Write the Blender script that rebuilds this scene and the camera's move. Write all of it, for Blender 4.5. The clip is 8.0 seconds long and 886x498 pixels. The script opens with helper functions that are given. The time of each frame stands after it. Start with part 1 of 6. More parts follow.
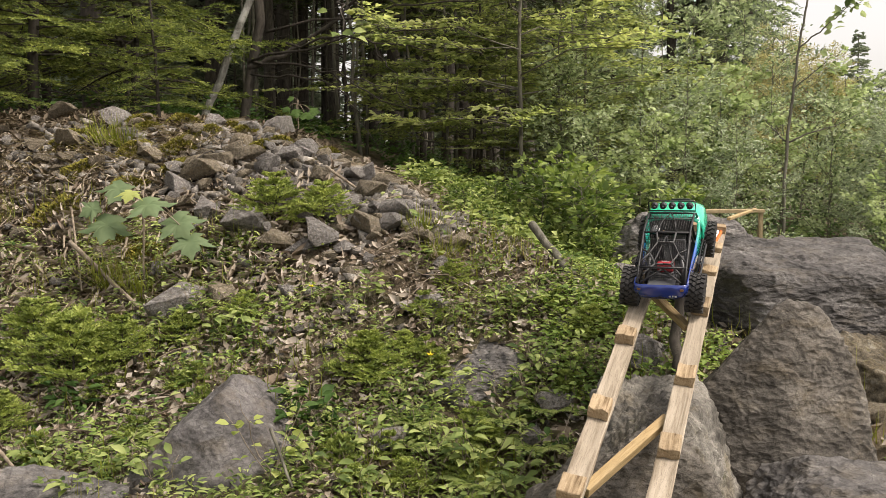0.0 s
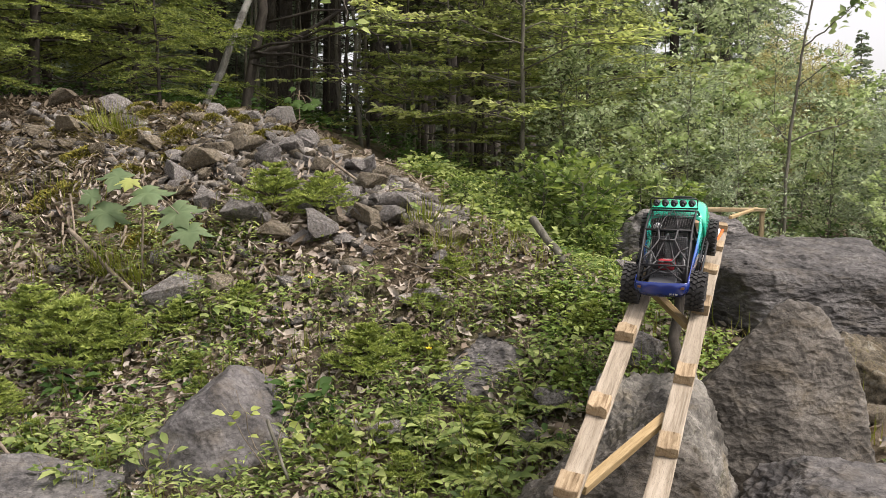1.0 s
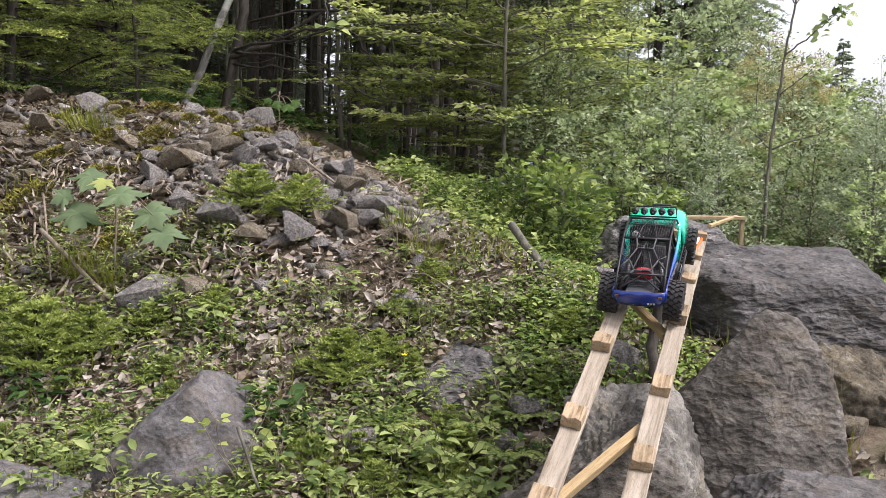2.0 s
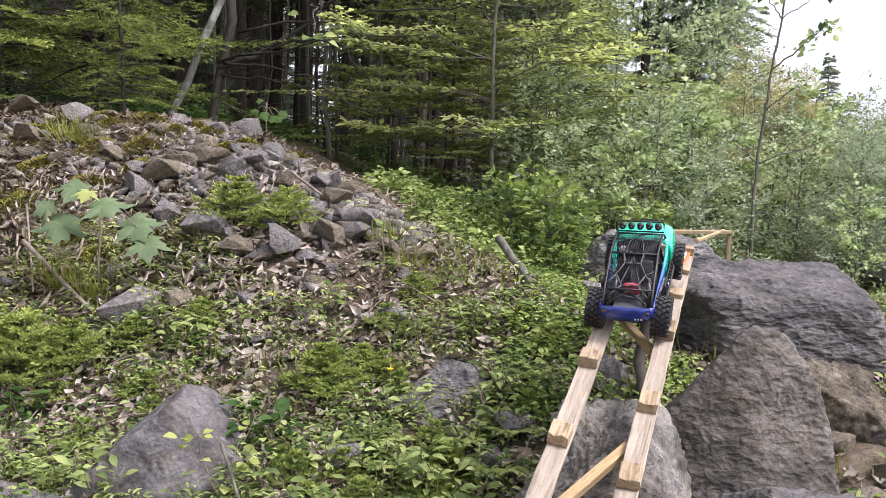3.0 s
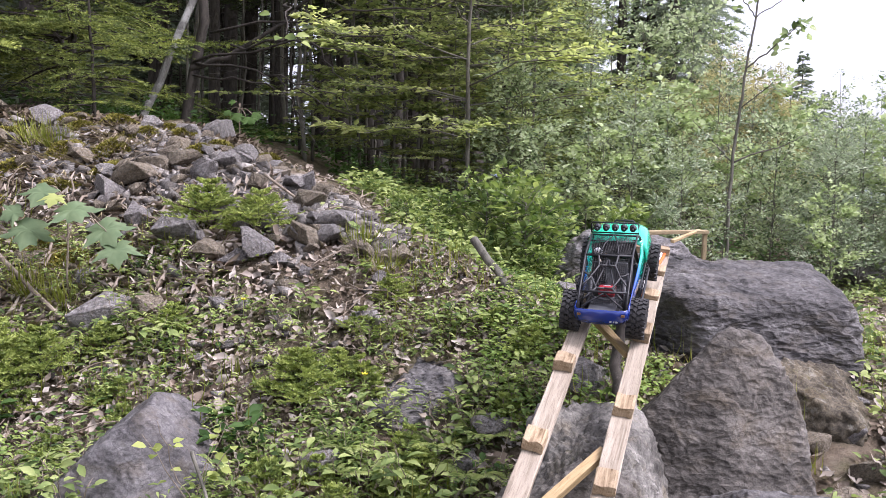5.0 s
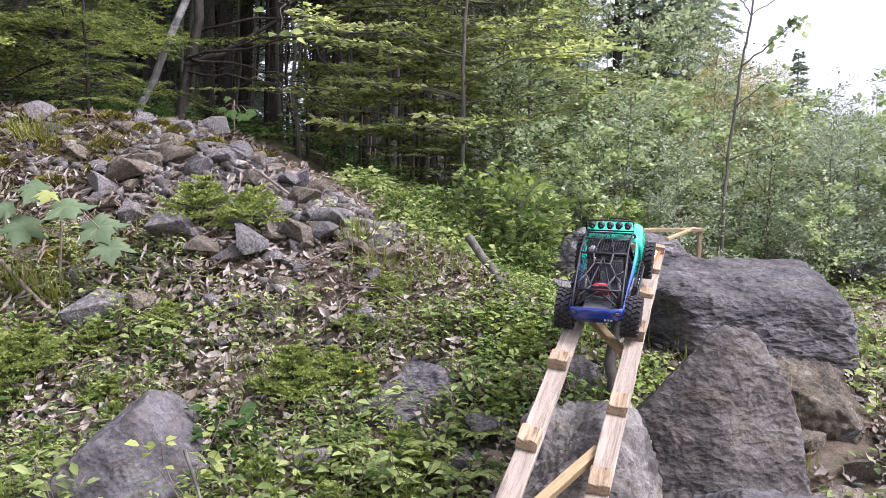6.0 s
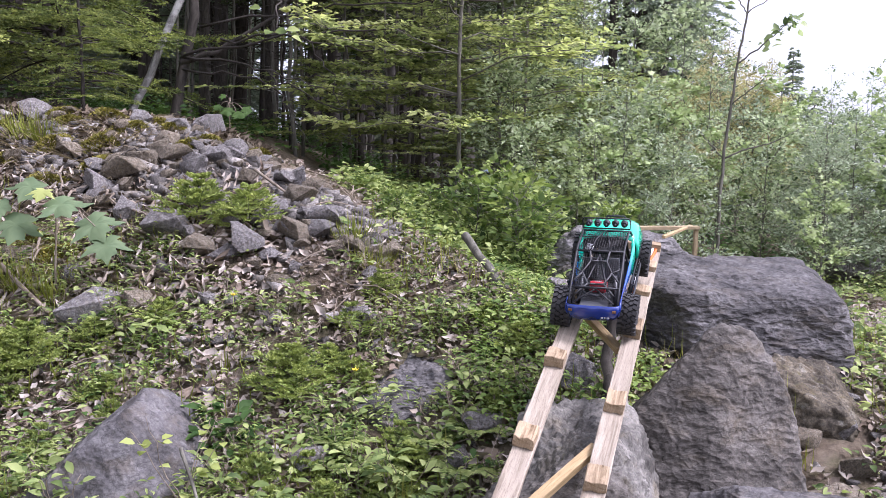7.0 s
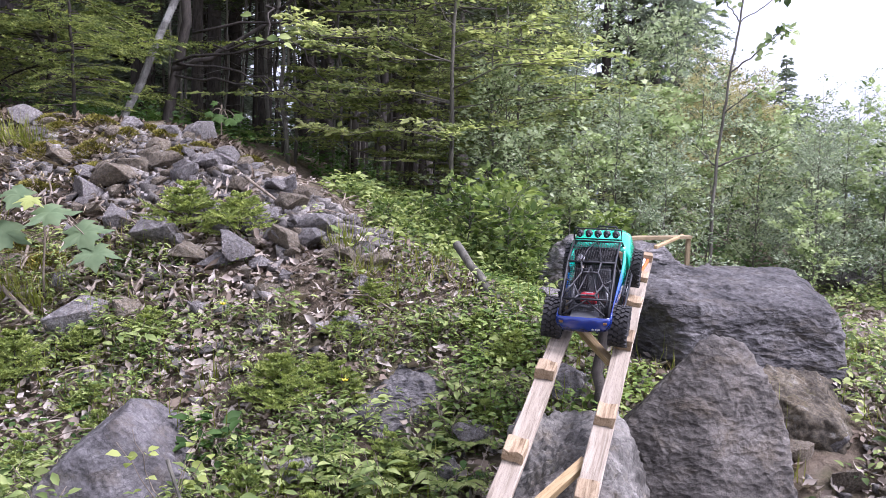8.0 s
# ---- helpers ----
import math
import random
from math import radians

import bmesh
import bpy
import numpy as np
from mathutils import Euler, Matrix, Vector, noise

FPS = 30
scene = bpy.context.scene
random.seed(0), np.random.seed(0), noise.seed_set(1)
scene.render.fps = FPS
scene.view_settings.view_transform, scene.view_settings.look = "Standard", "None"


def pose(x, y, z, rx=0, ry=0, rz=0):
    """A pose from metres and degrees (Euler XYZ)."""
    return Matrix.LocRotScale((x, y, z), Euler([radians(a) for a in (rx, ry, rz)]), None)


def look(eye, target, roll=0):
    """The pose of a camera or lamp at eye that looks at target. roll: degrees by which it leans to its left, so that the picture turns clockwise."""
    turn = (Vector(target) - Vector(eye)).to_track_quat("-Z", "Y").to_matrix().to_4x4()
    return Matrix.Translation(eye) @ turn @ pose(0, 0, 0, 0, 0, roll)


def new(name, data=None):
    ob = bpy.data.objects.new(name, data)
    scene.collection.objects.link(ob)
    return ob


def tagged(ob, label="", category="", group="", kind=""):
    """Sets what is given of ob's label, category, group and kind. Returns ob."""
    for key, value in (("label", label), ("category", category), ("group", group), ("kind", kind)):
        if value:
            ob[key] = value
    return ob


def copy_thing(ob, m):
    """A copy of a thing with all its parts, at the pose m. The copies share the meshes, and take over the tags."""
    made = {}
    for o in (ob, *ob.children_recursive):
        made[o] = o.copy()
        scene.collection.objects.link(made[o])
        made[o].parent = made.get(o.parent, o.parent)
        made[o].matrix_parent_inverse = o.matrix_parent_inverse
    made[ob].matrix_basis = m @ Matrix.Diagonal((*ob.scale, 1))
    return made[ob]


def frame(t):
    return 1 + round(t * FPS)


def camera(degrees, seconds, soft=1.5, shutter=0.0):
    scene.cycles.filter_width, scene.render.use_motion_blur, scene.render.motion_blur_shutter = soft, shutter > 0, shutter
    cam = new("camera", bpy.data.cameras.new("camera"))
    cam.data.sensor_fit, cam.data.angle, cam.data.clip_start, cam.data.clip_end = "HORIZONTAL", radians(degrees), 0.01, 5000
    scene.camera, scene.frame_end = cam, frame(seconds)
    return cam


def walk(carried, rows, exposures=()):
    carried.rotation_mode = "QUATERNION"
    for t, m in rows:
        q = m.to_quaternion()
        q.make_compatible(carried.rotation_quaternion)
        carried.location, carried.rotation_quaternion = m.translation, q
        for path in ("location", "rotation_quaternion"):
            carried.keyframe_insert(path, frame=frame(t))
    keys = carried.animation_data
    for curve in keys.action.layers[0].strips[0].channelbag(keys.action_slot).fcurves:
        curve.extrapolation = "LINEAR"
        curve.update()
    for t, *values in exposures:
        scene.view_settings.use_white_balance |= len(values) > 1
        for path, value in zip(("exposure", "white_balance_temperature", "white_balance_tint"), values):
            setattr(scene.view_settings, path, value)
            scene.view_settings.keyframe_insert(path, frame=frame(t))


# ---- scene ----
cam = camera(51.0, 8.0, soft=0.85)
walk(cam, [
    (0.0, pose(0.000, 0.000, 0.800, 86.10, -0.00, -0.00)),
    (0.5, pose(-0.005, -0.001, 0.800, 86.07, -1.12, 0.28)),
    (1.0, pose(-0.005, 0.014, 0.800, 85.70, -0.98, -0.00)),
    (1.5, pose(0.008, 0.041, 0.807, 85.69, -1.35, -0.55)),
    (3.0, pose(0.023, 0.083, 0.820, 86.55, -1.97, -1.73)),
    (3.5, pose(0.027, 0.096, 0.831, 86.75, -2.04, -2.11)),
    (4.0, pose(0.034, 0.103, 0.831, 86.76, -1.89, -2.23)),
    (4.5, pose(0.039, 0.115, 0.831, 86.68, -1.71, -2.74)),
    (6.0, pose(0.047, 0.132, 0.832, 86.38, -1.67, -3.32)),
    (6.5, pose(0.048, 0.140, 0.834, 86.50, -2.21, -3.48)),
    (7.0, pose(0.044, 0.136, 0.830, 86.28, -1.69, -3.60)),
    (7.5, pose(0.047, 0.143, 0.835, 86.29, -1.58, -3.58)),
    (8.0, pose(0.057, 0.157, 0.844, 86.65, -1.87, -3.96)),
], [(0.0, 0.7, 7150, 15), (1.5, 0.76, 6450, 18), (3.0, 1.05, 6050, 23), (4.5, 1.08, 5900, 26), (6.5, 1.1, 5700, 29), (8.0, 1.1, 5550, 31)])

# ---- world and light ----
world = bpy.data.worlds.new("overcast_sky")
scene.world = world
world.use_nodes = True
wn, wl = world.node_tree.nodes, world.node_tree.links
sky = wn.new("ShaderNodeTexSky")
sky.sky_type = "NISHITA"
sky.sun_disc = False
sky.sun_elevation, sky.sun_rotation = radians(57), radians(114)
sky.air_density, sky.dust_density = 1.2, 3.0
cloud = wn.new("ShaderNodeHueSaturation")
cloud.inputs["Saturation"].default_value = 0.22
wl.new(sky.outputs[0], cloud.inputs["Color"])
wl.new(cloud.outputs[0], wn["Background"].inputs["Color"])
wn["Background"].inputs["Strength"].default_value = 0.15
sun_data = bpy.data.lights.new("sun", "SUN")
sun_data.energy, sun_data.angle, sun_data.color = 2.6, radians(22), (1.0, 0.96, 0.9)
sun = new("sun", sun_data)
sun.matrix_world = look((9, -1, 14), (0, 3, 0))

# ---- materials ----
def material(name, rough=0.8, metal=0.0, spec=0.3):
    m = bpy.data.materials.new(name)
    m.use_nodes = True
    b = m.node_tree.nodes["Principled BSDF"]
    b.inputs["Roughness"].default_value, b.inputs["Metallic"].default_value = rough, metal
    b.inputs["Specular IOR Level"].default_value = spec
    return m, m.node_tree.nodes, m.node_tree.links, b


def coords(n, l, scale=(1, 1, 1), kind="Object"):
    c, s = n.new("ShaderNodeTexCoord"), n.new("ShaderNodeMapping")
    s.inputs["Scale"].default_value = scale
    l.new(c.outputs[kind], s.inputs["Vector"])
    return s.outputs[0]


def noisy(n, l, vec, scale, detail=6.0, rough=0.6, distort=0.0):
    t = n.new("ShaderNodeTexNoise")
    t.inputs["Scale"].default_value, t.inputs["Detail"].default_value = scale, detail
    t.inputs["Roughness"].default_value, t.inputs["Distortion"].default_value = rough, distort
    if vec is not None:
        l.new(vec, t.inputs["Vector"])
    return t.outputs["Fac"]


def ramp(n, l, fac, *stops):
    r = n.new("ShaderNodeValToRGB")
    e = r.color_ramp.elements
    while len(e) < len(stops):
        e.new(0.5)
    for k, (p, c) in zip(e, stops):
        k.position, k.color = p, (*c, 1)
    l.new(fac, r.inputs["Fac"])
    return r.outputs["Color"]


def blend(n, l, fac, a, b, kind="MIX"):
    m = n.new("ShaderNodeMix")
    m.data_type, m.blend_type = "RGBA", kind
    for sock, v in ((m.inputs[0], fac), (m.inputs[6], a), (m.inputs[7], b)):
        if isinstance(v, (int, float)):
            sock.default_value = v
        elif isinstance(v, tuple):
            sock.default_value = (*v, 1)
        else:
            l.new(v, sock)
    return m.outputs[2]


def bump(n, l, b, height, strength=0.5, dist=0.01):
    k = n.new("ShaderNodeBump")
    k.inputs["Strength"].default_value, k.inputs["Distance"].default_value = strength, dist
    l.new(height, k.inputs["Height"])
    l.new(k.outputs[0], b.inputs["Normal"])


def stone(name, dark, mid, light, lichen=(0.36, 0.35, 0.3), moss=None, scale=1.0, bumpy=0.6, much=0.5, kind="Object", layers=1.0, grain=0.55, cells=1.0, island=False, ledge=0.0):
    m, n, l, b = material(name, 0.88, 0, 0.25)
    v = coords(n, l, (scale, scale, scale * layers), kind)
    info = n.new("ShaderNodeObjectInfo")
    big = noisy(n, l, v, 2.6, 5, 0.62, 0.2)
    fine = noisy(n, l, v, 26, 5, 0.62)
    veins = noisy(n, l, v, 6.0, 9, 0.72, 0.35)
    c = ramp(n, l, big, (0.3, dark), (0.52, mid), (0.74, light))
    c = blend(n, l, grain, c, ramp(n, l, fine, (0.34, (0.08, 0.075, 0.07)), (0.5, (0.5, 0.5, 0.5)), (0.66, (0.95, 0.93, 0.9))), "OVERLAY")
    c = blend(n, l, ramp(n, l, noisy(n, l, v, 3.4, 6, 0.7, 0.4), (0.5, (0, 0, 0)), (0.66, (0.45, 0.45, 0.45))), c, tuple(q * w for q, w in zip(mid, (1.05, 0.9, 0.62))))
    speck = noisy(n, l, v, 85, 4, 0.7)
    c = blend(n, l, grain * 0.7, c, ramp(n, l, speck, (0.36, (0.12, 0.12, 0.12)), (0.5, (0.5, 0.5, 0.5)), (0.64, (0.92, 0.92, 0.9))), "OVERLAY")
    c = blend(n, l, ramp(n, l, veins, (0.57, (0, 0, 0)), (0.7, (much, much, much))), c, lichen)
    if moss:
        c = blend(n, l, ramp(n, l, noisy(n, l, v, 4.2, 7, 0.7), (0.58, (0, 0, 0)), (0.68, (0.85, 0.85, 0.85))), c, moss)
    # thin dark cracks
    crack = n.new("ShaderNodeTexVoronoi")
    crack.feature = "DISTANCE_TO_EDGE"
    crack.inputs["Scale"].default_value = 4.5
    bend = n.new("ShaderNodeVectorMath")
    bend.operation = "MULTIPLY_ADD"
    sway = n.new("ShaderNodeTexNoise")
    sway.inputs["Scale"].default_value = 3.5
    sway.inputs["Detail"].default_value = 6.0
    l.new(v, sway.inputs["Vector"])
    l.new(sway.outputs["Color"], bend.inputs[0])
    bend.inputs[1].default_value = (0.6, 0.6, 0.6)
    l.new(v, bend.inputs[2])
    l.new(bend.outputs[0], crack.inputs["Vector"])
    line = ramp(n, l, crack.outputs["Distance"], (0.0, (0.55, 0.55, 0.55)), (0.035, (0, 0, 0)))
    c = blend(n, l, line, c, tuple(q * 0.5 for q in dark))
    h = n.new("ShaderNodeHueSaturation")
    val = n.new("ShaderNodeMapRange")
    val.inputs["To Min"].default_value, val.inputs["To Max"].default_value = 0.78, 1.25
    if island:
        val.inputs["To Min"].default_value, val.inputs["To Max"].default_value = 0.5, 1.5
    l.new(n.new("ShaderNodeNewGeometry").outputs["Random Per Island"] if island else info.outputs["Random"], val.inputs["Value"])
    l.new(val.outputs[0], h.inputs["Value"])
    l.new(c, h.inputs["Color"])
    l.new(h.outputs[0], b.inputs["Base Color"])
    # broken facets of two sizes: each cell is a small plane with a tilt of its own
    low = n.new("ShaderNodeMath")
    low.operation = "MULTIPLY"
    low.inputs[1].default_value = 0.45 if ledge else 1.0
    l.new(veins, low.inputs[0])
    height = low.outputs[0]
    for size, weight in ((7.0, 0.9), (20.0, 0.6)):
        cell = n.new("ShaderNodeTexVoronoi")
        cell.inputs["Scale"].default_value = size
        warp = n.new("ShaderNodeVectorMath")
        warp.operation = "MULTIPLY_ADD"
        tint = n.new("ShaderNodeTexNoise")
        tint.inputs["Scale"].default_value = size * 0.7
        tint.inputs["Detail"].default_value = 4.0
        l.new(v, tint.inputs["Vector"])
        l.new(tint.outputs["Color"], warp.inputs[0])
        warp.inputs[1].default_value = (1.2 / size, 1.2 / size, 1.2 / size)
        l.new(v, warp.inputs[2])
        l.new(warp.outputs[0], cell.inputs["Vector"])
        away = n.new("ShaderNodeVectorMath")
        away.operation = "SUBTRACT"
        l.new(warp.outputs[0], away.inputs[0])
        l.new(cell.outputs["Position"], away.inputs[1])
        way = n.new("ShaderNodeVectorMath")
        way.operation = "SUBTRACT"
        l.new(cell.outputs["Color"], way.inputs[0])
        way.inputs[1].default_value = (0.5, 0.5, 0.5)
        dot = n.new("ShaderNodeVectorMath")
        dot.operation = "DOT_PRODUCT"
        l.new(away.outputs[0], dot.inputs[0])
        l.new(way.outputs[0], dot.inputs[1])
        add = n.new("ShaderNodeMath")
        add.operation = "MULTIPLY_ADD"
        l.new(dot.outputs["Value"], add.inputs[0])
        add.inputs[1].default_value = weight * 9.0 * cells
        l.new(height, add.inputs[2])
        height = add.outputs[0]
    if ledge:
        # shallow scallops with sharp rims, of two sizes
        for size, weight in ((6.5, 1.0), (15.0, 0.5)):
            cup = n.new("ShaderNodeTexVoronoi")
            cup.inputs["Scale"].default_value = size
            warp = n.new("ShaderNodeVectorMath")
            warp.operation = "MULTIPLY_ADD"
            tint = n.new("ShaderNodeTexNoise")
            tint.inputs["Scale"].default_value, tint.inputs["Detail"].default_value = size * 0.45, 5.0
            l.new(v, tint.inputs["Vector"])
            l.new(tint.outputs["Color"], warp.inputs[0])
            warp.inputs[1].default_value = (2.4 / size, 2.4 / size, 2.4 / size)
            l.new(v, warp.inputs[2])
            l.new(warp.outputs[0], cup.inputs["Vector"])
            add = n.new("ShaderNodeMath")
            add.operation = "MULTIPLY_ADD"
            l.new(cup.outputs["Distance"], add.inputs[0])
            add.inputs[1].default_value = ledge * weight
            l.new(height, add.inputs[2])
            height = add.outputs[0]
    grit = n.new("ShaderNodeMath")
    grit.operation = "MULTIPLY_ADD"
    l.new(fine, grit.inputs[0])
    grit.inputs[1].default_value = 0.16 if ledge else 0.35
    l.new(height, grit.inputs[2])
    bump(n, l, b, grit.outputs[0], bumpy, 0.022 / scale)
    return m


def foliage(name, *cols, glow=0.45, rough=0.65, patch=1.2, clump=0.9, vary=0.62, sap=0.3):
    """Leaf surface: its colour varies from leaf to leaf, and in patches over the plant. On bushes and shrubs the dark
    patches stand for shaded gaps.
    """
    m, n, l, b = material(name, rough, 0, 0.2)
    g = n.new("ShaderNodeNewGeometry")
    v = coords(n, l, (1, 1, 1), "Object")
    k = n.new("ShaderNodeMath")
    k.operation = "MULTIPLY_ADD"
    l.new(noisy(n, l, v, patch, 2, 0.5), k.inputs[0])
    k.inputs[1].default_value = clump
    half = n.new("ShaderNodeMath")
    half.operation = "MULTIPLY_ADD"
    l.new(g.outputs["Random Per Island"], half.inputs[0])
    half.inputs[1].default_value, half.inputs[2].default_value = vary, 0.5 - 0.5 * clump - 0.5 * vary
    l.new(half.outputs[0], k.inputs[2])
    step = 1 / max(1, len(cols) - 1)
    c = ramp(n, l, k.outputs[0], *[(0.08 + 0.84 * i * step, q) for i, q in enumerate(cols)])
    l.new(c, b.inputs["Base Color"])
    t = n.new("ShaderNodeBsdfTranslucent")
    l.new(blend(n, l, 0.5, c, (0.9, 1.0, sap), "MULTIPLY"), t.inputs["Color"])
    s = n.new("ShaderNodeMixShader")
    s.inputs[0].default_value = glow
    l.new(b.outputs[0], s.inputs[1])
    l.new(t.outputs[0], s.inputs[2])
    l.new(s.outputs[0], n["Material Output"].inputs["Surface"])
    return m


def bark(name, dark, light, scale=1.0, patch=None):
    m, n, l, b = material(name, 0.92, 0, 0.2)
    v = coords(n, l, (14 * scale, 14 * scale, 3.2 * scale))
    a = noisy(n, l, v, 1.6, 8, 0.7, 0.8)
    c = ramp(n, l, a, (0.32, dark), (0.66, light))
    if patch:
        w = coords(n, l, (3, 3, 5))
        c = blend(n, l, ramp(n, l, noisy(n, l, w, 2.0, 5, 0.7), (0.5, (0, 0, 0)), (0.62, (0.9, 0.9, 0.9))), c, patch)
    l.new(c, b.inputs["Base Color"])
    bump(n, l, b, a, 0.7, 0.012)
    return m


def plain(name, col, rough=0.5, metal=0.0, spec=0.4, wear=0.25, scale=40):
    m, n, l, b = material(name, rough, metal, spec)
    v = coords(n, l)
    a = noisy(n, l, v, scale, 5, 0.65)
    c = blend(n, l, ramp(n, l, a, (0.4, (0, 0, 0)), (0.75, (wear, wear, wear))), col, tuple(min(1, q * 1.5 + 0.04) for q in col))
    l.new(c, b.inputs["Base Color"])
    l.new(ramp(n, l, a, (0.3, (rough * 0.8,) * 3), (0.7, (min(1, rough * 1.25),) * 3)), b.inputs["Roughness"])
    bump(n, l, b, a, 0.08, 0.002)
    return m


def timber(name, pale, mid, dark, grain=1.0):
    """Rough-sawn softwood with its grain along local y."""
    m, n, l, b = material(name, 0.78, 0, 0.25)
    v = coords(n, l, (55 * grain, 3.2 * grain, 55 * grain))
    a = noisy(n, l, v, 1.0, 6, 0.65, 1.1)
    w = coords(n, l, (7, 3.5, 7))
    st = noisy(n, l, w, 1.3, 5, 0.6)
    info = n.new("ShaderNodeObjectInfo")
    c = ramp(n, l, a, (0.3, dark), (0.46, mid), (0.66, pale))
    c = blend(n, l, ramp(n, l, st, (0.5, (0, 0, 0)), (0.75, (0.55, 0.55, 0.55))), c, tuple(q * 0.62 for q in mid))
    # thin dark cracks
    crack = n.new("ShaderNodeTexVoronoi")
    crack.feature = "DISTANCE_TO_EDGE"
    crack.inputs["Scale"].default_value = 4.5
    bend = n.new("ShaderNodeVectorMath")
    bend.operation = "MULTIPLY_ADD"
    sway = n.new("ShaderNodeTexNoise")
    sway.inputs["Scale"].default_value = 3.5
    sway.inputs["Detail"].default_value = 6.0
    l.new(v, sway.inputs["Vector"])
    l.new(sway.outputs["Color"], bend.inputs[0])
    bend.inputs[1].default_value = (0.6, 0.6, 0.6)
    l.new(v, bend.inputs[2])
    l.new(bend.outputs[0], crack.inputs["Vector"])
    line = ramp(n, l, crack.outputs["Distance"], (0.0, (0.55, 0.55, 0.55)), (0.035, (0, 0, 0)))
    c = blend(n, l, line, c, tuple(q * 0.5 for q in dark))
    h = n.new("ShaderNodeHueSaturation")
    val = n.new("ShaderNodeMapRange")
    val.inputs["To Min"].default_value, val.inputs["To Max"].default_value = 0.82, 1.15
    l.new(info.outputs["Random"], val.inputs["Value"])
    l.new(val.outputs[0], h.inputs["Value"])
    l.new(c, h.inputs["Color"])
    l.new(h.outputs[0], b.inputs["Base Color"])
    bump(n, l, b, a, 0.45, 0.002)
    return m


M_BOULDER = stone("grey_boulder", (0.04, 0.036, 0.03), (0.098, 0.089, 0.076), (0.168, 0.154, 0.134), (0.235, 0.22, 0.193), scale=2.2, bumpy=0.8, much=0.4, grain=0.35, cells=0.3, layers=1.5, ledge=1.5)
M_SLAB = stone("layered_grey_boulder", (0.045, 0.0435, 0.0425), (0.11, 0.104, 0.099), (0.205, 0.196, 0.187), (0.3, 0.288, 0.275), scale=2.0, bumpy=0.85, layers=2.0, much=0.4, grain=0.35, cells=0.3, ledge=1.7)
M_LIME = stone("pale_mossy_rock", (0.045, 0.042, 0.036), (0.125, 0.118, 0.103), (0.235, 0.222, 0.195), (0.3, 0.285, 0.25), (0.05, 0.05, 0.02), 2.2, 0.5, 0.35, grain=0.4, cells=0.35)
M_ROCK = stone("grey_rock", (0.07, 0.064, 0.06), (0.19, 0.179, 0.168), (0.345, 0.33, 0.312), (0.46, 0.44, 0.415), scale=3.4, bumpy=0.9, much=0.6)
M_TAN = stone("tan_rock", (0.075, 0.062, 0.044), (0.19, 0.162, 0.12), (0.33, 0.29, 0.23), scale=3.0, moss=(0.085, 0.08, 0.02), bumpy=0.9)
M_MOTTLED = stone("mottled_brown_rock", (0.035, 0.03, 0.021), (0.085, 0.072, 0.05), (0.155, 0.137, 0.1), scale=3.0, moss=(0.09, 0.08, 0.025), bumpy=0.9)
M_GRAVEL = stone("gravel", (0.075, 0.068, 0.059), (0.165, 0.153, 0.136), (0.29, 0.275, 0.25), scale=4, island=True)
M_LILAC = stone("lilac_grey_rock", (0.06, 0.056, 0.054), (0.135, 0.127, 0.124), (0.235, 0.223, 0.217), (0.33, 0.318, 0.305), scale=2.6, bumpy=0.45, much=0.45, grain=0.35, cells=0.35, layers=1.3, ledge=0.8)
M_SOIL, _n, _l, _b = material("forest_soil", 0.95, 0, 0.15)
_v = coords(_n, _l)
_c = ramp(_n, _l, noisy(_n, _l, _v, 3.5, 7, 0.7), (0.3, (0.06, 0.05, 0.036)), (0.5, (0.14, 0.115, 0.085)), (0.72, (0.25, 0.215, 0.17)))
_f = noisy(_n, _l, _v, 42, 8, 0.75)
_c = blend(_n, _l, 0.6, _c, ramp(_n, _l, _f, (0.3, (0.2, 0.18, 0.15)), (0.7, (0.85, 0.8, 0.72))), "OVERLAY")
_c = blend(_n, _l, ramp(_n, _l, noisy(_n, _l, _v, 1.6, 6, 0.7), (0.52, (0, 0, 0)), (0.66, (0.6, 0.6, 0.6))), _c, (0.06, 0.08, 0.02))
_l.new(_c, _b.inputs["Base Color"])
bump(_n, _l, _b, _f, 0.9, 0.03)
M_LITTER = foliage("dry_leaf_litter", (0.085, 0.062, 0.043), (0.225, 0.18, 0.132), (0.35, 0.3, 0.24), (0.41, 0.365, 0.31), (0.15, 0.11, 0.078), (0.31, 0.265, 0.21), glow=0.1, rough=0.8, patch=2.5)
M_MOULD = foliage("brown_leaf_mould", (0.035, 0.026, 0.017), (0.085, 0.064, 0.042), (0.15, 0.118, 0.08), (0.22, 0.185, 0.14), glow=0.08, rough=0.85, patch=3)
# the dark first stop paints shaded gaps between the herb leaves
M_HERB = foliage("herb_leaf", (0.055, 0.09, 0.03), (0.18, 0.245, 0.075), (0.34, 0.4, 0.14), (0.47, 0.52, 0.21), patch=7, clump=1.5, vary=0.6, sap=0.45)
# darker than the herbs, its strong clumps painting shade between the leaves
M_BUSH = foliage("bush_leaf", (0.035, 0.065, 0.02), (0.1, 0.155, 0.04), (0.22, 0.285, 0.08), (0.4, 0.46, 0.16), patch=6, clump=2.0, vary=0.4, sap=0.4)
M_FRESH = foliage("fresh_green_leaf", (0.07, 0.12, 0.035), (0.18, 0.27, 0.07), (0.32, 0.41, 0.12), (0.46, 0.52, 0.2), patch=5, clump=1.2, vary=0.6, sap=0.45)
# for dark herbs, and as painted shade on leaves under the trees
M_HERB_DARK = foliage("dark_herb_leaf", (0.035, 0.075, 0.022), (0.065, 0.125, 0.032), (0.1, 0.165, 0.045))
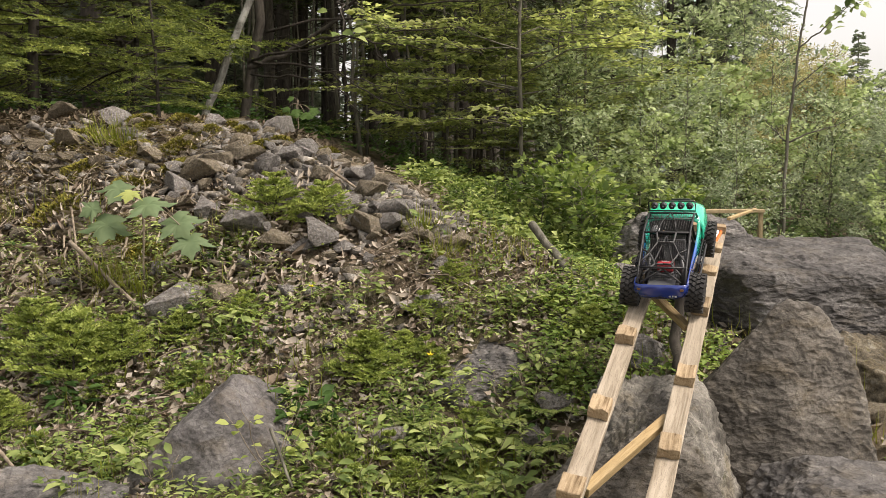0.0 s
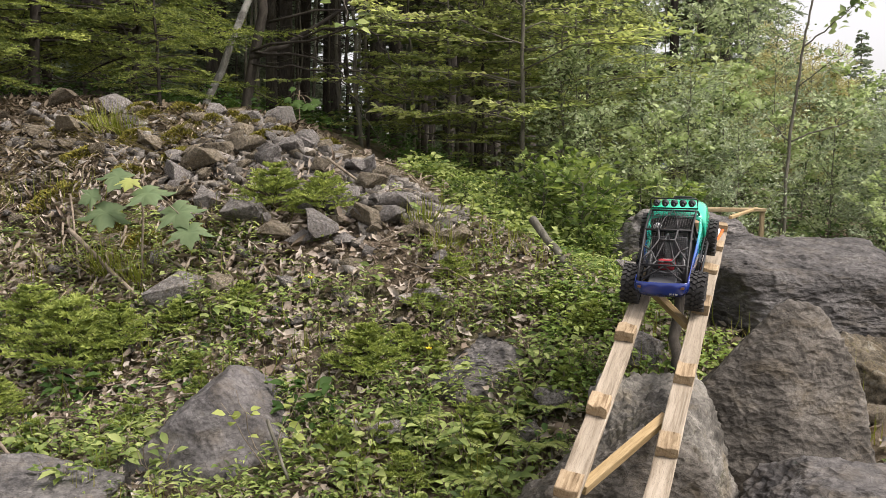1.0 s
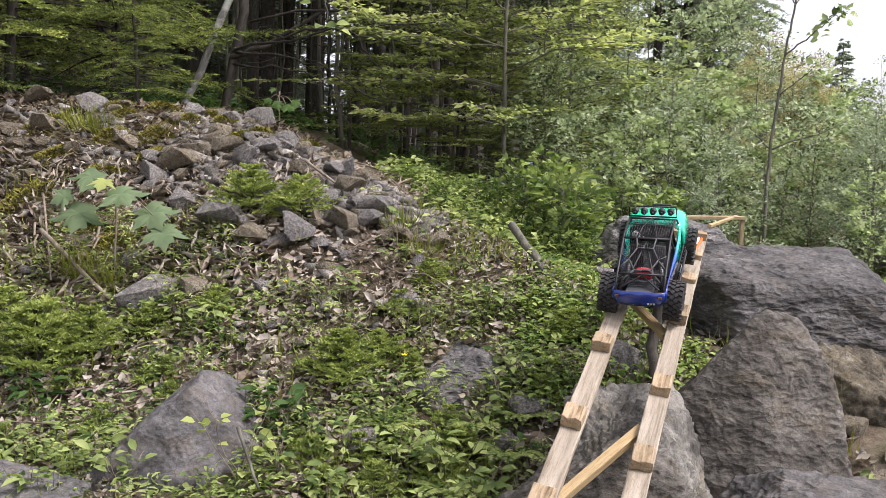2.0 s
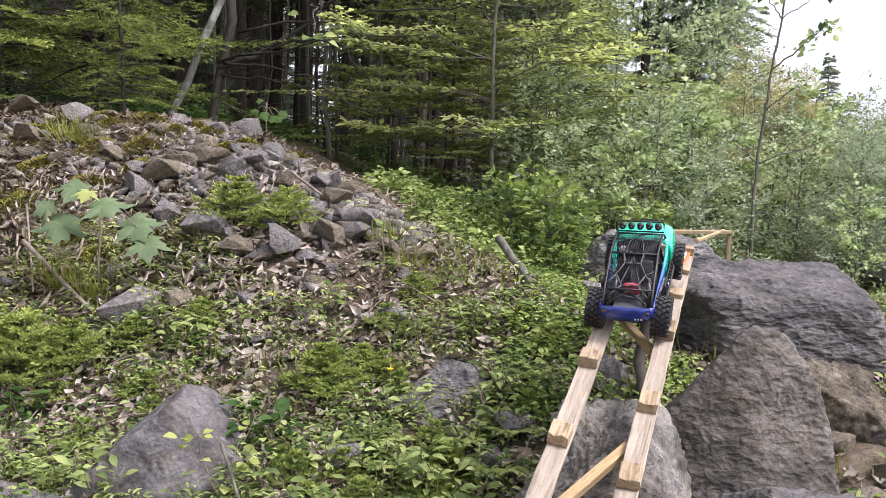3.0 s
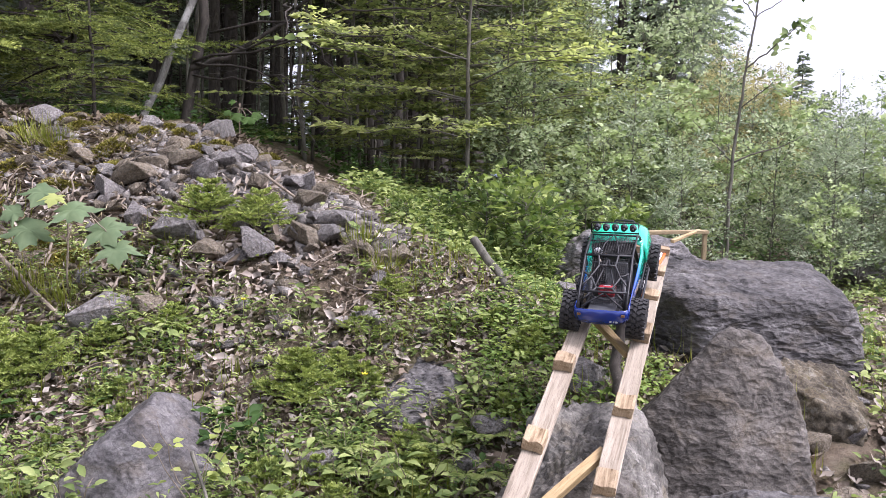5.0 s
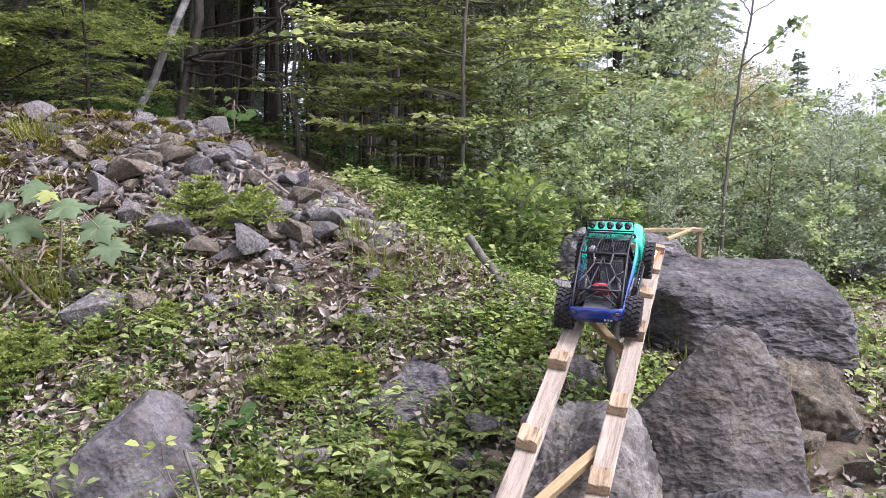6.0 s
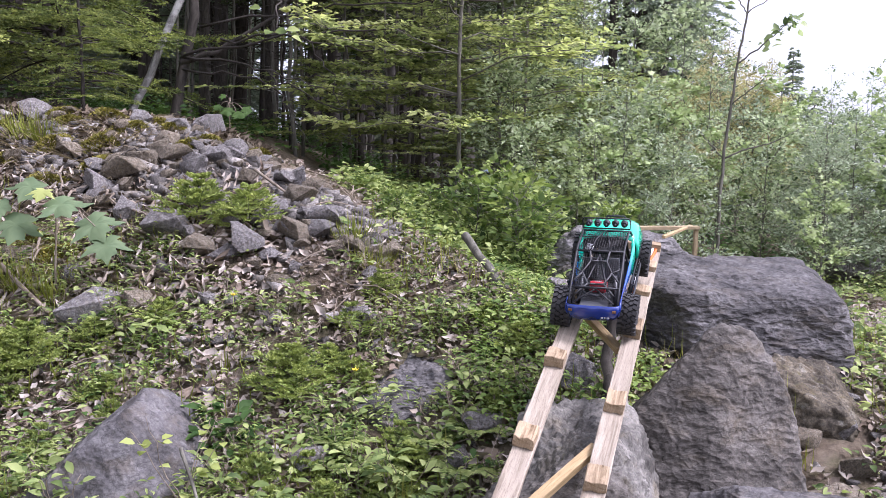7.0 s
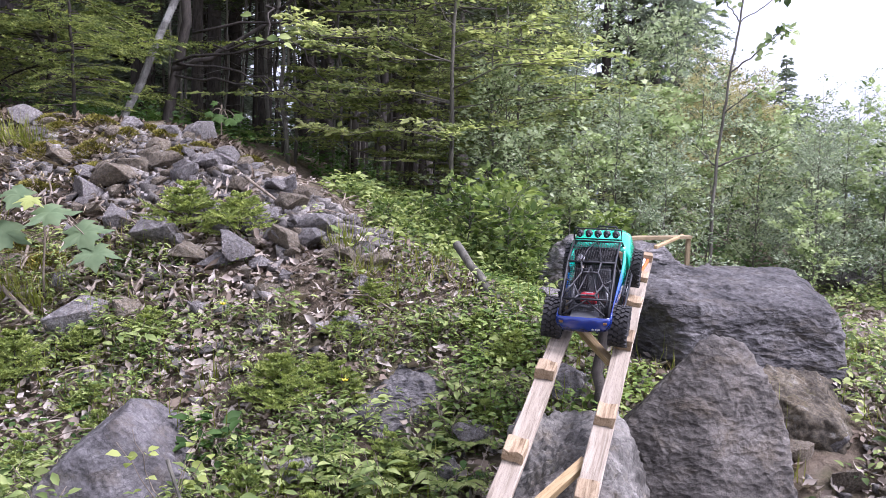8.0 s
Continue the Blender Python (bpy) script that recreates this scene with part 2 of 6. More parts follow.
M_LIMEGREEN = foliage("young_yellow_green_leaf", (0.28, 0.34, 0.09), (0.38, 0.43, 0.13), (0.47, 0.5, 0.19))
M_NEEDLE = foliage("young_spruce_needle", (0.1, 0.145, 0.045), (0.27, 0.33, 0.085), (0.46, 0.51, 0.15), glow=0.35, patch=12, clump=1.6, vary=0.35)
# dark patches stand for the crown's shaded inside, yellow-green for the young tips
M_SPRUCE = foliage("spruce_needle", (0.05, 0.075, 0.025), (0.19, 0.24, 0.065), (0.5, 0.55, 0.14), glow=0.22, patch=5, clump=1.5, vary=0.35)
# darker copy of the spruce needle, with the wood's shade put into its colour
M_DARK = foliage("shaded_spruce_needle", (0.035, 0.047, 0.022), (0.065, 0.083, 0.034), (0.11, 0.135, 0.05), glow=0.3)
# paler, greyer needles: the haze of distance is mixed into the colour
M_FAR = foliage("hazed_spruce_needle", (0.15, 0.19, 0.14), (0.28, 0.335, 0.235), (0.4, 0.45, 0.32), glow=0.45, sap=0.7)
M_BEECH = foliage("beech_leaf", (0.09, 0.12, 0.05), (0.29, 0.33, 0.13), (0.52, 0.54, 0.23), glow=0.68, patch=3, clump=1.6, vary=0.5, sap=0.5)
# shrubs: dark clumps paint the shaded gaps, the greyed sap tint paints haze
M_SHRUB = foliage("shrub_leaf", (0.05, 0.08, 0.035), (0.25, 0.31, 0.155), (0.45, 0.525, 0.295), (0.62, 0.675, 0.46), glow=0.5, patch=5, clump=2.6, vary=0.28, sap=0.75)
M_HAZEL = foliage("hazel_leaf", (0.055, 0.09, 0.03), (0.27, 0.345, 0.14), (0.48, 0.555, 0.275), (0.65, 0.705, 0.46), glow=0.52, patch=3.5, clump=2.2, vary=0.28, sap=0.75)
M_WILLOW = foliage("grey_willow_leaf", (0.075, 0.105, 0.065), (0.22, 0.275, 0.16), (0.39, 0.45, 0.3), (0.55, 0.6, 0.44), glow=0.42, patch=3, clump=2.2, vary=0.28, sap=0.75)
M_OLIVE = foliage("yellowing_leaf", (0.27, 0.25, 0.1), (0.46, 0.42, 0.2), (0.62, 0.57, 0.32), glow=0.5, sap=0.7)
M_MAPLE = foliage("maple_leaf", (0.08, 0.125, 0.06), (0.125, 0.18, 0.09), (0.16, 0.215, 0.11), glow=0.3, patch=14, clump=1.6, vary=0.6)
M_MOSS = foliage("olive_moss", (0.07, 0.065, 0.012), (0.15, 0.135, 0.022), (0.25, 0.22, 0.04), glow=0.15, patch=9)
M_GRASS = foliage("grass_blade", (0.13, 0.16, 0.025), (0.22, 0.25, 0.04), (0.33, 0.3, 0.09), glow=0.35)
M_DRY = foliage("dry_grass_blade", (0.22, 0.17, 0.1), (0.36, 0.3, 0.19), (0.46, 0.4, 0.28), glow=0.2)
M_BARK = bark("dark_bark", (0.022, 0.019, 0.0155), (0.085, 0.075, 0.062))
M_GREYBARK = bark("grey_green_bark", (0.06, 0.057, 0.045), (0.19, 0.178, 0.142))
M_PALEBARK = bark("pale_lichened_bark", (0.06, 0.058, 0.05), (0.24, 0.235, 0.21), 1.2, (0.38, 0.38, 0.34))
M_TWIG = bark("dry_twig", (0.11, 0.085, 0.06), (0.3, 0.25, 0.19))
M_BOARD = timber("rough_sawn_board", (0.37, 0.32, 0.25), (0.265, 0.222, 0.165), (0.115, 0.09, 0.062))
M_STEP = timber("split_softwood_step", (0.4, 0.315, 0.205), (0.29, 0.215, 0.13), (0.11, 0.07, 0.035), 1.3)
M_BRACE = timber("yellow_batten", (0.42, 0.315, 0.175), (0.33, 0.24, 0.12), (0.21, 0.145, 0.065), 1.2)
M_OLDWOOD = timber("weathered_batten", (0.36, 0.29, 0.17), (0.26, 0.2, 0.11), (0.13, 0.1, 0.05), 1.2)

# ---- mesh helpers ----
rng = np.random.default_rng(7)


def link(name, me, mat, parent=None, label="", smooth=False):
    if mat is not None and not me.materials:
        me.materials.append(mat)
    if smooth:
        me.shade_smooth()
    ob = new(name, me)
    if parent is not None:
        ob.parent = parent
    if label:
        ob["label"] = label
    return ob


def part(name, bm, mat, parent=None, label="", smooth=False):
    me = bpy.data.meshes.new(name)
    bm.to_mesh(me)
    bm.free()
    return link(name, me, mat, parent, label, smooth)


def arrays(name, verts, faces):
    """A mesh from vertex and face arrays; faces are all of one size."""
    me = bpy.data.meshes.new(name)
    verts, faces = np.asarray(verts, np.float32), np.asarray(faces, np.int32)
    k = faces.shape[1]
    me.vertices.add(len(verts))
    me.vertices.foreach_set("co", verts.ravel())
    me.loops.add(faces.size)
    me.loops.foreach_set("vertex_index", faces.ravel())
    me.polygons.add(len(faces))
    me.polygons.foreach_set("loop_start", np.arange(0, faces.size, k, dtype=np.int32))
    me.update(calc_edges=True)
    me.validate()
    return me


def thing(name, label, category, group="", kind=""):
    return tagged(new(name), label, category, group, kind)


def box(bm, size, m=Matrix(), bevel=0.0, rough=0.0, cuts=0):
    """A box of that size about the origin of m, with bevelled and slightly uneven edges."""
    made = bmesh.ops.create_cube(bm, size=1.0, matrix=m @ Matrix.Diagonal((*size, 1)))
    if bevel:
        edges = list({e for v in made["verts"] for e in v.link_edges})
        bmesh.ops.bevel(bm, geom=edges, offset=bevel, segments=2, profile=0.6, affect="EDGES")
    return made


def tube(path, radii, sides=8, close=True):
    """Vertices and quads of a tube along a path of points."""
    path = np.asarray(path, float)
    tang = np.gradient(path, axis=0)
    tang /= np.linalg.norm(tang, axis=1)[:, None] + 1e-9
    ref = np.array([0.31, 0.2, 0.93]) if abs(tang[0] @ np.array([0.31, 0.2, 0.93])) < 0.85 else np.array([0.9, 0.3, 0.1])
    a = np.cross(tang, ref)
    a /= np.linalg.norm(a, axis=1)[:, None]
    b = np.cross(tang, a)
    ang = np.arange(sides) * 2 * np.pi / sides
    r = np.broadcast_to(np.asarray(radii, float), (len(path),))
    v = path[:, None] + r[:, None, None] * (np.cos(ang)[None, :, None] * a[:, None] + np.sin(ang)[None, :, None] * b[:, None])
    i, j = np.meshgrid(np.arange(len(path) - 1), np.arange(sides), indexing="ij")
    k = (j + 1) % sides
    f = np.stack([i * sides + j, i * sides + k, (i + 1) * sides + k, (i + 1) * sides + j], -1).reshape(-1, 4)
    v = v.reshape(-1, 3)
    if close:
        tip = len(v)
        v = np.concatenate([v, path[:1], path[-1:]])
        j = np.arange(sides)
        k = (j + 1) % sides
        last = (len(path) - 1) * sides
        f = np.concatenate([f, np.stack([np.full(sides, tip), k, j, j], 1)[:, :4], np.stack([last + j, last + k, np.full(sides, tip + 1), np.full(sides, tip + 1)], 1)])
    return v, f


def tubes(name, pieces):
    """One mesh of several tubes; the end caps are made of triangles."""
    vs, fs, base = [], [], 0
    for path, radii, sides in pieces:
        v, f = tube(path, radii, sides)
        vs.append(v)
        fs += [tuple(dict.fromkeys(q)) for q in (f + base).tolist()]
        base += len(v)
    me = bpy.data.meshes.new(name)
    me.from_pydata(np.concatenate(vs).tolist(), [], fs)
    me.shade_smooth()
    return me


def unit(v):
    return v / (np.linalg.norm(v, axis=-1, keepdims=True) + 1e-9)


def curve_path(a, b, sag=0.0, n=8, wob=0.0, seed=0):
    r = np.random.default_rng(seed)
    s = np.linspace(0, 1, n)[:, None]
    p = np.asarray(a) * (1 - s) + np.asarray(b) * s
    p[:, 2] -= (4 * sag * s * (1 - s))[:, 0]
    if wob:
        w = r.normal(0, wob, (n, 3))
        w[0] = w[-1] = 0
        p += w
    return p


# ---- ground ----
CAP_X = (-6, -2.1, -1.1, -0.2, 0.2, 0.6, 1.0, 2.0, 6.0)
CAP_Z = (1.32, 1.18, 1.06, 0.72, 0.58, 0.42, 0.2, 0.12, 0.1)


def ground_z(x, y):
    x, y = np.asarray(x, float), np.asarray(y, float)
    k = 0.25
    e = y + 0.3 * np.minimum(x + 0.4, 0) + 0.35 * np.clip(x - 0.2, 0, 1)
    e = np.maximum(e, -50)
    slope = -0.5 + 0.58 * k * np.logaddexp(0, (e - 2.75) / k)
    cap = np.interp(x, CAP_X, CAP_Z) + 0.04 * np.clip(y - 4.5, 0, 8)
    q = 0.07
    z = -q * np.logaddexp(-slope / q, -cap / q)
    z += 0.03 * np.sin(3.1 * x + 1.3 * y + 0.4) * np.sin(2.3 * y - 1.1 * x) + 0.012 * np.sin(9.3 * x + 2 * np.sin(5 * y)) * np.sin(8.1 * y + 1.7)
    return z


def spread(dense, step, reach, grow):
    a = [dense]
    while a[-1] < reach:
        a.append(a[-1] + step)
        step *= grow
    return a


gx = np.array([-q for q in spread(3.4, 0.05, 900, 1.09)][::-1] + list(np.arange(-3.36, 3.4, 0.03)) + spread(3.4, 0.05, 900, 1.09))
gy = np.array([-q for q in spread(-1.4, 0.08, 900, 1.12)][::-1] + list(np.arange(1.43, 7.2, 0.03)) + spread(7.2, 0.05, 1800, 1.085))
GX, GY = np.meshgrid(gx, gy, indexing="ij")
GZ = ground_z(GX, GY)
near = (np.abs(GX) < 5) & (GY > 0) & (GY < 12)
GZ[near] += np.array([0.035 * noise.fractal(Vector((x * 4, y * 4, 0)), 0.9, 2.1, 4) for x, y in zip(GX[near], GY[near])])
nx, ny = GX.shape
I, J = np.meshgrid(np.arange(nx - 1), np.arange(ny - 1), indexing="ij")
quads = np.stack([I * ny + J, (I + 1) * ny + J, (I + 1) * ny + J + 1, I * ny + J + 1], -1).reshape(-1, 4)
ground = link("ground", arrays("ground", np.stack([GX, GY, GZ], -1).reshape(-1, 3), quads), M_SOIL, smooth=True)
tagged(ground, "dark forest soil bank with leaf litter and gravel", "ground", kind="structure")


def top_of(x, y):
    return float(ground_z(x, y))


# ---- rocks ----
def rock_mesh(seed, planes=(), extra=9, sub=3, lump=0.05, fine=0.02, soft=14.0, scale=(1, 1, 1), ridge=0.0, near=0.72, sharp=0, dent=0.0, flake=0.0, bed=(0.1, 0.15, 1.0)):
    """An angular stone: the body within a set of planes (normal, distance), with softened edges and worn faces."""
    r = np.random.default_rng(seed)
    bm = bmesh.new()
    bmesh.ops.create_icosphere(bm, subdivisions=sub, radius=1.0)
    d = unit(np.array([v.co[:] for v in bm.verts]))
    ns = [unit(np.array(p[:3], float)) for p in planes] + list(unit(r.normal(size=(extra, 3))))
    hs = [p[3] for p in planes] + list(r.uniform(near, near + 0.36, extra))
    inv = np.stack([np.maximum(d @ a, 1e-3) / h for a, h in zip(ns, hs)], 1)
    rad = 1 / (np.sum(inv ** soft, 1) ** (1 / soft))
    rad = np.minimum(rad, 1.7)
    off = r.uniform(0, 50, 3)
    beds = Vector(bed).normalized()
    tall = scale[2] / max(scale[0], scale[1])
    for v, q, dist in zip(bm.verts, d, rad):
        p = Vector(q * dist)
        f = noise.fractal(p * 1.7 + Vector(off), 1.0, 2.0, 3) * lump + noise.fractal(p * 7 + Vector(off), 0.7, 2.1, 6) * fine
        if ridge:
            g = noise.ridged_multi_fractal(Vector((p.x, p.y, p.z * 1.8 * tall)) * 3.2 + Vector(off), 0.9, 2.2, 6, 1.0, 2.0)
            f -= ridge * (g - 1.0)
        if dent:
            w = Vector((p.x, p.y, p.z * 1.7 * tall)) + Vector(off)
            w += noise.noise_vector(w * 3.1) * 0.16
            for k, share in ((4.0, 1.6), (9.0, 0.7)):
                near_point = noise.voronoi(w * k)[1][0]
                f += dent * share * 2.2 * (w * k - near_point).dot(noise.noise_vector(near_point * 7.3))
        if flake:
            # thin beds that break off in ledges
            w = Vector((p.x, p.y, p.z * tall)) + Vector(off)
            sway = noise.fractal(w * 2.3, 0.9, 2.0, 4)
            for k, share in ((5.5, 1.0), (13.0, 0.3)):
                u = w.dot(beds) * k + 1.5 * sway + 0.7 * noise.noise(w * k * 0.6)
                saw = u - math.floor(u)
                f += flake * share * (min(saw * 1.25, (1 - saw) * 5.0) - 0.5) * (0.55 + 0.9 * noise.noise(w * 3.7 + Vector((9, 4, 2))))
        p = p * (1 + f)
        v.co = (p.x * scale[0], p.y * scale[1], p.z * scale[2])
    me = bpy.data.meshes.new("stone")
    bm.to_mesh(me)
    bm.free()
    me.shade_smooth()
    if sharp:
        me.set_sharp_from_angle(angle=radians(sharp))
    return me


def boulder(name, label, mat, at, scale, seed, planes, extra=5, sub=5, lump=0.05, fine=0.05, soft=22.0, turn=(0, 0, 0), ridge=0.04, dent=0.0, flake=0.0, bed=(0.1, 0.15, 1.0)):
    ob = link(name, rock_mesh(seed, planes, extra, sub, lump, fine, soft, scale, ridge, dent=dent, flake=flake, bed=bed), mat)
    ob.matrix_world = pose(*at, *turn)
    return tagged(ob, label, "rock")


boulder("boulder", "peaked dark grey boulder beside the wooden ramp", M_BOULDER, (1.08, 3.02, 0.06), (0.27, 0.22, 0.37), 11,
        [(-0.62, 0.22, 0.76, 0.68), (0.835, 0.15, 0.55, 0.93), (0.98, 0.05, 0.2, 0.93), (0.02, 0.32, 0.95, 0.865), (0.2, -0.86, 0.46, 0.82), (-0.45, -0.8, 0.4, 0.8), (-0.97, 0, 0.1, 1.02), (0, 1, 0.3, 0.75), (0, 0, -1, 1)],
        0, sub=7, ridge=0.004, lump=0.04, fine=0.016, soft=20, flake=0.03, bed=(-0.45, 0.2, 1.0))
boulder("boulder", "broad flat-topped layered grey boulder on the ground", M_SLAB, (1.57, 3.98, 0.19), (0.42, 0.38, 0.355), 23,
        [(0.0, -0.22, 0.97, 0.94), (0.05, -0.98, 0.05, 0.92), (-0.9, -0.4, -0.3, 1.0), (0.97, -0.2, 0.12, 0.98), (0.68, -0.2, 0.7, 1.17), (0, 0.9, 0.3, 0.9), (0, 0, -1, 1)],
        0, sub=7, ridge=0.004, lump=0.05, fine=0.016, flake=0.038, bed=(0.15, 0.35, 1.0))
boulder("boulder", "grey boulder half hidden behind the ramp", M_SLAB, (1.27, 4.88, 0.26), (0.42, 0.3, 0.42), 31,
        [(0, -0.1, 1, 0.95), (-0.7, -0.6, 0.4, 0.9), (0.2, -0.95, 0.2, 0.9)], 4, sub=6, ridge=0.01, flake=0.02)
boulder("boulder", "pale mossy boulder underneath the wooden ramp", M_LIME, (0.63, 2.68, -0.12), (0.22, 0.2, 0.285), 41,
        [(0.05, -0.1, 1, 0.95), (0.2, -0.95, 0.2, 0.9), (-0.72, -0.3, 0.6, 0.82), (0.85, -0.3, 0.45, 0.88)], 3, sub=7, ridge=0.02, dent=0.006, lump=0.14, soft=11, flake=0.01, bed=(0.6, 0.2, 1.0))
# shadowed part of the pale rock, its shadow given by a darker stone colour
boulder("boulder", "low rock underneath the wooden ramp, coloured dark for shadow", M_BOULDER, (0.46, 2.6, -0.2), (0.19, 0.18, 0.24), 43,
        [(-0.5, 0.1, 0.85, 0.8), (-0.9, -0.3, 0.3, 0.85), (0, -0.95, 0.3, 0.85)], 3, sub=6, ridge=0.02, lump=0.1, flake=0.014)
boulder("boulder", "low cracked grey rock on the ground", M_SLAB, (1.12, 2.55, -0.15), (0.32, 0.2, 0.19), 47, [(0.05, -0.2, 1, 0.9)], 6, sub=6, ridge=0.02, flake=0.035, bed=(0.3, 0.5, 1.0))
boulder("boulder", "angular pointed lilac-grey rock among herbs", M_LILAC, (-0.83, 3.4, -0.245), (0.42, 0.3, 0.37), 53,
        [(-0.7, -0.05, 0.7, 0.55), (0.95, -0.2, 0.2, 0.78), (0.45, -0.8, 0.35, 0.74), (0.1, 0.1, 0.98, 0.91), (-0.3, -0.85, 0.42, 0.72), (0.7, -0.1, 0.7, 0.7), (0.1, -0.97, -0.25, 0.8), (0, 0.9, 0.3, 0.8)], 0, ridge=0.006, soft=60, sub=7, lump=0.035, fine=0.02, flake=0.02, bed=(0.8, 0.2, 0.7))
boulder("boulder", "flat-topped grey rock among herbs", M_SLAB, (-1.43, 3.12, -0.355), (0.23, 0.19, 0.2), 59, [(0.2, -0.3, 1, 0.8)], 6, ridge=0.015, soft=34, flake=0.02)
boulder("boulder", "small angular dark grey rock among herbs", M_SLAB, (0.2, 3.74, 0.01), (0.2, 0.14, 0.15), 61,
        [(-0.45, -0.2, 0.85, 0.72), (0.3, -0.85, 0.45, 0.8), (0.9, -0.1, 0.3, 0.82), (0.35, 0, 0.94, 0.9), (0.8, 0, 0.6, 0.88)], 1, sub=6, ridge=0.01, soft=40, flake=0.016)
boulder("boulder", "mottled tan rock leaning behind the dark boulder", M_MOTTLED, (1.69, 3.46, 0.02), (0.19, 0.14, 0.19), 67, [(0.2, -0.3, 0.9, 0.85), (0.68, -0.3, 0.66, 0.7)], 4, sub=6, flake=0.02)
# round things that keep the carpet of herbs and leaves off: x, y, radius
CLEAR = ((1.085, 2.95, 0.3), (1.56, 3.95, 0.42), (0.6, 2.62, 0.24), (0.45, 2.56, 0.18), (1.12, 2.55, 0.27), (-0.8, 3.32, 0.22), (-1.42, 3.06, 0.15), (0.2, 3.7, 0.12), (1.67, 3.42, 0.17), (1.6, 3.2, 0.13))


def open_ground(x, y):
    keep = np.ones(len(x), bool)
    for a, b, q in CLEAR:
        keep &= (x - a) ** 2 + (y - b) ** 2 > q * q
    return keep


# ---- the wooden ramp ----
RO = Vector((0.380, 2.412, 0.192))
RU = Vector((0.3375, 0.883, 0.3262)).normalized()
RS = Vector((0.967, -0.215, -0.108)).normalized()
RN = RS.cross(RU).normalized()


def on_ramp(u, s, h=0.0):
    """The pose of a point of the ramp: u metres up it, s across it and h above the boards."""
    p = RO + RU * u + Vector((0.992, -0.115, -0.069)) * s + RN * h
    x = RU.cross(RN).normalized()
    m = Matrix((x, RU, RN)).transposed().to_4x4()
    m.translation = p
    return m


ramp_thing = thing("wooden_ramp", "narrow two-plank wooden ramp with nailed steps", "ramp")
for s, u0, u1 in ((0.028, -2.05, 1.47), (0.226, -2.05, 1.43)):
    bm = bmesh.new()
    n = 40
    prof = [(-0.028, -0.024), (0.028, -0.024), (0.028, 0.0), (-0.028, 0.0)]
    rows = []
    r = np.random.default_rng(int(s * 1000))
    for i in range(n + 1):
        w = r.normal(0, 0.0008, 8)
        rows.append([bm.verts.new((x + w[k], (u0 + (u1 - u0) * i / n), z + w[4 + k])) for k, (x, z) in enumerate(prof)])
    for a, b in zip(rows, rows[1:]):
        for k in range(4):
            bm.faces.new((a[k], a[(k + 1) % 4], b[(k + 1) % 4], b[k]))
    bm.faces.new(rows[0][::-1])
    bm.faces.new(rows[-1])
    bmesh.ops.recalc_face_normals(bm, faces=bm.faces)
    bmesh.ops.bevel(bm, geom=[e for e in bm.edges if abs((e.verts[0].co - e.verts[1].co).normalized().y) > 0.9], offset=0.002, segments=1, affect="EDGES")
    plank = part("plank", bm, M_BOARD, ramp_thing)
    plank.matrix_world = on_ramp(0, s)


def step_block(u, s, w, d, h, seed):
    bm = bmesh.new()
    box(bm, (w, d, h), bevel=0.003)
    bmesh.ops.subdivide_edges(bm, edges=bm.edges, cuts=2, use_grid_fill=True)
    r = Vector((seed * 3.7, seed, 0))
    for v in bm.verts:
        v.co += Vector((0.002, 0.003, 0.0025)) * noise.noise(v.co * 60 + r) * 1.5
    ob = part("step", bm, M_STEP, ramp_thing)
    ob.matrix_world = on_ramp(u + d / 2, s, h / 2 + 0.0005) @ pose(0, 0, 0, 0, 0, random.uniform(-3, 3))


for k, (u, h, d) in enumerate(((1.287, 0.014, 0.05), (1.077, 0.018, 0.05), (0.84, 0.026, 0.045), (0.407, 0.034, 0.06), (-0.008, 0.032, 0.07), (-0.36, 0.03, 0.07))):
    step_block(u, 0.027, 0.056, d, h, k)
for k, (u, h, d) in enumerate(((1.163, 0.018, 0.06), (0.956, 0.016, 0.055), (0.636, 0.034, 0.085), (0.198, 0.03, 0.075), (-0.153, 0.028, 0.075))):
    step_block(u, 0.226, 0.053, d, h, 10 + k)


def batten(name, a, b, w, h, mat, parent, label=""):
    a, b = Vector(a), Vector(b)
    bm = bmesh.new()
    box(bm, (w, (b - a).length, h), bevel=0.0025)
    bmesh.ops.subdivide_edges(bm, edges=[e for e in bm.edges if e.calc_length() > 0.1], cuts=5)
    for v in bm.verts:
        v.co += Vector((1, 0, 1)) * 0.0025 * noise.noise(v.co * 14)
    ob = part(name, bm, mat, parent, label)
    y = (b - a).normalized()
    x = y.cross(RN).normalized()
    m = Matrix((x, y, x.cross(y))).transposed().to_4x4()
    m.translation = (a + b) / 2
    ob.matrix_world = m
    return ob


P = lambda u, s, h=0.0: on_ramp(u, s, h).translation
batten("crossbar", P(1.375, -0.012, 0.014), P(1.365, 0.252, 0.014), 0.034, 0.028, M_STEP, ramp_thing)
batten("brace", P(0.86, 0.05, -0.04), P(0.62, 0.2, -0.04), 0.026, 0.022, M_BRACE, ramp_thing, "diagonal yellow softwood batten")
batten("brace", P(-0.27, 0.05, -0.035), P(0.08, 0.2, -0.035), 0.026, 0.024, M_BRACE, ramp_thing, "diagonal yellow softwood batten")

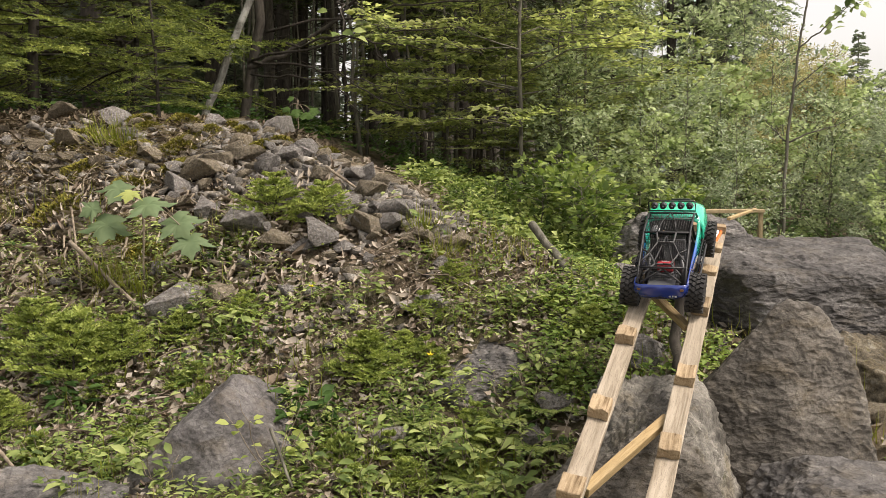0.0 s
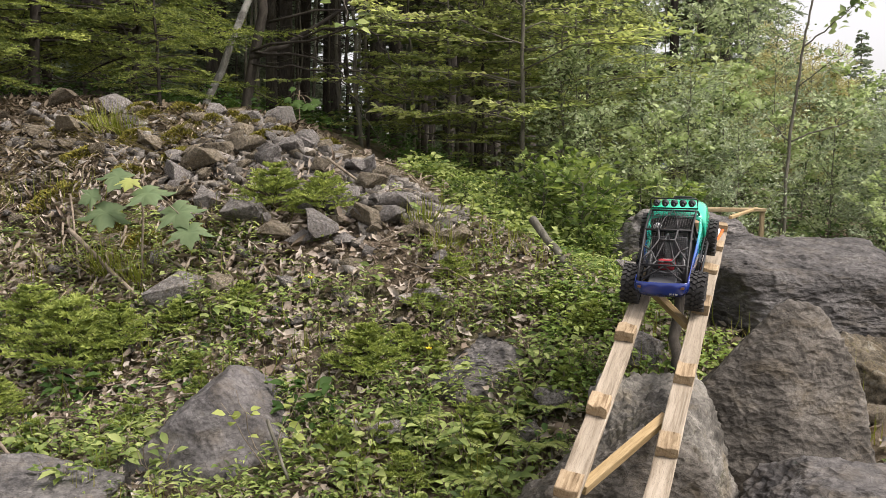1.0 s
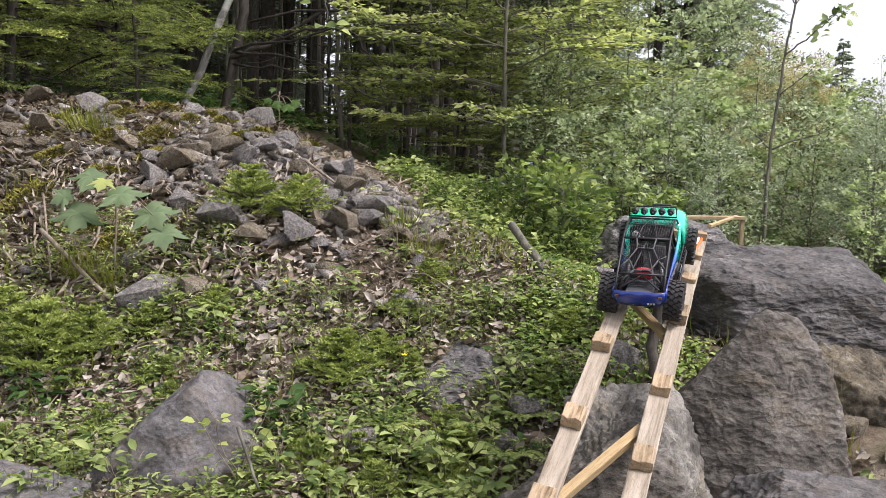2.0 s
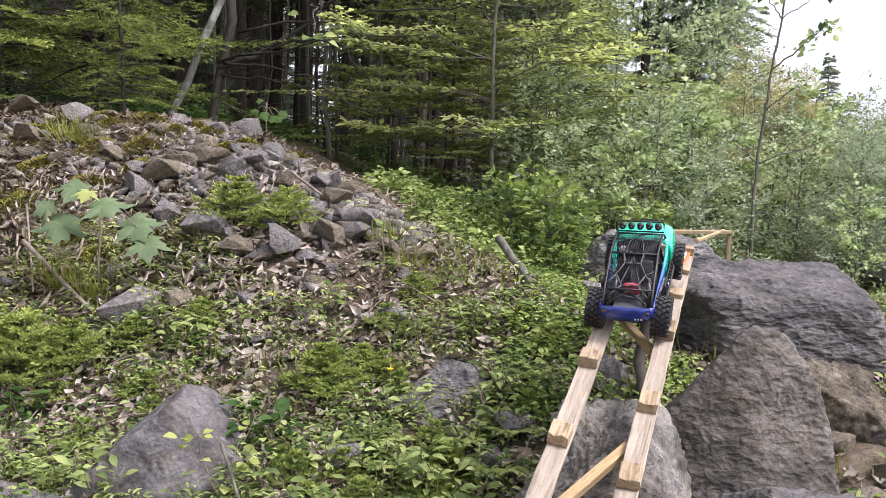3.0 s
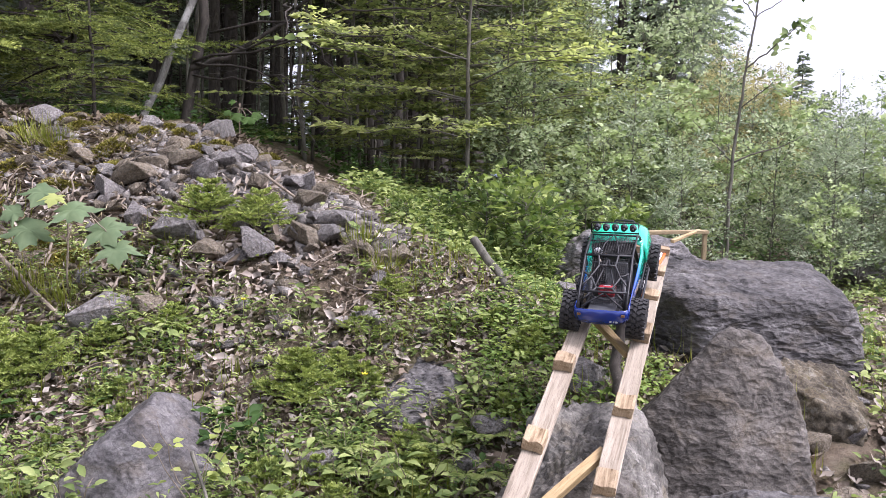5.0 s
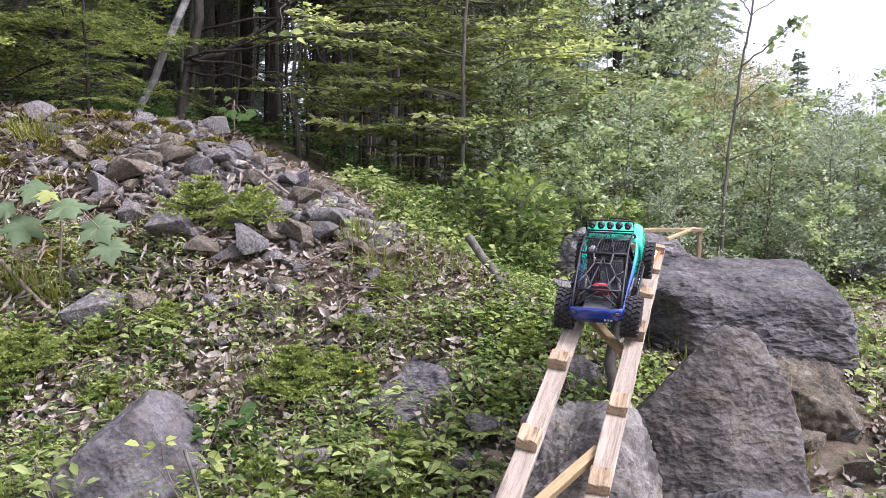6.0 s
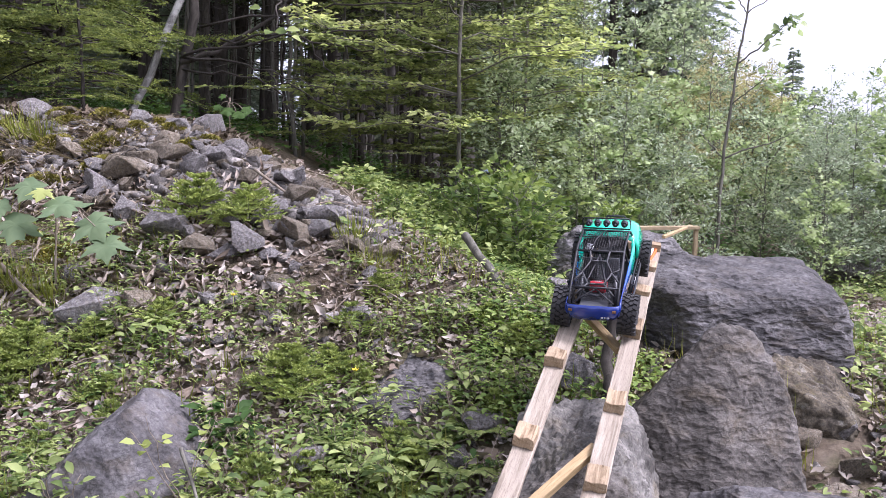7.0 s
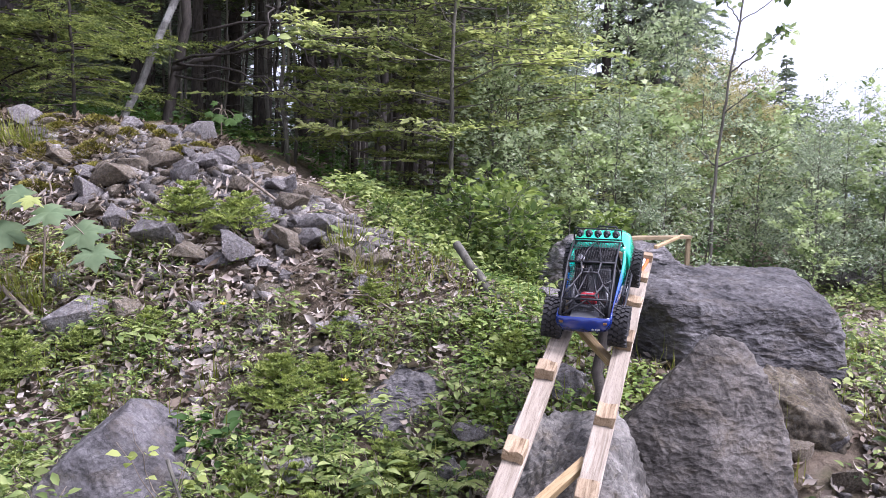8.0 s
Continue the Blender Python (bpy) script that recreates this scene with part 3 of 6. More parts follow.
# ---- foliage helpers ----
LEAF4 = (np.array([(0, 0, 0), (-0.5, 0.42, 0.1), (0.5, 0.42, 0.1), (0, 0.5, 0), (0, 1, -0.08)]), np.array([(0, 3, 1), (0, 2, 3), (1, 3, 4), (3, 2, 4)]))
LEAF6 = (np.array([(0, 0, 0), (0.38, 0.24, 0.09), (0.46, 0.58, 0.09), (0, 1, -0.12), (-0.46, 0.58, 0.09), (-0.38, 0.24, 0.09), (0, 0.45, 0)]),
         np.array([(0, 1, 6), (1, 2, 6), (2, 3, 6), (3, 4, 6), (4, 5, 6), (5, 0, 6)]))
CURL = (np.array([(0, 0, 0.1), (0.4, 0.3, 0.3), (0.42, 0.7, 0.22), (0, 1, 0.45), (-0.45, 0.62, 0.34), (-0.36, 0.25, 0.2), (0, 0.5, 0.0)]), LEAF6[1])
BLADE = (np.array([(-0.5, 0, 0), (0.5, 0, 0), (0.35, 0.6, 0.0), (-0.35, 0.6, 0.0), (0, 1, -0.25)]), np.array([(0, 1, 2), (0, 2, 3), (3, 2, 4)]))


def leaf_cloud(pos, axis, up, length, width, shape=LEAF4):
    """Vertices and triangles of many leaves: each starts at pos and points along axis, its upper side towards up."""
    pos, y = np.asarray(pos, float), unit(np.asarray(axis, float))
    x = unit(np.cross(y, np.asarray(up, float)))
    z = np.cross(x, y)
    t, f = shape
    L, W = np.asarray(length)[:, None, None], np.asarray(width)[:, None, None]
    v = pos[:, None] + t[None, :, 0:1] * W * x[:, None] + t[None, :, 1:2] * L * y[:, None] + t[None, :, 2:3] * L * z[:, None]
    faces = (np.arange(len(pos))[:, None, None] * len(t) + f[None]).reshape(-1, 3)
    return v.reshape(-1, 3), faces


def join(*pairs):
    vs, fs, base = [], [], 0
    for v, f in pairs:
        vs.append(v)
        fs.append(f + base)
        base += len(v)
    return np.concatenate(vs), np.concatenate(fs)


def needles(p0, p1, n, length, width, r):
    """Needles along twigs from p0 to p1, n to a twig, set to both sides and above."""
    t = len(p0)
    ax = unit(p1 - p0)
    side = unit(np.cross(ax, np.array([0, 0, 1.0])) + 1e-6)
    up = np.cross(side, ax)
    s = np.tile(np.linspace(0.06, 1.0, n), (t, 1)) + r.normal(0, 0.02, (t, n))
    ang = r.choice([0.0, np.pi, 0.9, 2.2], (t, n)) + r.normal(0, 0.35, (t, n))
    base = p0[:, None] + (p1 - p0)[:, None] * s[..., None]
    out = np.cos(ang)[..., None] * side[:, None] + np.sin(ang)[..., None] * up[:, None]
    d = unit(0.75 * ax[:, None] + 0.75 * out)
    L = length * (1.05 - 0.35 * s[..., None]) * r.uniform(0.8, 1.15, (t, n, 1))
    w = unit(np.cross(d, out + 0.3 * r.normal(size=out.shape))) * width / 2
    v = np.stack([base - w, base + w, base + d * L + w * 0.5, base + d * L - w * 0.5], 2).reshape(-1, 3)
    k = np.arange(t * n)[:, None] * 4
    return v, np.concatenate([k + np.array([[0, 1, 2]]), k + np.array([[0, 2, 3]])])


def patchy(x, y, seed=0.0, scale=1.0):
    """A slow random value from 0 to 1 over the ground."""
    return np.array([0.5 + 0.7 * noise.fractal(Vector((a * scale + seed, b * scale - seed, seed)), 1.0, 2.0, 3) for a, b in zip(x, y)])


def scatter(n, x0, x1, y0, y1, r):
    x, y = r.uniform(x0, x1, n), r.uniform(y0, y1, n)
    return x, y


# ---- stones of the bank ----
def shard_mesh(seed, scale):
    """A broken stone: the hull of a few random corners, with chipped edges and rough faces."""
    r = np.random.default_rng(seed)
    bm = bmesh.new()
    corners = r.normal(size=(13, 3))
    corners = 0.9 * corners / (np.sum(np.abs(corners) ** 3.2, 1, keepdims=True) ** (1 / 3.2)) * r.uniform(0.85, 1.05, (13, 1))
    for p in corners:
        bm.verts.new(p)
    made = bmesh.ops.convex_hull(bm, input=bm.verts)
    bmesh.ops.delete(bm, geom=[v for v in bm.verts if not v.link_faces], context="VERTS")
    bmesh.ops.dissolve_limit(bm, angle_limit=radians(20), verts=bm.verts, edges=bm.edges)
    bmesh.ops.bevel(bm, geom=bm.edges[:], offset=0.03, segments=1, affect="EDGES")
    bmesh.ops.triangulate(bm, faces=bm.faces)
    bmesh.ops.subdivide_edges(bm, edges=[e for e in bm.edges if e.calc_length() > 0.3], cuts=2)
    bmesh.ops.triangulate(bm, faces=bm.faces)
    off = Vector(r.uniform(0, 50, 3))
    for v in bm.verts:
        v.co *= 1 + 0.045 * noise.fractal(v.co * 3 + off, 0.8, 2.0, 4)
        v.co = (v.co.x * scale[0], v.co.y * scale[1], v.co.z * scale[2])
    bmesh.ops.recalc_face_normals(bm, faces=bm.faces)
    me = bpy.data.meshes.new("stone")
    bm.to_mesh(me)
    bm.free()
    me.shade_smooth()
    me.set_sharp_from_angle(angle=radians(24))
    return me


ROCKS = [shard_mesh(100 + k, sc) for k, sc in enumerate(((1, 0.8, 0.62), (1, 0.9, 0.7), (1, 0.6, 0.5), (0.9, 1, 0.75), (1, 0.7, 0.8), (1, 0.85, 0.45)))]
random.seed(5)
for k, me in enumerate(ROCKS):
    me.materials.append(M_ROCK)
TANS = []
for me in ROCKS[:3]:
    t = me.copy()
    t.materials[0] = M_TAN
    TANS.append(t)


def loose_rock(x, y, size, mesh, turn, sink=0.35, label="grey angular rock lying on the bank", lift=0.0):
    ob = new("rock", mesh)
    ob.matrix_world = pose(x, y, top_of(x, y) + size * (0.62 - sink) + lift, random.uniform(-18, 18), random.uniform(-18, 18), turn) @ Matrix.Scale(size, 4)
    return tagged(ob, label, "rock", "rocks of the bank")


# the rocks that stand out: x, y, half width, shape, tan or grey
STANDOUT = ((-1.09, 6.25, 0.17, 2, 0), (-1.26, 6.04, 0.1, 1, 0), (-0.92, 6.15, 0.07, 3, 1), (-0.82, 6.05, 0.08, 0, 1), (-0.41, 5.1, 0.12, 3, 0), (-0.19, 4.68, 0.1, 4, 0), (-0.33, 4.65, 0.085, 1, 0),
            (-0.49, 4.75, 0.085, 0, 0), (-1.48, 5.2, 0.115, 0, 0), (-1.36, 5.26, 0.14, 1, 1), (-1.02, 4.66, 0.16, 4, 0), (-1.27, 4.95, 0.11, 3, 0), (-2.24, 6.35, 0.14, 1, 0), (-0.9, 5.4, 0.11, 4, 0),
            (-0.82, 5.64, 0.11, 0, 0), (-1.14, 5.48, 0.11, 1, 1), (-1.3, 5.44, 0.12, 2, 1), (-1.23, 5.73, 0.1, 0, 1), (-1.77, 5.6, 0.1, 1, 1), (-1.24, 4.25, 0.17, 2, 0), (-1.4, 4.54, 0.11, 5, 0),
            (-1.02, 4.24, 0.12, 5, 1), (-0.46, 4.41, 0.08, 5, 0), (-0.42, 4.58, 0.075, 0, 0), (-0.73, 5.0, 0.07, 2, 0), (-0.62, 5.1, 0.07, 4, 0), (0.42, 3.46, 0.09, 0, 0), (0.33, 3.33, 0.07, 3, 0),
            (-0.19, 3.35, 0.085, 1, 0), (-0.22, 3.8, 0.06, 0, 0), (1.53, 3.2, 0.085, 5, 1), (1.69, 3.24, 0.06, 4, 0), (1.64, 3.08, 0.08, 0, 1), (1.46, 2.92, 0.13, 0, 1), (1.85, 3.0, 0.14, 2, 1), (0.6, 3.3, 0.08, 5, 0), (0.8, 3.55, 0.13, 5, 0),
            (2.9, 4.6, 0.2, 2, 0), (3.4, 6.6, 0.3, 1, 0), (0.86, 4.4, 0.14, 1, 0), (-0.35, 4.3, 0.07, 2, 0), (-1.7, 4.7, 0.1, 5, 1))
for x, y, s, k, tint in STANDOUT:
    loose_rock(x, y, s * 1.08, (TANS[k % 3] if tint else ROCKS[k]), random.uniform(0, 360), 0.22)
r = np.random.default_rng(21)
count = 0
while count < 300:
    x, y = r.uniform(-3.0, 0.1), r.uniform(3.9, 6.6)
    crest = np.interp(x, (-3, -1.1, -0.1), (6.6, 5.9, 4.8))
    d = crest - y
    want = 0.95 if -0.2 < d < 1.15 * np.clip(0.35 - 0.65 * x, 0.35, 1) else 0.16 if 0 < d < 2 else 0.02
    want *= 1.0 if x > -1.6 else 0.4
    want *= 0.1 if x > -0.5 and d < 0.05 + 0.4 * (x + 0.5) else 1.0
    if r.random() > want:
        continue
    s = float(np.clip(r.lognormal(-3.0, 0.45), 0.025, 0.12))
    k = int(r.integers(0, 6))
    loose_rock(x, y, s, TANS[k % 3] if r.random() < (0.45 if x > -1.3 else 0.8) else ROCKS[k], r.uniform(0, 360), 0.2, lift=r.uniform(0, 0.03))
    count += 1
for k in range(26):
    x, y = r.uniform(1.25, 3.0), r.uniform(2.9, 5.2)
    if (x - 1.57) ** 2 + (y - 3.95) ** 2 > 0.2:
        loose_rock(x, y, r.uniform(0.03, 0.075), ROCKS[k % 6] if k % 3 else TANS[k % 2], r.uniform(0, 360), 0.3, "stone lying beside the boulders")


def chip(seed):
    """Corners and faces of one small angular stone."""
    r = np.random.default_rng(seed)
    bm = bmesh.new()
    for q in np.clip(r.normal(size=(10, 3)), -1, 1):
        bm.verts.new(q)
    bmesh.ops.convex_hull(bm, input=bm.verts)
    bmesh.ops.delete(bm, geom=[v for v in bm.verts if not v.link_faces], context="VERTS")
    bmesh.ops.recalc_face_normals(bm, faces=bm.faces)
    bm.verts.index_update()
    tv = np.array([v.co[:] for v in bm.verts])
    tf = np.array([[v.index for v in f.verts] for f in bm.faces])
    bm.free()
    return tv, tf


def pebbles(name, label, n, pick, lo, hi, mat, seed):
    r = np.random.default_rng(seed)
    x, y = pick(n, r)
    free = open_ground(x, y)
    x, y = x[free], y[free]
    n = len(x)
    s = r.uniform(lo, hi, n) * r.uniform(0.6, 1.5, n)
    vs, fs, at = [], [], 0
    for k in range(9):
        tv, tf = chip(seed * 20 + k)
        i = np.arange(k, n, 9)
        a = r.uniform(0, 2 * np.pi, len(i))
        c, q = np.cos(a)[:, None], np.sin(a)[:, None]
        size = s[i][:, None] * r.uniform(0.7, 1.25, (len(i), 3)) * np.array([1, 1, 0.62])
        v = tv[None] * size[:, None]
        v = np.stack([v[..., 0] * c - v[..., 1] * q, v[..., 0] * q + v[..., 1] * c, v[..., 2] + 0.3 * v[..., 0] * r.normal(0, 1, len(i))[:, None]], 2)
        v += np.stack([x[i], y[i], ground_z(x[i], y[i]) + 0.012 + s[i] * 0.2], 1)[:, None]
        fs.append((np.arange(len(i))[:, None, None] * len(tv) + tf[None]).reshape(-1, 3) + at)
        vs.append(v.reshape(-1, 3))
        at += vs[-1].shape[0]
    ob = link(name, arrays(name, np.concatenate(vs), np.concatenate(fs)), mat)
    return tagged(ob, label, "gravel", kind="stuff")


def on_bank(n, r):
    x, y = scatter(n * 3, -3, 0.9, 2.6, 6.4, r)
    crest = np.interp(x, (-3, -1.1, -0.1, 0.9), (6.6, 6.0, 4.9, 4.5))
    keep = (crest - y > -0.15) & (r.random(len(x)) < np.where(crest - y < np.clip(0.35 - 0.65 * x, 0.35, 1), 0.9, 0.1) * np.where(x < -1.5, 0.4, 1.0))
    return x[keep][:n], y[keep][:n]


pebbles("gravel", "loose grey gravel on the bank", 2400, on_bank, 0.011, 0.03, M_GRAVEL, 31)
def on_pile(n, r):
    x, y = scatter(n * 3, -2.8, 0.1, 3.9, 6.5, r)
    crest = np.interp(x, (-3, -1.1, -0.1, 0.9), (6.6, 6.0, 4.9, 4.5))
    keep = (crest - y > -0.1) & (r.random(len(x)) < np.where(crest - y < np.clip(0.3 - 0.65 * x, 0.3, 0.95), 0.9, 0.05) * np.where(x < -1.5, 0.2, 1.0))
    return x[keep][:n], y[keep][:n]


pebbles("stone_chips", "broken grey stone chips strewn over the rock pile", 3200, on_pile, 0.016, 0.038, M_GRAVEL, 35)
pebbles("gravel", "scattered gravel between the boulders", 1500, lambda n, r: scatter(n, 0.9, 3.2, 2.7, 5.5, r), 0.01, 0.03, M_GRAVEL, 33)

# ---- leaf litter and twigs ----
r = np.random.default_rng(41)
x, y = scatter(54000, -3.2, 3.2, 2.3, 6.6, r)
w = patchy(x, y, 3.3, 1.3)
crest = np.interp(x, (-3, -1.1, -0.1, 0.9), (6.6, 6.0, 4.9, 4.2))
stony = (crest - y < 1.05 * np.clip(0.35 - 0.65 * x, 0.35, 1)) & (x < 0.0)
keep = (w > 0.02) & open_ground(x, y) & (r.random(len(x)) < np.where(stony & (x > -1.2), 0.35, 0.95) * np.where((x < -1.1) & (y > 4.8), 0.3, 1.0) * np.where((crest - y < 0.15) & (x < 0.15), 0.25, 1.0))
x, y = x[keep], y[keep]
n = len(x)
a = r.uniform(0, 2 * np.pi, n)
L = r.uniform(0.018, 0.048, n) * np.where(r.random(n) < 0.1, 1.6, 1.0)
tilt = r.normal(0, 0.5, (n, 3))
pos = np.stack([x, y, ground_z(x, y) + r.uniform(0.012, 0.04, n)], 1)
v, f = leaf_cloud(pos, np.stack([np.cos(a), np.sin(a), 0.35 * np.sin(a) + r.normal(0, 0.25, n)], 1), np.array([0, -0.4, 1]) + tilt, L, L * r.uniform(0.25, 0.8, n), CURL)
v += np.repeat(L, 7)[:, None] * r.normal(0, 0.065, v.shape)
litter = link("leaf_litter", arrays("leaf_litter", v, f), M_LITTER)
tagged(litter, "pale brown dry leaves strewn over the bank", "leaf litter", kind="stuff")

# brown litter whose dark colour also stands in for the spruces' shade
r2 = np.random.default_rng(42)
x, y = scatter(14000, -4.2, -0.8, 4.5, 7.4, r2)
keep = patchy(x, y, 6.1, 1.7) > 0.3
x, y = x[keep], y[keep]
n = len(x)
a = r2.uniform(0, 2 * np.pi, n)
L = r2.uniform(0.02, 0.075, n)
v, f = leaf_cloud(np.stack([x, y, ground_z(x, y) + r2.uniform(0.01, 0.035, n)], 1), np.stack([np.cos(a), np.sin(a), 0.3 * np.sin(a) + r2.normal(0, 0.25, n)], 1), np.array([0, -0.4, 1]) + r2.normal(0, 0.5, (n, 3)), L, L * r2.uniform(0.12, 0.5, n), CURL)
tagged(link("leaf_mould", arrays("leaf_mould", v, f), M_MOULD), "dark brown leaf mould and needles under the spruces", "leaf litter", kind="stuff")

r2 = np.random.default_rng(43)
x, y = scatter(6500, -5.5, 5.0, -2.0, 2.4, r2)
n = len(x)
a = r2.uniform(0, 2 * np.pi, n)
L = r2.uniform(0.025, 0.06, n)
v, f = leaf_cloud(np.stack([x, y, ground_z(x, y) + r2.uniform(0.008, 0.03, n)], 1), np.stack([np.cos(a), np.sin(a), r2.normal(0, 0.25, n)], 1), np.array([0, 0, 1]) + r2.normal(0, 0.4, (n, 3)), L, L * r2.uniform(0.25, 0.65, n), CURL)
tagged(link("leaf_litter", arrays("leaf_litter", v, f), M_LITTER), "thin scatter of dry leaves on the flat ground", "leaf litter", kind="stuff")

pieces = []
for k in range(300):
    x, y = r.uniform(-2.8, 1.0), r.uniform(2.6, 6.2)
    if x > -1.2 and r.random() < 0.45:
        x = r.uniform(-2.6, -1.2)
    a, l = r.uniform(0, np.pi), r.uniform(0.08, 0.42)
    p = curve_path((x, y, top_of(x, y) + 0.02), (x + l * math.cos(a), y + l * math.sin(a), top_of(x + l * math.cos(a), y + l * math.sin(a)) + r.uniform(0.02, 0.08)), -0.015, 5, 0.012, k)
    pieces.append((p, np.linspace(1, 0.45, 5) * r.uniform(0.002, 0.006), 5))
tagged(link("fallen_twigs", tubes("fallen_twigs", pieces), M_TWIG), "dry bare twigs scattered over the leaf litter", "twigs", kind="stuff")


def fallen(name, label, a, b, rad, mat, seed, sag=0.0):
    ob = link(name, tubes(name, [(curve_path(a, b, sag, 9, rad * 0.1, seed), np.linspace(1, 0.75, 9) * rad, 10)]), mat)
    return tagged(ob, label, "branch")


fallen("log", "thin weathered grey log leaning in the undergrowth", (0.42, 4.4, 0.62), (0.67, 4.03, 0.27), 0.02, M_GREYBARK, 3)
fallen("dead_branch", "dry grey branch lying down the bank", (-1.85, 4.6, 0.52), (-1.4, 4.25, 0.24), 0.012, M_TWIG, 5)
fallen("dead_branch", "dry grey branch lying down the bank", (-2.0, 5.0, 0.68), (-1.72, 4.4, 0.3), 0.006, M_TWIG, 6)
fallen("dead_branch", "bare grey stick leaning on the pointed rock", (-0.585, 3.1, -0.02), (-0.5, 3.02, -0.2), 0.0065, M_GREYBARK, 7)
fallen("dead_branch", "dry stick lying among herbs", (-1.7, 3.35, -0.08), (-1.35, 3.1, -0.3), 0.008, M_TWIG, 8)
fallen("dead_branch", "thin stick poking out of the rock pile", (-0.62, 4.95, 0.9), (-0.3, 4.85, 0.68), 0.008, M_TWIG, 9)

# dry roots; the dark ones are added to darken the bank like tree shade
r = np.random.default_rng(47)
for k in range(30):
    x, y = r.uniform(-2.45, -1.25), r.uniform(4.1, 5.6)
    l, a = r.uniform(0.15, 0.5), r.normal(-1.2, 0.7)
    x1, y1 = x + l * math.cos(a), y + l * math.sin(a)
    root = curve_path((x, y, top_of(x, y) + 0.05), (x1, y1, top_of(x1, y1) + r.uniform(0.01, 0.08)), -r.uniform(0.0, 0.06), 9, 0.012, 500 + k)
    ob = link("dead_root", tubes("dead_root", [(root, np.linspace(1, 0.5, 9) * r.uniform(0.004, 0.009), 6)]), M_TWIG if k % 3 else M_BARK)
    tagged(ob, "crooked dry root hanging down the bank" if k % 3 else "crooked dark root hanging down the bank", "root", "roots on the bank")

# ---- herbs ----
def herb_carpet(name, label, n, region, leaves, size, height, mat, seed, shape=LEAF6, thr=0.45, patch=1.1, slim=0.62, spreadr=0.07):
    """Low leafy herbs in patches: each plant carries a handful of leaves on short stalks."""
    r = np.random.default_rng(seed)
    x, y = scatter(n, *region, r)
    w = patchy(x, y, seed * 0.37, patch)
    crest = np.interp(x, (-3, -1.1, -0.1, 0.9), (6.6, 6.0, 4.9, 4.2))
    stony = (crest - y < 1.2) & (crest - y > -0.8) & (x < 0.08)
    keep = (w > thr + np.where(stony, 0.4, 0.0) - np.where(x > 0.1, 0.06, 0))
    keep &= open_ground(x, y)
    # the bare strip of dead leaves past the rock pile
    bare = ((x - 0.28) / 0.3) ** 2 + ((y - 4.5) / 0.42) ** 2 < 1
    keep &= ~bare | (r.random(len(x)) < 0.2)
    # pockets of litter between the herbs lower down the bank
    for a, b, q in ((-0.34, 3.22, 0.15), (-0.14, 2.95, 0.13), (-1.05, 3.25, 0.14), (-0.62, 3.78, 0.15), (0.42, 3.02, 0.13), (0.2, 3.52, 0.1)):
        keep &= ((x - a) ** 2 + (y - b) ** 2 > q * q) | (r.random(len(x)) < 0.25)
    x, y = x[keep], y[keep]
    n = len(x)
    z = ground_z(x, y)
    h = height * r.uniform(0.3, 1.0, n)
    X, Y, Z, H = (np.repeat(q, leaves) for q in (x, y, z, h))
    m = len(X)
    a = r.uniform(0, 2 * np.pi, m)
    q = r.uniform(0.1, 1.0, m)
    pos = np.stack([X + spreadr * q * np.cos(a), Y + spreadr * q * np.sin(a), Z + H * r.uniform(0.35, 1.0, m)], 1)
    ax = np.stack([np.cos(a), np.sin(a), r.normal(0.12, 0.3, m)], 1)
    L = size * r.uniform(0.55, 1.25, m)
    v, f = leaf_cloud(pos, ax, np.array([0, -0.15, 1]) + r.normal(0, 0.28, (m, 3)), L, L * slim, shape)
    ob = link(name, arrays(name, v, f), mat)
    return tagged(ob, label, "herbs", kind="stuff")


NEAR = (-2.9, 1.0, 2.3, 5.0)
herb_carpet("ground_herbs", "bright green broad-leaved herbs covering the slope", 1500, NEAR, 13, 0.037, 0.13, M_HERB, 3, thr=0.5, slim=0.46, spreadr=0.075)
herb_carpet("ground_herbs", "small pale green seedlings on the slope", 2600, NEAR, 9, 0.026, 0.07, M_HERB, 5, thr=0.47, patch=2.0, spreadr=0.04)
herb_carpet("ground_herbs", "yellow-green narrow-leaved herbs on the slope", 900, NEAR, 14, 0.036, 0.17, M_HERB, 7, thr=0.52, slim=0.26, spreadr=0.06)
herb_carpet("ground_herbs", "dark green low herbs on the slope", 600, NEAR, 9, 0.036, 0.09, M_HERB_DARK, 9, thr=0.52)
herb_carpet("ground_herbs", "lush fresh green herbs beside the ramp", 800, (0.42, 1.1, 3.3, 5.0), 12, 0.032, 0.11, M_FRESH, 25, thr=0.44, patch=2.4, slim=0.6, spreadr=0.08)
herb_carpet("ground_herbs", "bright green small-leaved herbs on the middle of the bank", 1200, (-1.6, 0.6, 3.0, 4.7), 12, 0.028, 0.11, M_FRESH, 27, thr=0.54, patch=2.6, slim=0.5, spreadr=0.06)
herb_carpet("ground_herbs", "green herbs round the boulders", 1000, (1.3, 3.6, 2.9, 6.5), 12, 0.042, 0.16, M_HERB, 11, thr=0.36, slim=0.5)
herb_carpet("ground_herbs", "low green herbs on the flat ground", 1200, (-5.5, 5.0, -2.0, 2.4), 8, 0.04, 0.1, M_HERB, 17, thr=0.45)
herb_carpet("ground_herbs", "green herbs spreading to the side of the bank", 1500, (-6.0, -2.9, 2.4, 6.8), 10, 0.045, 0.13, M_HERB, 19, thr=0.42)
herb_carpet("ground_herbs", "green herbs spreading past the boulders", 1300, (3.2, 6.5, 2.4, 7.5), 10, 0.045, 0.16, M_HERB, 23, thr=0.4)
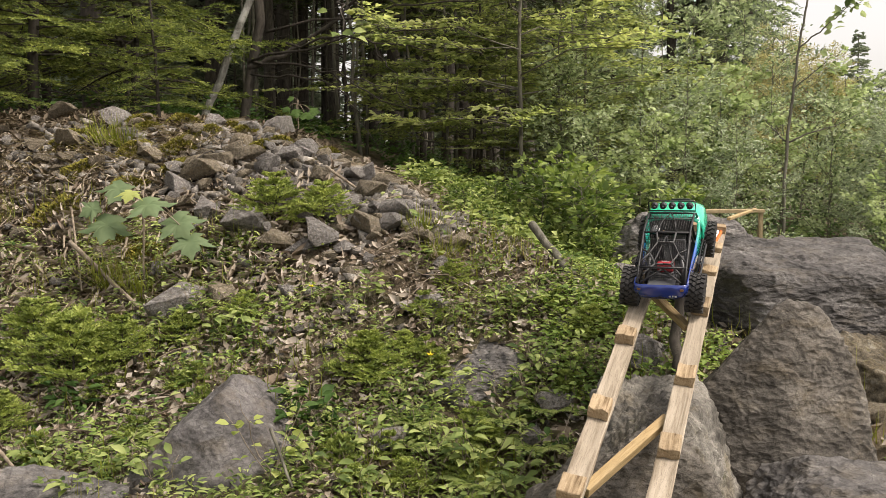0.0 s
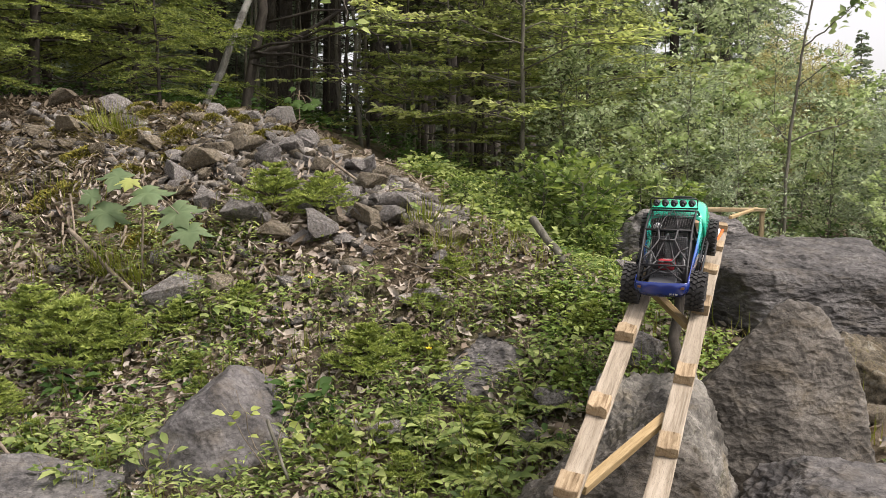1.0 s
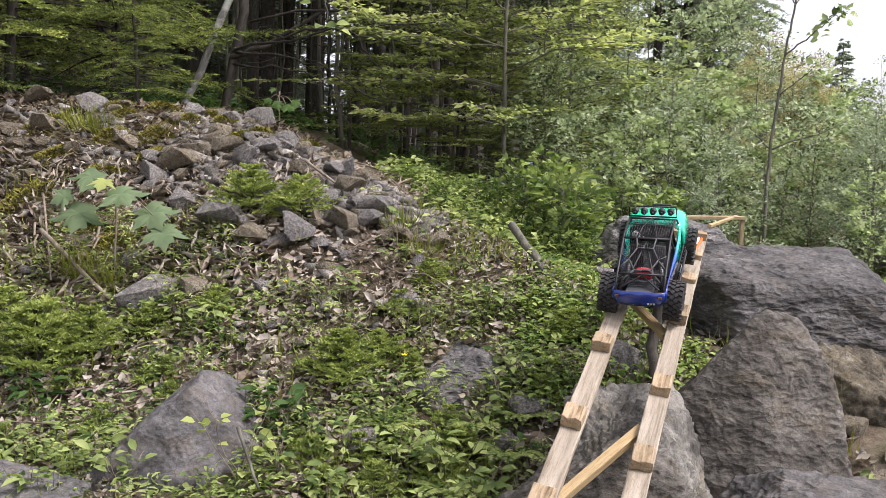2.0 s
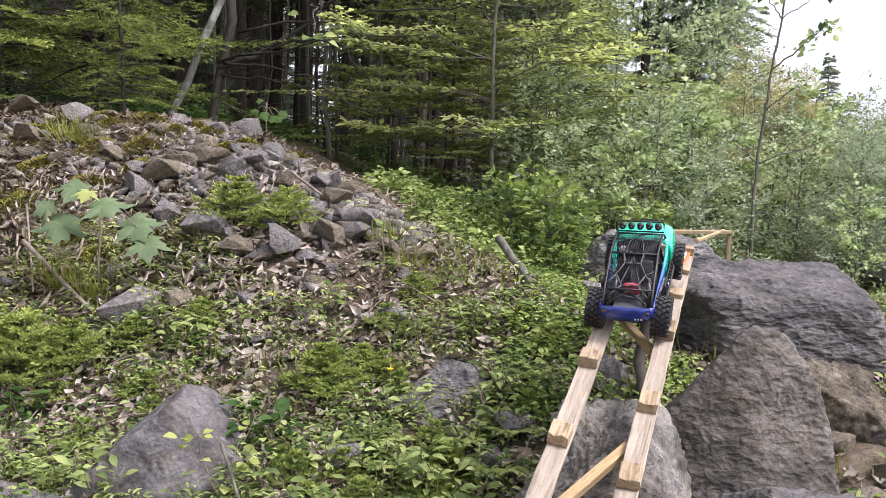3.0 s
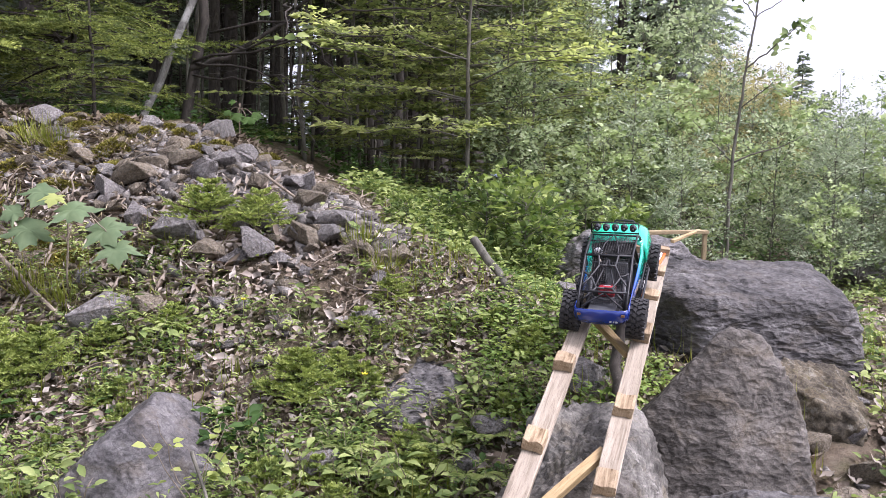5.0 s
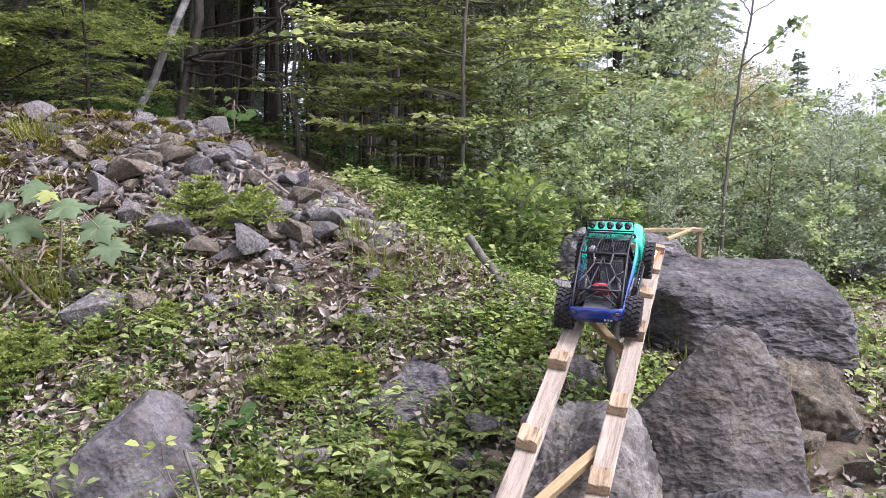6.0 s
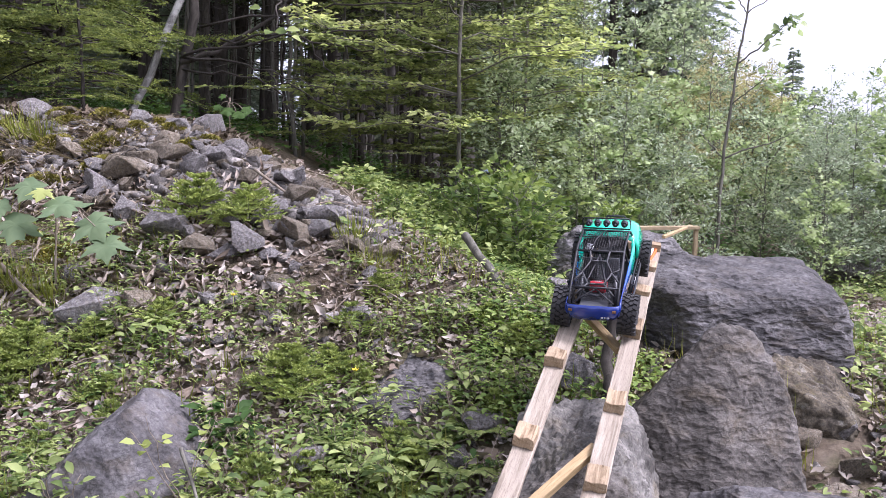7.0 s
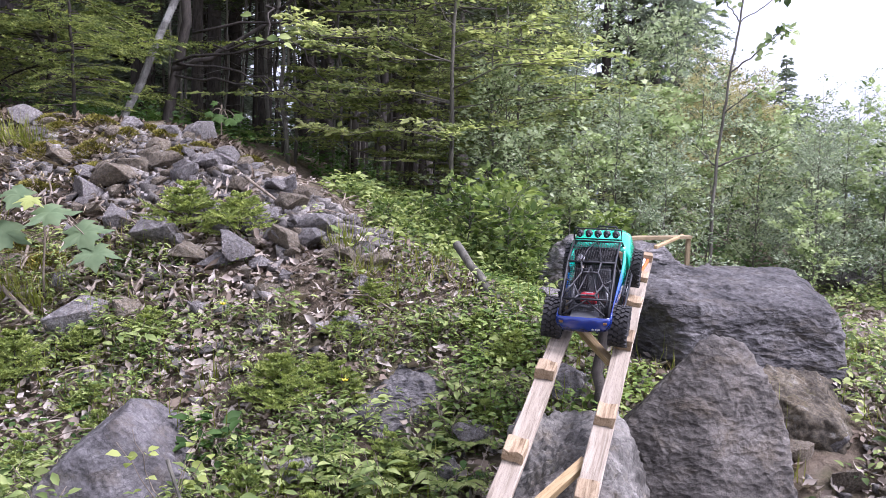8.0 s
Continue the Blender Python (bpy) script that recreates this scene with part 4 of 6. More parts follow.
herb_carpet("undergrowth", "green undergrowth along the crest", 1700, (-0.2, 2.2, 4.5, 8.5), 14, 0.05, 0.2, M_HERB, 13, thr=0.42, spreadr=0.11)
# dimmed by its leaf colour, which stands in for the trees' shade
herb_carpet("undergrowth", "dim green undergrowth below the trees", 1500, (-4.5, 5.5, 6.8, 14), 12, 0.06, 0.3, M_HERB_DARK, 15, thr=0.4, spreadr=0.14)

r = np.random.default_rng(51)
x, y = scatter(9000, -2.9, 2.6, 2.3, 6.6, r)
w = patchy(x, y, 8.1, 1.5)
keep = (w > 0.5) & open_ground(x, y) & ((x > 0.0) | (y < np.interp(x, (-3, -1.1, -0.1, 0.9), (6.6, 6.0, 4.9, 4.2)) - 1.0))
x, y = x[keep], y[keep]
n = len(x)
a = r.uniform(0, 2 * np.pi, n)
L = r.uniform(0.06, 0.2, n)
v, f = leaf_cloud(np.stack([x, y, ground_z(x, y)], 1), np.stack([0.55 * np.cos(a), 0.55 * np.sin(a), np.full(n, 0.9)], 1), np.stack([np.cos(a), np.sin(a), np.full(n, 0.5)], 1), L, np.full(n, 0.005), BLADE)
tagged(link("grass", arrays("grass", v, f), M_GRASS), "sparse thin grass blades among the herbs", "grass", kind="stuff")


r = np.random.default_rng(57)
x, y = scatter(1500, -3.0, -1.45, 4.0, 6.2, r)
keep = patchy(x, y, 5.7, 2.2) > 0.42
x, y = x[keep], y[keep]
n = len(x)
a = r.uniform(0, 2 * np.pi, n)
L = r.uniform(0.12, 0.32, n)
v, f = leaf_cloud(np.stack([x, y, ground_z(x, y)], 1), np.stack([0.9 * np.cos(a), 0.9 * np.sin(a) - 0.4, np.full(n, 0.35)], 1), np.stack([np.cos(a), np.sin(a), np.full(n, 0.8)], 1), L, np.full(n, 0.007), BLADE)
tagged(link("dry_grass", arrays("dry_grass", v, f), M_DRY), "pale dry grass hanging down the bank", "grass", kind="stuff")

# moss cushions on the bank: x, y, radius
r = np.random.default_rng(59)
for x0, y0, q in ((-1.95, 6.1, 0.13), (-1.9, 5.75, 0.14), (-1.5, 5.9, 0.14), (-1.38, 6.12, 0.1), (-1.52, 4.66, 0.13), (-1.68, 4.78, 0.12), (-1.55, 5.42, 0.12), (-1.1, 5.62, 0.1), (-0.7, 5.75, 0.12), (-2.15, 5.2, 0.2), (-2.2, 5.6, 0.15), (-1.72, 6.2, 0.14), (-2.05, 6.35, 0.16), (-1.25, 5.95, 0.11), (-1.62, 5.7, 0.13), (-2.4, 6.1, 0.18), (-1.0, 5.85, 0.1), (-1.8, 5.3, 0.14)):
    n = 1300
    a, d = r.uniform(0, 2 * np.pi, n), np.sqrt(r.uniform(0, 1, n)) * q
    x, y = x0 + d * np.cos(a), y0 + d * np.sin(a) * 0.8
    z = ground_z(x, y) + 0.075 * (1 - (d / q) ** 2) + 0.012 * np.sin(40 * x) * np.sin(37 * y)
    v, f = leaf_cloud(np.stack([x, y, z], 1), np.stack([0.7 * np.cos(a) + r.normal(0, 0.4, n), 0.7 * np.sin(a) + r.normal(0, 0.4, n), np.full(n, 0.7)], 1), np.array([0, -0.5, 1]) + r.normal(0, 0.4, (n, 3)), r.uniform(0.012, 0.026, n), np.full(n, 0.01), LEAF4)
    tagged(link("moss_cushion", arrays("moss_cushion", v, f), M_MOSS), "olive brown moss cushion between the rocks", "moss", "moss cushions")
# tufts of long grass on the bank
for x0, y0, h in ((-2.15, 5.95, 0.26), (-2.0, 5.85, 0.22), (-1.62, 4.5, 0.24), (-1.45, 4.42, 0.2), (-0.1, 4.55, 0.2), (0.0, 4.4, 0.16)):
    n = 90
    a, d = r.uniform(0, 2 * np.pi, n), r.uniform(0, 0.07, n)
    v, f = leaf_cloud(np.stack([x0 + d * np.cos(a), y0 + d * np.sin(a), ground_z(x0, y0) + np.zeros(n)], 1), np.stack([0.6 * np.cos(a), 0.6 * np.sin(a) - 0.2, r.uniform(0.5, 1.0, n)], 1), np.stack([np.cos(a), np.sin(a), np.full(n, 0.5)], 1), h * r.uniform(0.5, 1.1, n), np.full(n, 0.006), BLADE)
    tagged(link("grass_tuft", arrays("grass_tuft", v, f), M_GRASS), "tuft of long yellow-green grass on the bank", "grass", "grass tufts")
# long strips of bark and dead stalks below the pile
x, y = scatter(1500, -2.4, -0.6, 4.15, 5.3, r)
keep = patchy(x, y, 2.2, 2.0) > 0.4
x, y = x[keep], y[keep]
n = len(x)
a = r.uniform(0, 2 * np.pi, n)
v, f = leaf_cloud(np.stack([x, y, ground_z(x, y) + r.uniform(0.02, 0.05, n)], 1), np.stack([np.cos(a), np.sin(a), 0.5 * np.sin(a) + r.normal(0, 0.2, n)], 1), np.array([0, -0.4, 1]) + r.normal(0, 0.4, (n, 3)), r.uniform(0.05, 0.12, n), r.uniform(0.008, 0.02, n), CURL)
tagged(link("bark_strips", arrays("bark_strips", v, f), M_LITTER), "pale strips of bark and dead stalks below the pile", "bark litter", kind="stuff")

# ---- small plants that can be told apart ----
def leafy_plant(name, label, category, at, stems, height, leaves, size, mat, seed, slim=0.62, lean=0.35, shape=LEAF6, group="", stem_mat=None):
    r = np.random.default_rng(seed)
    top = thing(name, label, category, group)
    top.matrix_world = pose(*at)
    pieces, pos, ax = [], [], []
    for k in range(stems):
        a = r.uniform(0, 2 * np.pi)
        tip = np.array([lean * height * math.cos(a), lean * height * math.sin(a), height * r.uniform(0.65, 1)])
        p = curve_path((0, 0, -0.03), tip, -0.04 * height, 7, 0.006, seed + k)
        pieces.append((p, np.linspace(1, 0.4, 7) * 0.0045 * max(0.5, height), 5))
        for j in range(leaves):
            s = r.uniform(0.3, 1.0)
            q = p[min(6, int(s * 6))]
            b = r.uniform(0, 2 * np.pi)
            d = np.array([math.cos(b), math.sin(b), r.normal(0.1, 0.25)])
            pos.append(q + d * size * 0.4)
            ax.append(d)
    link("stem", tubes("stem", pieces), stem_mat or M_TWIG, top)
    pos, ax = np.array(pos), np.array(ax)
    L = size * r.uniform(0.6, 1.2, len(pos))
    v, f = leaf_cloud(pos, ax, np.array([0, -0.25, 1]) + r.normal(0, 0.25, pos.shape), L, L * slim, shape)
    link("leaves", arrays("leaves", v, f), mat, top)
    return top


def fern(at, fronds, length, seed):
    r = np.random.default_rng(seed)
    top = thing("fern", "bright green fern with arching fronds among herbs", "fern", "ferns on the slope")
    top.matrix_world = pose(*at)
    for k in range(fronds):
        a = 2 * np.pi * k / fronds + r.uniform(-0.3, 0.3)
        s = np.linspace(0, 1, 22)
        p = np.stack([np.cos(a) * length * s * 0.85, np.sin(a) * length * s * 0.85, length * (0.75 * s - 0.62 * s ** 2.2)], 1)
        t = unit(np.gradient(p, axis=0))
        side = unit(np.cross(t, [0, 0, 1]))
        L = length * 0.3 * np.sin(np.pi * (0.12 + 0.86 * s)) * (1.1 - 0.5 * s)
        vs = []
        for sg in (-1, 1):
            vs.append(leaf_cloud(p, side * sg + 0.35 * t, np.cross(side, t), L, L * 0.28 + 0.003, LEAF4))
        v, f = join(*vs)
        fr = link("frond", arrays("frond", v, f), M_HERB, top)


def seedling_mesh(seed, height=0.38, tiers=7, thick=22, long=0.026, wide=0.009):
    """Stem and needles of a young spruce with tiers of flat sprays."""
    r = np.random.default_rng(seed)
    p0, p1, pieces = [], [], []
    pieces.append((curve_path((0, 0, -0.04), (0.02, 0, height), 0, 6, 0.004, seed), np.linspace(0.009, 0.003, 6), 6))
    for t in range(tiers):
        z = height * (0.12 + 0.86 * t / (tiers - 1))
        reach = height * 0.85 * (1.05 - 0.82 * t / (tiers - 1))
        for k in range(6):
            a = 2 * np.pi * (k + 0.5 * (t % 2)) / 6 + r.uniform(-0.3, 0.3)
            d = np.array([math.cos(a), math.sin(a), r.uniform(0.15, 0.7)])
            base = np.array([0, 0, z])
            tip = base + d * reach * r.uniform(0.75, 1.15)
            p0.append(base)
            p1.append(tip)
            pieces.append((np.array([base, (base + tip) / 2, tip]), (0.003, 0.002, 0.001), 4))
            for j in range(3):
                s = 0.34 + 0.2 * j + r.uniform(-0.05, 0.05)
                q = base + (tip - base) * s
                for sg in (-1, 1):
                    e = np.array([math.cos(a + sg * 0.8), math.sin(a + sg * 0.8), r.uniform(-0.1, 0.45)])
                    p0.append(q)
                    p1.append(q + e * reach * r.uniform(0.8, 1.2) * (0.62 - 0.42 * s))
    v, f = needles(np.array(p0), np.array(p1), thick, long, wide, r)
    return tubes("stem", pieces), arrays("needles", v, f)


SEEDLINGS = []
for k in range(3):
    top = thing("young_spruce", "small bright green young spruce rooted in the slope", "young spruce", "young spruces")
    stem, green = seedling_mesh(60 + k)
    link("stem", stem, M_BARK, top)
    link("needles", green, M_NEEDLE, top)
    SEEDLINGS.append(top)
spots = ((-0.86, 4.73, 0.72), (-0.6, 4.66, 0.6), (-1.56, 3.88, 0.85), (-1.8, 4.08, 0.7), (-1.38, 3.95, 0.6), (-0.3, 3.64, 0.58), (-0.16, 3.78, 0.35), (0.16, 3.3, 0.36), (-0.12, 3.14, 0.36),
         (-1.15, 4.05, 0.4), (-0.88, 4.1, 0.36), (0.6, 3.75, 0.36), (0.05, 4.2, 0.36), (-1.75, 3.6, 0.55))
for k, (x, y, s) in enumerate(spots):
    m = pose(x, y, top_of(x, y) - 0.01, 0, 0, 77 * k) @ Matrix.Scale(s, 4)
    if k < 3:
        SEEDLINGS[k].matrix_world = m
        SEEDLINGS[k]["label"] = "bushy bright green young spruce rooted in the slope"
    else:
        c = copy_thing(SEEDLINGS[k % 3], pose(x, y, top_of(x, y) - 0.01, 0, 0, 77 * k))
        c.scale = (s, s, s)

TINY = []
for k in range(3):
    top = thing("spruce_seedling", "tiny bright green spruce seedling rooted in the slope", "seedling", "tiny spruce seedlings")
    stem, green = seedling_mesh(160 + k, 0.15, 4, 12, 0.019, 0.0075)
    link("stem", stem, M_TWIG, top)
    link("needles", green, M_NEEDLE, top)
    TINY.append(top)
r = np.random.default_rng(187)
count = 0
while count < 22:
    x, y = r.uniform(-0.5, 0.72), r.uniform(2.9, 4.0)
    if count > 15:
        x, y = r.uniform(-1.9, -0.9), r.uniform(3.3, 4.1)
    if (x > 0.15 and y < 3.2) or not open_ground(np.array([x]), np.array([y]))[0]:
        continue
    m = pose(x, y, top_of(x, y) - 0.01, r.uniform(-12, 12), r.uniform(-12, 12), r.uniform(0, 360))
    c = TINY[count] if count < 3 else copy_thing(TINY[count % 3], m)
    c.matrix_world = m
    q = r.uniform(0.45, 0.8)
    c.scale = (q, q, q * 1.15)
    count += 1

for k, (x, y, l) in enumerate(((0.02, 3.3, 0.2), (0.22, 3.42, 0.19), (0.34, 3.25, 0.2), (-0.1, 3.42, 0.17), (0.12, 3.12, 0.2), (0.4, 3.42, 0.16))):
    fern((x, y, top_of(x, y) + 0.02), 8, l, 80 + k)
for k, (x, y, h, n, s, m) in enumerate(((-0.49, 3.41, 0.18, 16, 0.08, M_HERB_DARK), (-1.44, 3.37, 0.2, 14, 0.065, M_HERB), (-1.5, 3.74, 0.16, 12, 0.065, M_HERB_DARK), (-1.18, 3.28, 0.2, 14, 0.06, M_HERB), (-0.95, 4.0, 0.2, 12, 0.06, M_HERB),
                                      (-1.05, 4.12, 0.22, 12, 0.055, M_HERB), (0.3, 3.95, 0.2, 12, 0.045, M_HERB), (-0.3, 4.1, 0.16, 12, 0.045, M_HERB),
                                      (-0.1, 4.3, 0.2, 12, 0.045, M_HERB), (1.55, 2.95, 0.16, 12, 0.05, M_HERB), (1.9, 3.15, 0.2, 14, 0.055, M_HERB), (0.2, 3.1, 0.2, 14, 0.055, M_HERB), (-0.3, 3.1, 0.2, 14, 0.055, M_HERB), (-0.44, 3.2, 0.18, 14, 0.05, M_HERB),
                                      (-1.3, 3.15, 0.2, 14, 0.06, M_HERB), (0.12, 3.22, 0.24, 18, 0.06, M_HERB), (-0.08, 3.28, 0.22, 16, 0.055, M_HERB), (0.3, 3.42, 0.2, 16, 0.055, M_HERB), (-0.3, 3.3, 0.2, 14, 0.05, M_HERB), (0.4, 3.6, 0.2, 14, 0.05, M_HERB), (-1.0, 3.2, 0.16, 12, 0.055, M_HERB), (0.35, 3.6, 0.2, 12, 0.05, M_HERB), (0.0, 3.55, 0.16, 12, 0.05, M_HERB))):
    leafy_plant("herb_plant", "leafy green herb plant rooted in leaf litter" if m is M_HERB else "dark green palmate herb plant in leaf litter", "herb", (x, y, top_of(x, y)), 5, h, n // 2 + 2, s, m, 90 + k, 0.5, 0.55, group="herb plants")
FRONT = [leafy_plant("herb_plant", "leafy green herb plant rooted in leaf litter", "herb", (q, 3.0, top_of(q, 3.0)), 6, 0.17, 10, 0.038, M_HERB, 180 + k, (0.42, 0.55, 0.34)[k], 0.5, group="herb plants") for k, q in enumerate((-0.12, 0.08, 0.28))]
r = np.random.default_rng(181)
count = 0
while count < 34:
    x, y = r.uniform(-0.45, 0.75), r.uniform(2.8, 4.1)
    if count > 26:
        x, y = r.uniform(-1.8, -0.9), r.uniform(3.2, 3.7)
    if not open_ground(np.array([x]), np.array([y]))[0]:
        continue
    c = copy_thing(FRONT[count % 3], pose(x, y, top_of(x, y), 0, 0, r.uniform(0, 360)))
    s = r.uniform(0.6, 1.15)
    c.scale = (s, s, s)
    count += 1
leafy_plant("sprig", "yellow-green leafy sprig growing beside the pointed rock", "sprig", (-0.58, 3.08, -0.18), 5, 0.34, 5, 0.042, M_LIMEGREEN, 140, 0.8, 0.45)


def maple_seedling(at, label, leaves, green=M_MAPLE):
    """A young maple: a thin stem with large lobed leaves on stalks. Each leaf: dx, dz of its middle, size, way of its tip, yellow or green."""
    top = thing("maple_seedling", label, "seedling", "maple seedlings")
    top.matrix_world = pose(*at)
    outline = [(0.0, 0.0), (0.2, -0.06), (0.5, 0.06), (0.34, 0.2), (0.62, 0.36), (0.56, 0.44), (0.86, 0.66), (0.52, 0.64), (0.3, 0.56), (0.34, 0.78), (0.16, 0.82), (0.0, 1.08)]
    outline = outline + [(-a, b) for a, b in outline[-2:0:-1]]
    link("stem", tubes("stem", [(curve_path((0, 0.03, -0.35), (0, 0.03, 0.1), 0, 6, 0.004, 1), 0.005, 5)]), M_TWIG, top)
    for k, (dx, dz, size, way, yellow) in enumerate(leaves):
        bm = bmesh.new()
        mid = bm.verts.new((0, 0.35, -0.03))
        ring = [bm.verts.new((a * 0.5, 0.35 + (b - 0.35) * 0.5, 0.03 * math.sin(5 * a + k) - 0.02 * b)) for a, b in outline]
        vs = [bm.verts.new((a, b, 0.06 * math.sin(7 * a + k) - 0.16 * b * b - 0.08 * abs(a))) for a, b in outline]
        m = len(vs)
        for i in range(m):
            j = (i + 1) % m
            bm.faces.new((mid, ring[i], ring[j]))
            bm.faces.new((ring[i], vs[i], vs[j], ring[j]))
        bmesh.ops.scale(bm, vec=(size, size, size), verts=bm.verts)
        leaf = part("leaf", bm, M_LIMEGREEN if yellow else green, top, "yellow-green lobed leaf" if yellow else "", smooth=True)
        tilt = 38 + 9 * math.sin(2.3 * k)
        mat = pose(dx, -0.05 * (k % 3), dz, tilt, 0, 0) @ pose(0, 0, 0, 0, 0, way) @ pose(0, -0.45 * size, 0)
        leaf.matrix_local = mat
        link("petiole", tubes("petiole", [(curve_path((0, 0.03, 0.06), mat.translation, -0.02, 5, 0, 2), 0.0025, 4)]), M_TWIG, top)


maple_seedling((-1.42, 4.37, 0.68), "young maple seedling with large five-lobed leaves",
               ((-0.11, 0.1, 0.135, 160, 0), (-0.15, -0.07, 0.16, 175, 0), (0.07, 0.03, 0.15, 215, 0), (0.18, -0.06, 0.155, 215, 0), (0.24, -0.15, 0.14, 195, 0), (-0.02, 0.08, 0.085, 170, 1), (-0.24, 0.01, 0.1, 120, 0)))
# dark herb green in place of maple green paints the shade on this shoot
maple_seedling((-1.03, 6.62, 1.31), "thin maple shoot with shade-darkened drooping leaves behind the pile",
               ((-0.08, 0.03, 0.06, 140, 0), (0.0, 0.0, 0.08, 190, 0), (0.09, -0.02, 0.09, 225, 0), (0.12, 0.02, 0.07, 260, 0), (-0.04, 0.1, 0.05, 100, 0)), M_HERB_DARK)


def flower(at):
    top = thing("flower", "tiny yellow flower on a thin stalk", "flower", "yellow flowers")
    top.matrix_world = pose(*at)
    link("stem", tubes("stem", [(curve_path((0, 0, -0.1), (0, 0, 0), 0, 4), 0.0015, 4)]), M_HERB, top)
    bm = bmesh.new()
    for k in range(6):
        m = pose(0, 0, 0, 35, 0, 60 * k)
        vs = [bm.verts.new(m @ Vector(p)) for p in ((0, 0, 0), (0.006, 0.01, 0), (0, 0.02, 0.002), (-0.006, 0.01, 0))]
        bm.faces.new(vs)
    part("petals", bm, M_YELLOW, top)


M_YELLOW = plain("yellow_petal", (0.8, 0.6, 0.03), 0.6)
flower((-0.58, 4.08, top_of(-0.58, 4.08) + 0.1))
flower((-0.05, 3.68, top_of(-0.05, 3.68) + 0.1))

# ---- trees ----
def spruce_mesh(seed, height, low, reach, whorls, per, twigs, nn, nlen, nwid, droop=0.35, bare=0, slight=1.0):
    """Trunk and crown of a spruce: whorls of drooping boughs with side twigs full of needles."""
    r = np.random.default_rng(seed)
    pieces = [(curve_path((0, 0, -0.3), (r.normal(0, 0.1), r.normal(0, 0.1), height), 0, 14, 0.015, seed), np.linspace(1, 0.12, 14) * height * 0.0082 + 0.01, 10)]
    p0, p1 = [], []
    for t in range(whorls):
        f = (t + r.uniform(-0.3, 0.3)) / max(1, whorls - 1)
        z = low + (height - low) * np.clip(f, 0, 1) ** 0.92
        R = reach * (1.02 - 0.9 * np.clip(f, 0, 1) ** 1.1)
        for k in range(per):
            a = 2 * np.pi * (k + r.uniform(-0.35, 0.35)) / per + t * 1.1
            ll = R * r.uniform(0.6, 1.15)
            s = np.linspace(0, 1, 6)
            path = np.stack([np.cos(a) * ll * s, np.sin(a) * ll * s, z + ll * (0.12 * s - droop * s ** 2 + 0.12 * s ** 4)], 1)
            pieces.append((path, np.linspace(0.011, 0.003, 6) * (0.6 + ll) * slight, 4))
            for j in range(twigs):
                q = r.uniform(0.22, 1.0)
                base = np.array([np.interp(q, s, path[:, c]) for c in range(3)])
                sg = r.choice([-1, 1])
                b = a + sg * r.uniform(0.45, 1.15)
                tl = ll * r.uniform(0.22, 0.42) * (1.25 - 0.75 * q)
                p0.append(base)
                p1.append(base + np.array([math.cos(b) * tl, math.sin(b) * tl, -tl * r.uniform(0.05, 0.5)]))
    for k in range(bare):
        a, z, l = r.uniform(0, 2 * np.pi), r.uniform(0.4, low + 1), r.uniform(0.3, 1.1)
        pieces.append((curve_path((0, 0, z), (l * math.cos(a), l * math.sin(a), z + r.uniform(-0.25, 0.15)), 0.03, 5, 0.02, k), np.linspace(0.011, 0.003, 5), 4))
    v, f = needles(np.array(p0), np.array(p1), nn, nlen, nwid, r)
    return tubes("trunk", pieces), arrays("crown", v, f)


def spruce(label, spec, mat, group):
    top = thing("spruce_tree", label, "tree", group)
    trunk, crown = spruce_mesh(*spec[0], **spec[1])
    link("trunk", trunk, M_BARK, top)
    link("crown", crown, mat, top)
    return top


def plant(first, spots, seed=0):
    """Puts the first tree and its copies at the spots: x, y, scale."""
    r = np.random.default_rng(seed)
    for k, (x, y, s) in enumerate(spots):
        m = pose(x, y, top_of(x, y) - 0.05, r.normal(0, 1.2), r.normal(0, 1.2), r.uniform(0, 360))
        ob = first if k == 0 else copy_thing(first, m)
        ob.matrix_world = m
        ob.scale = (s, s, s)


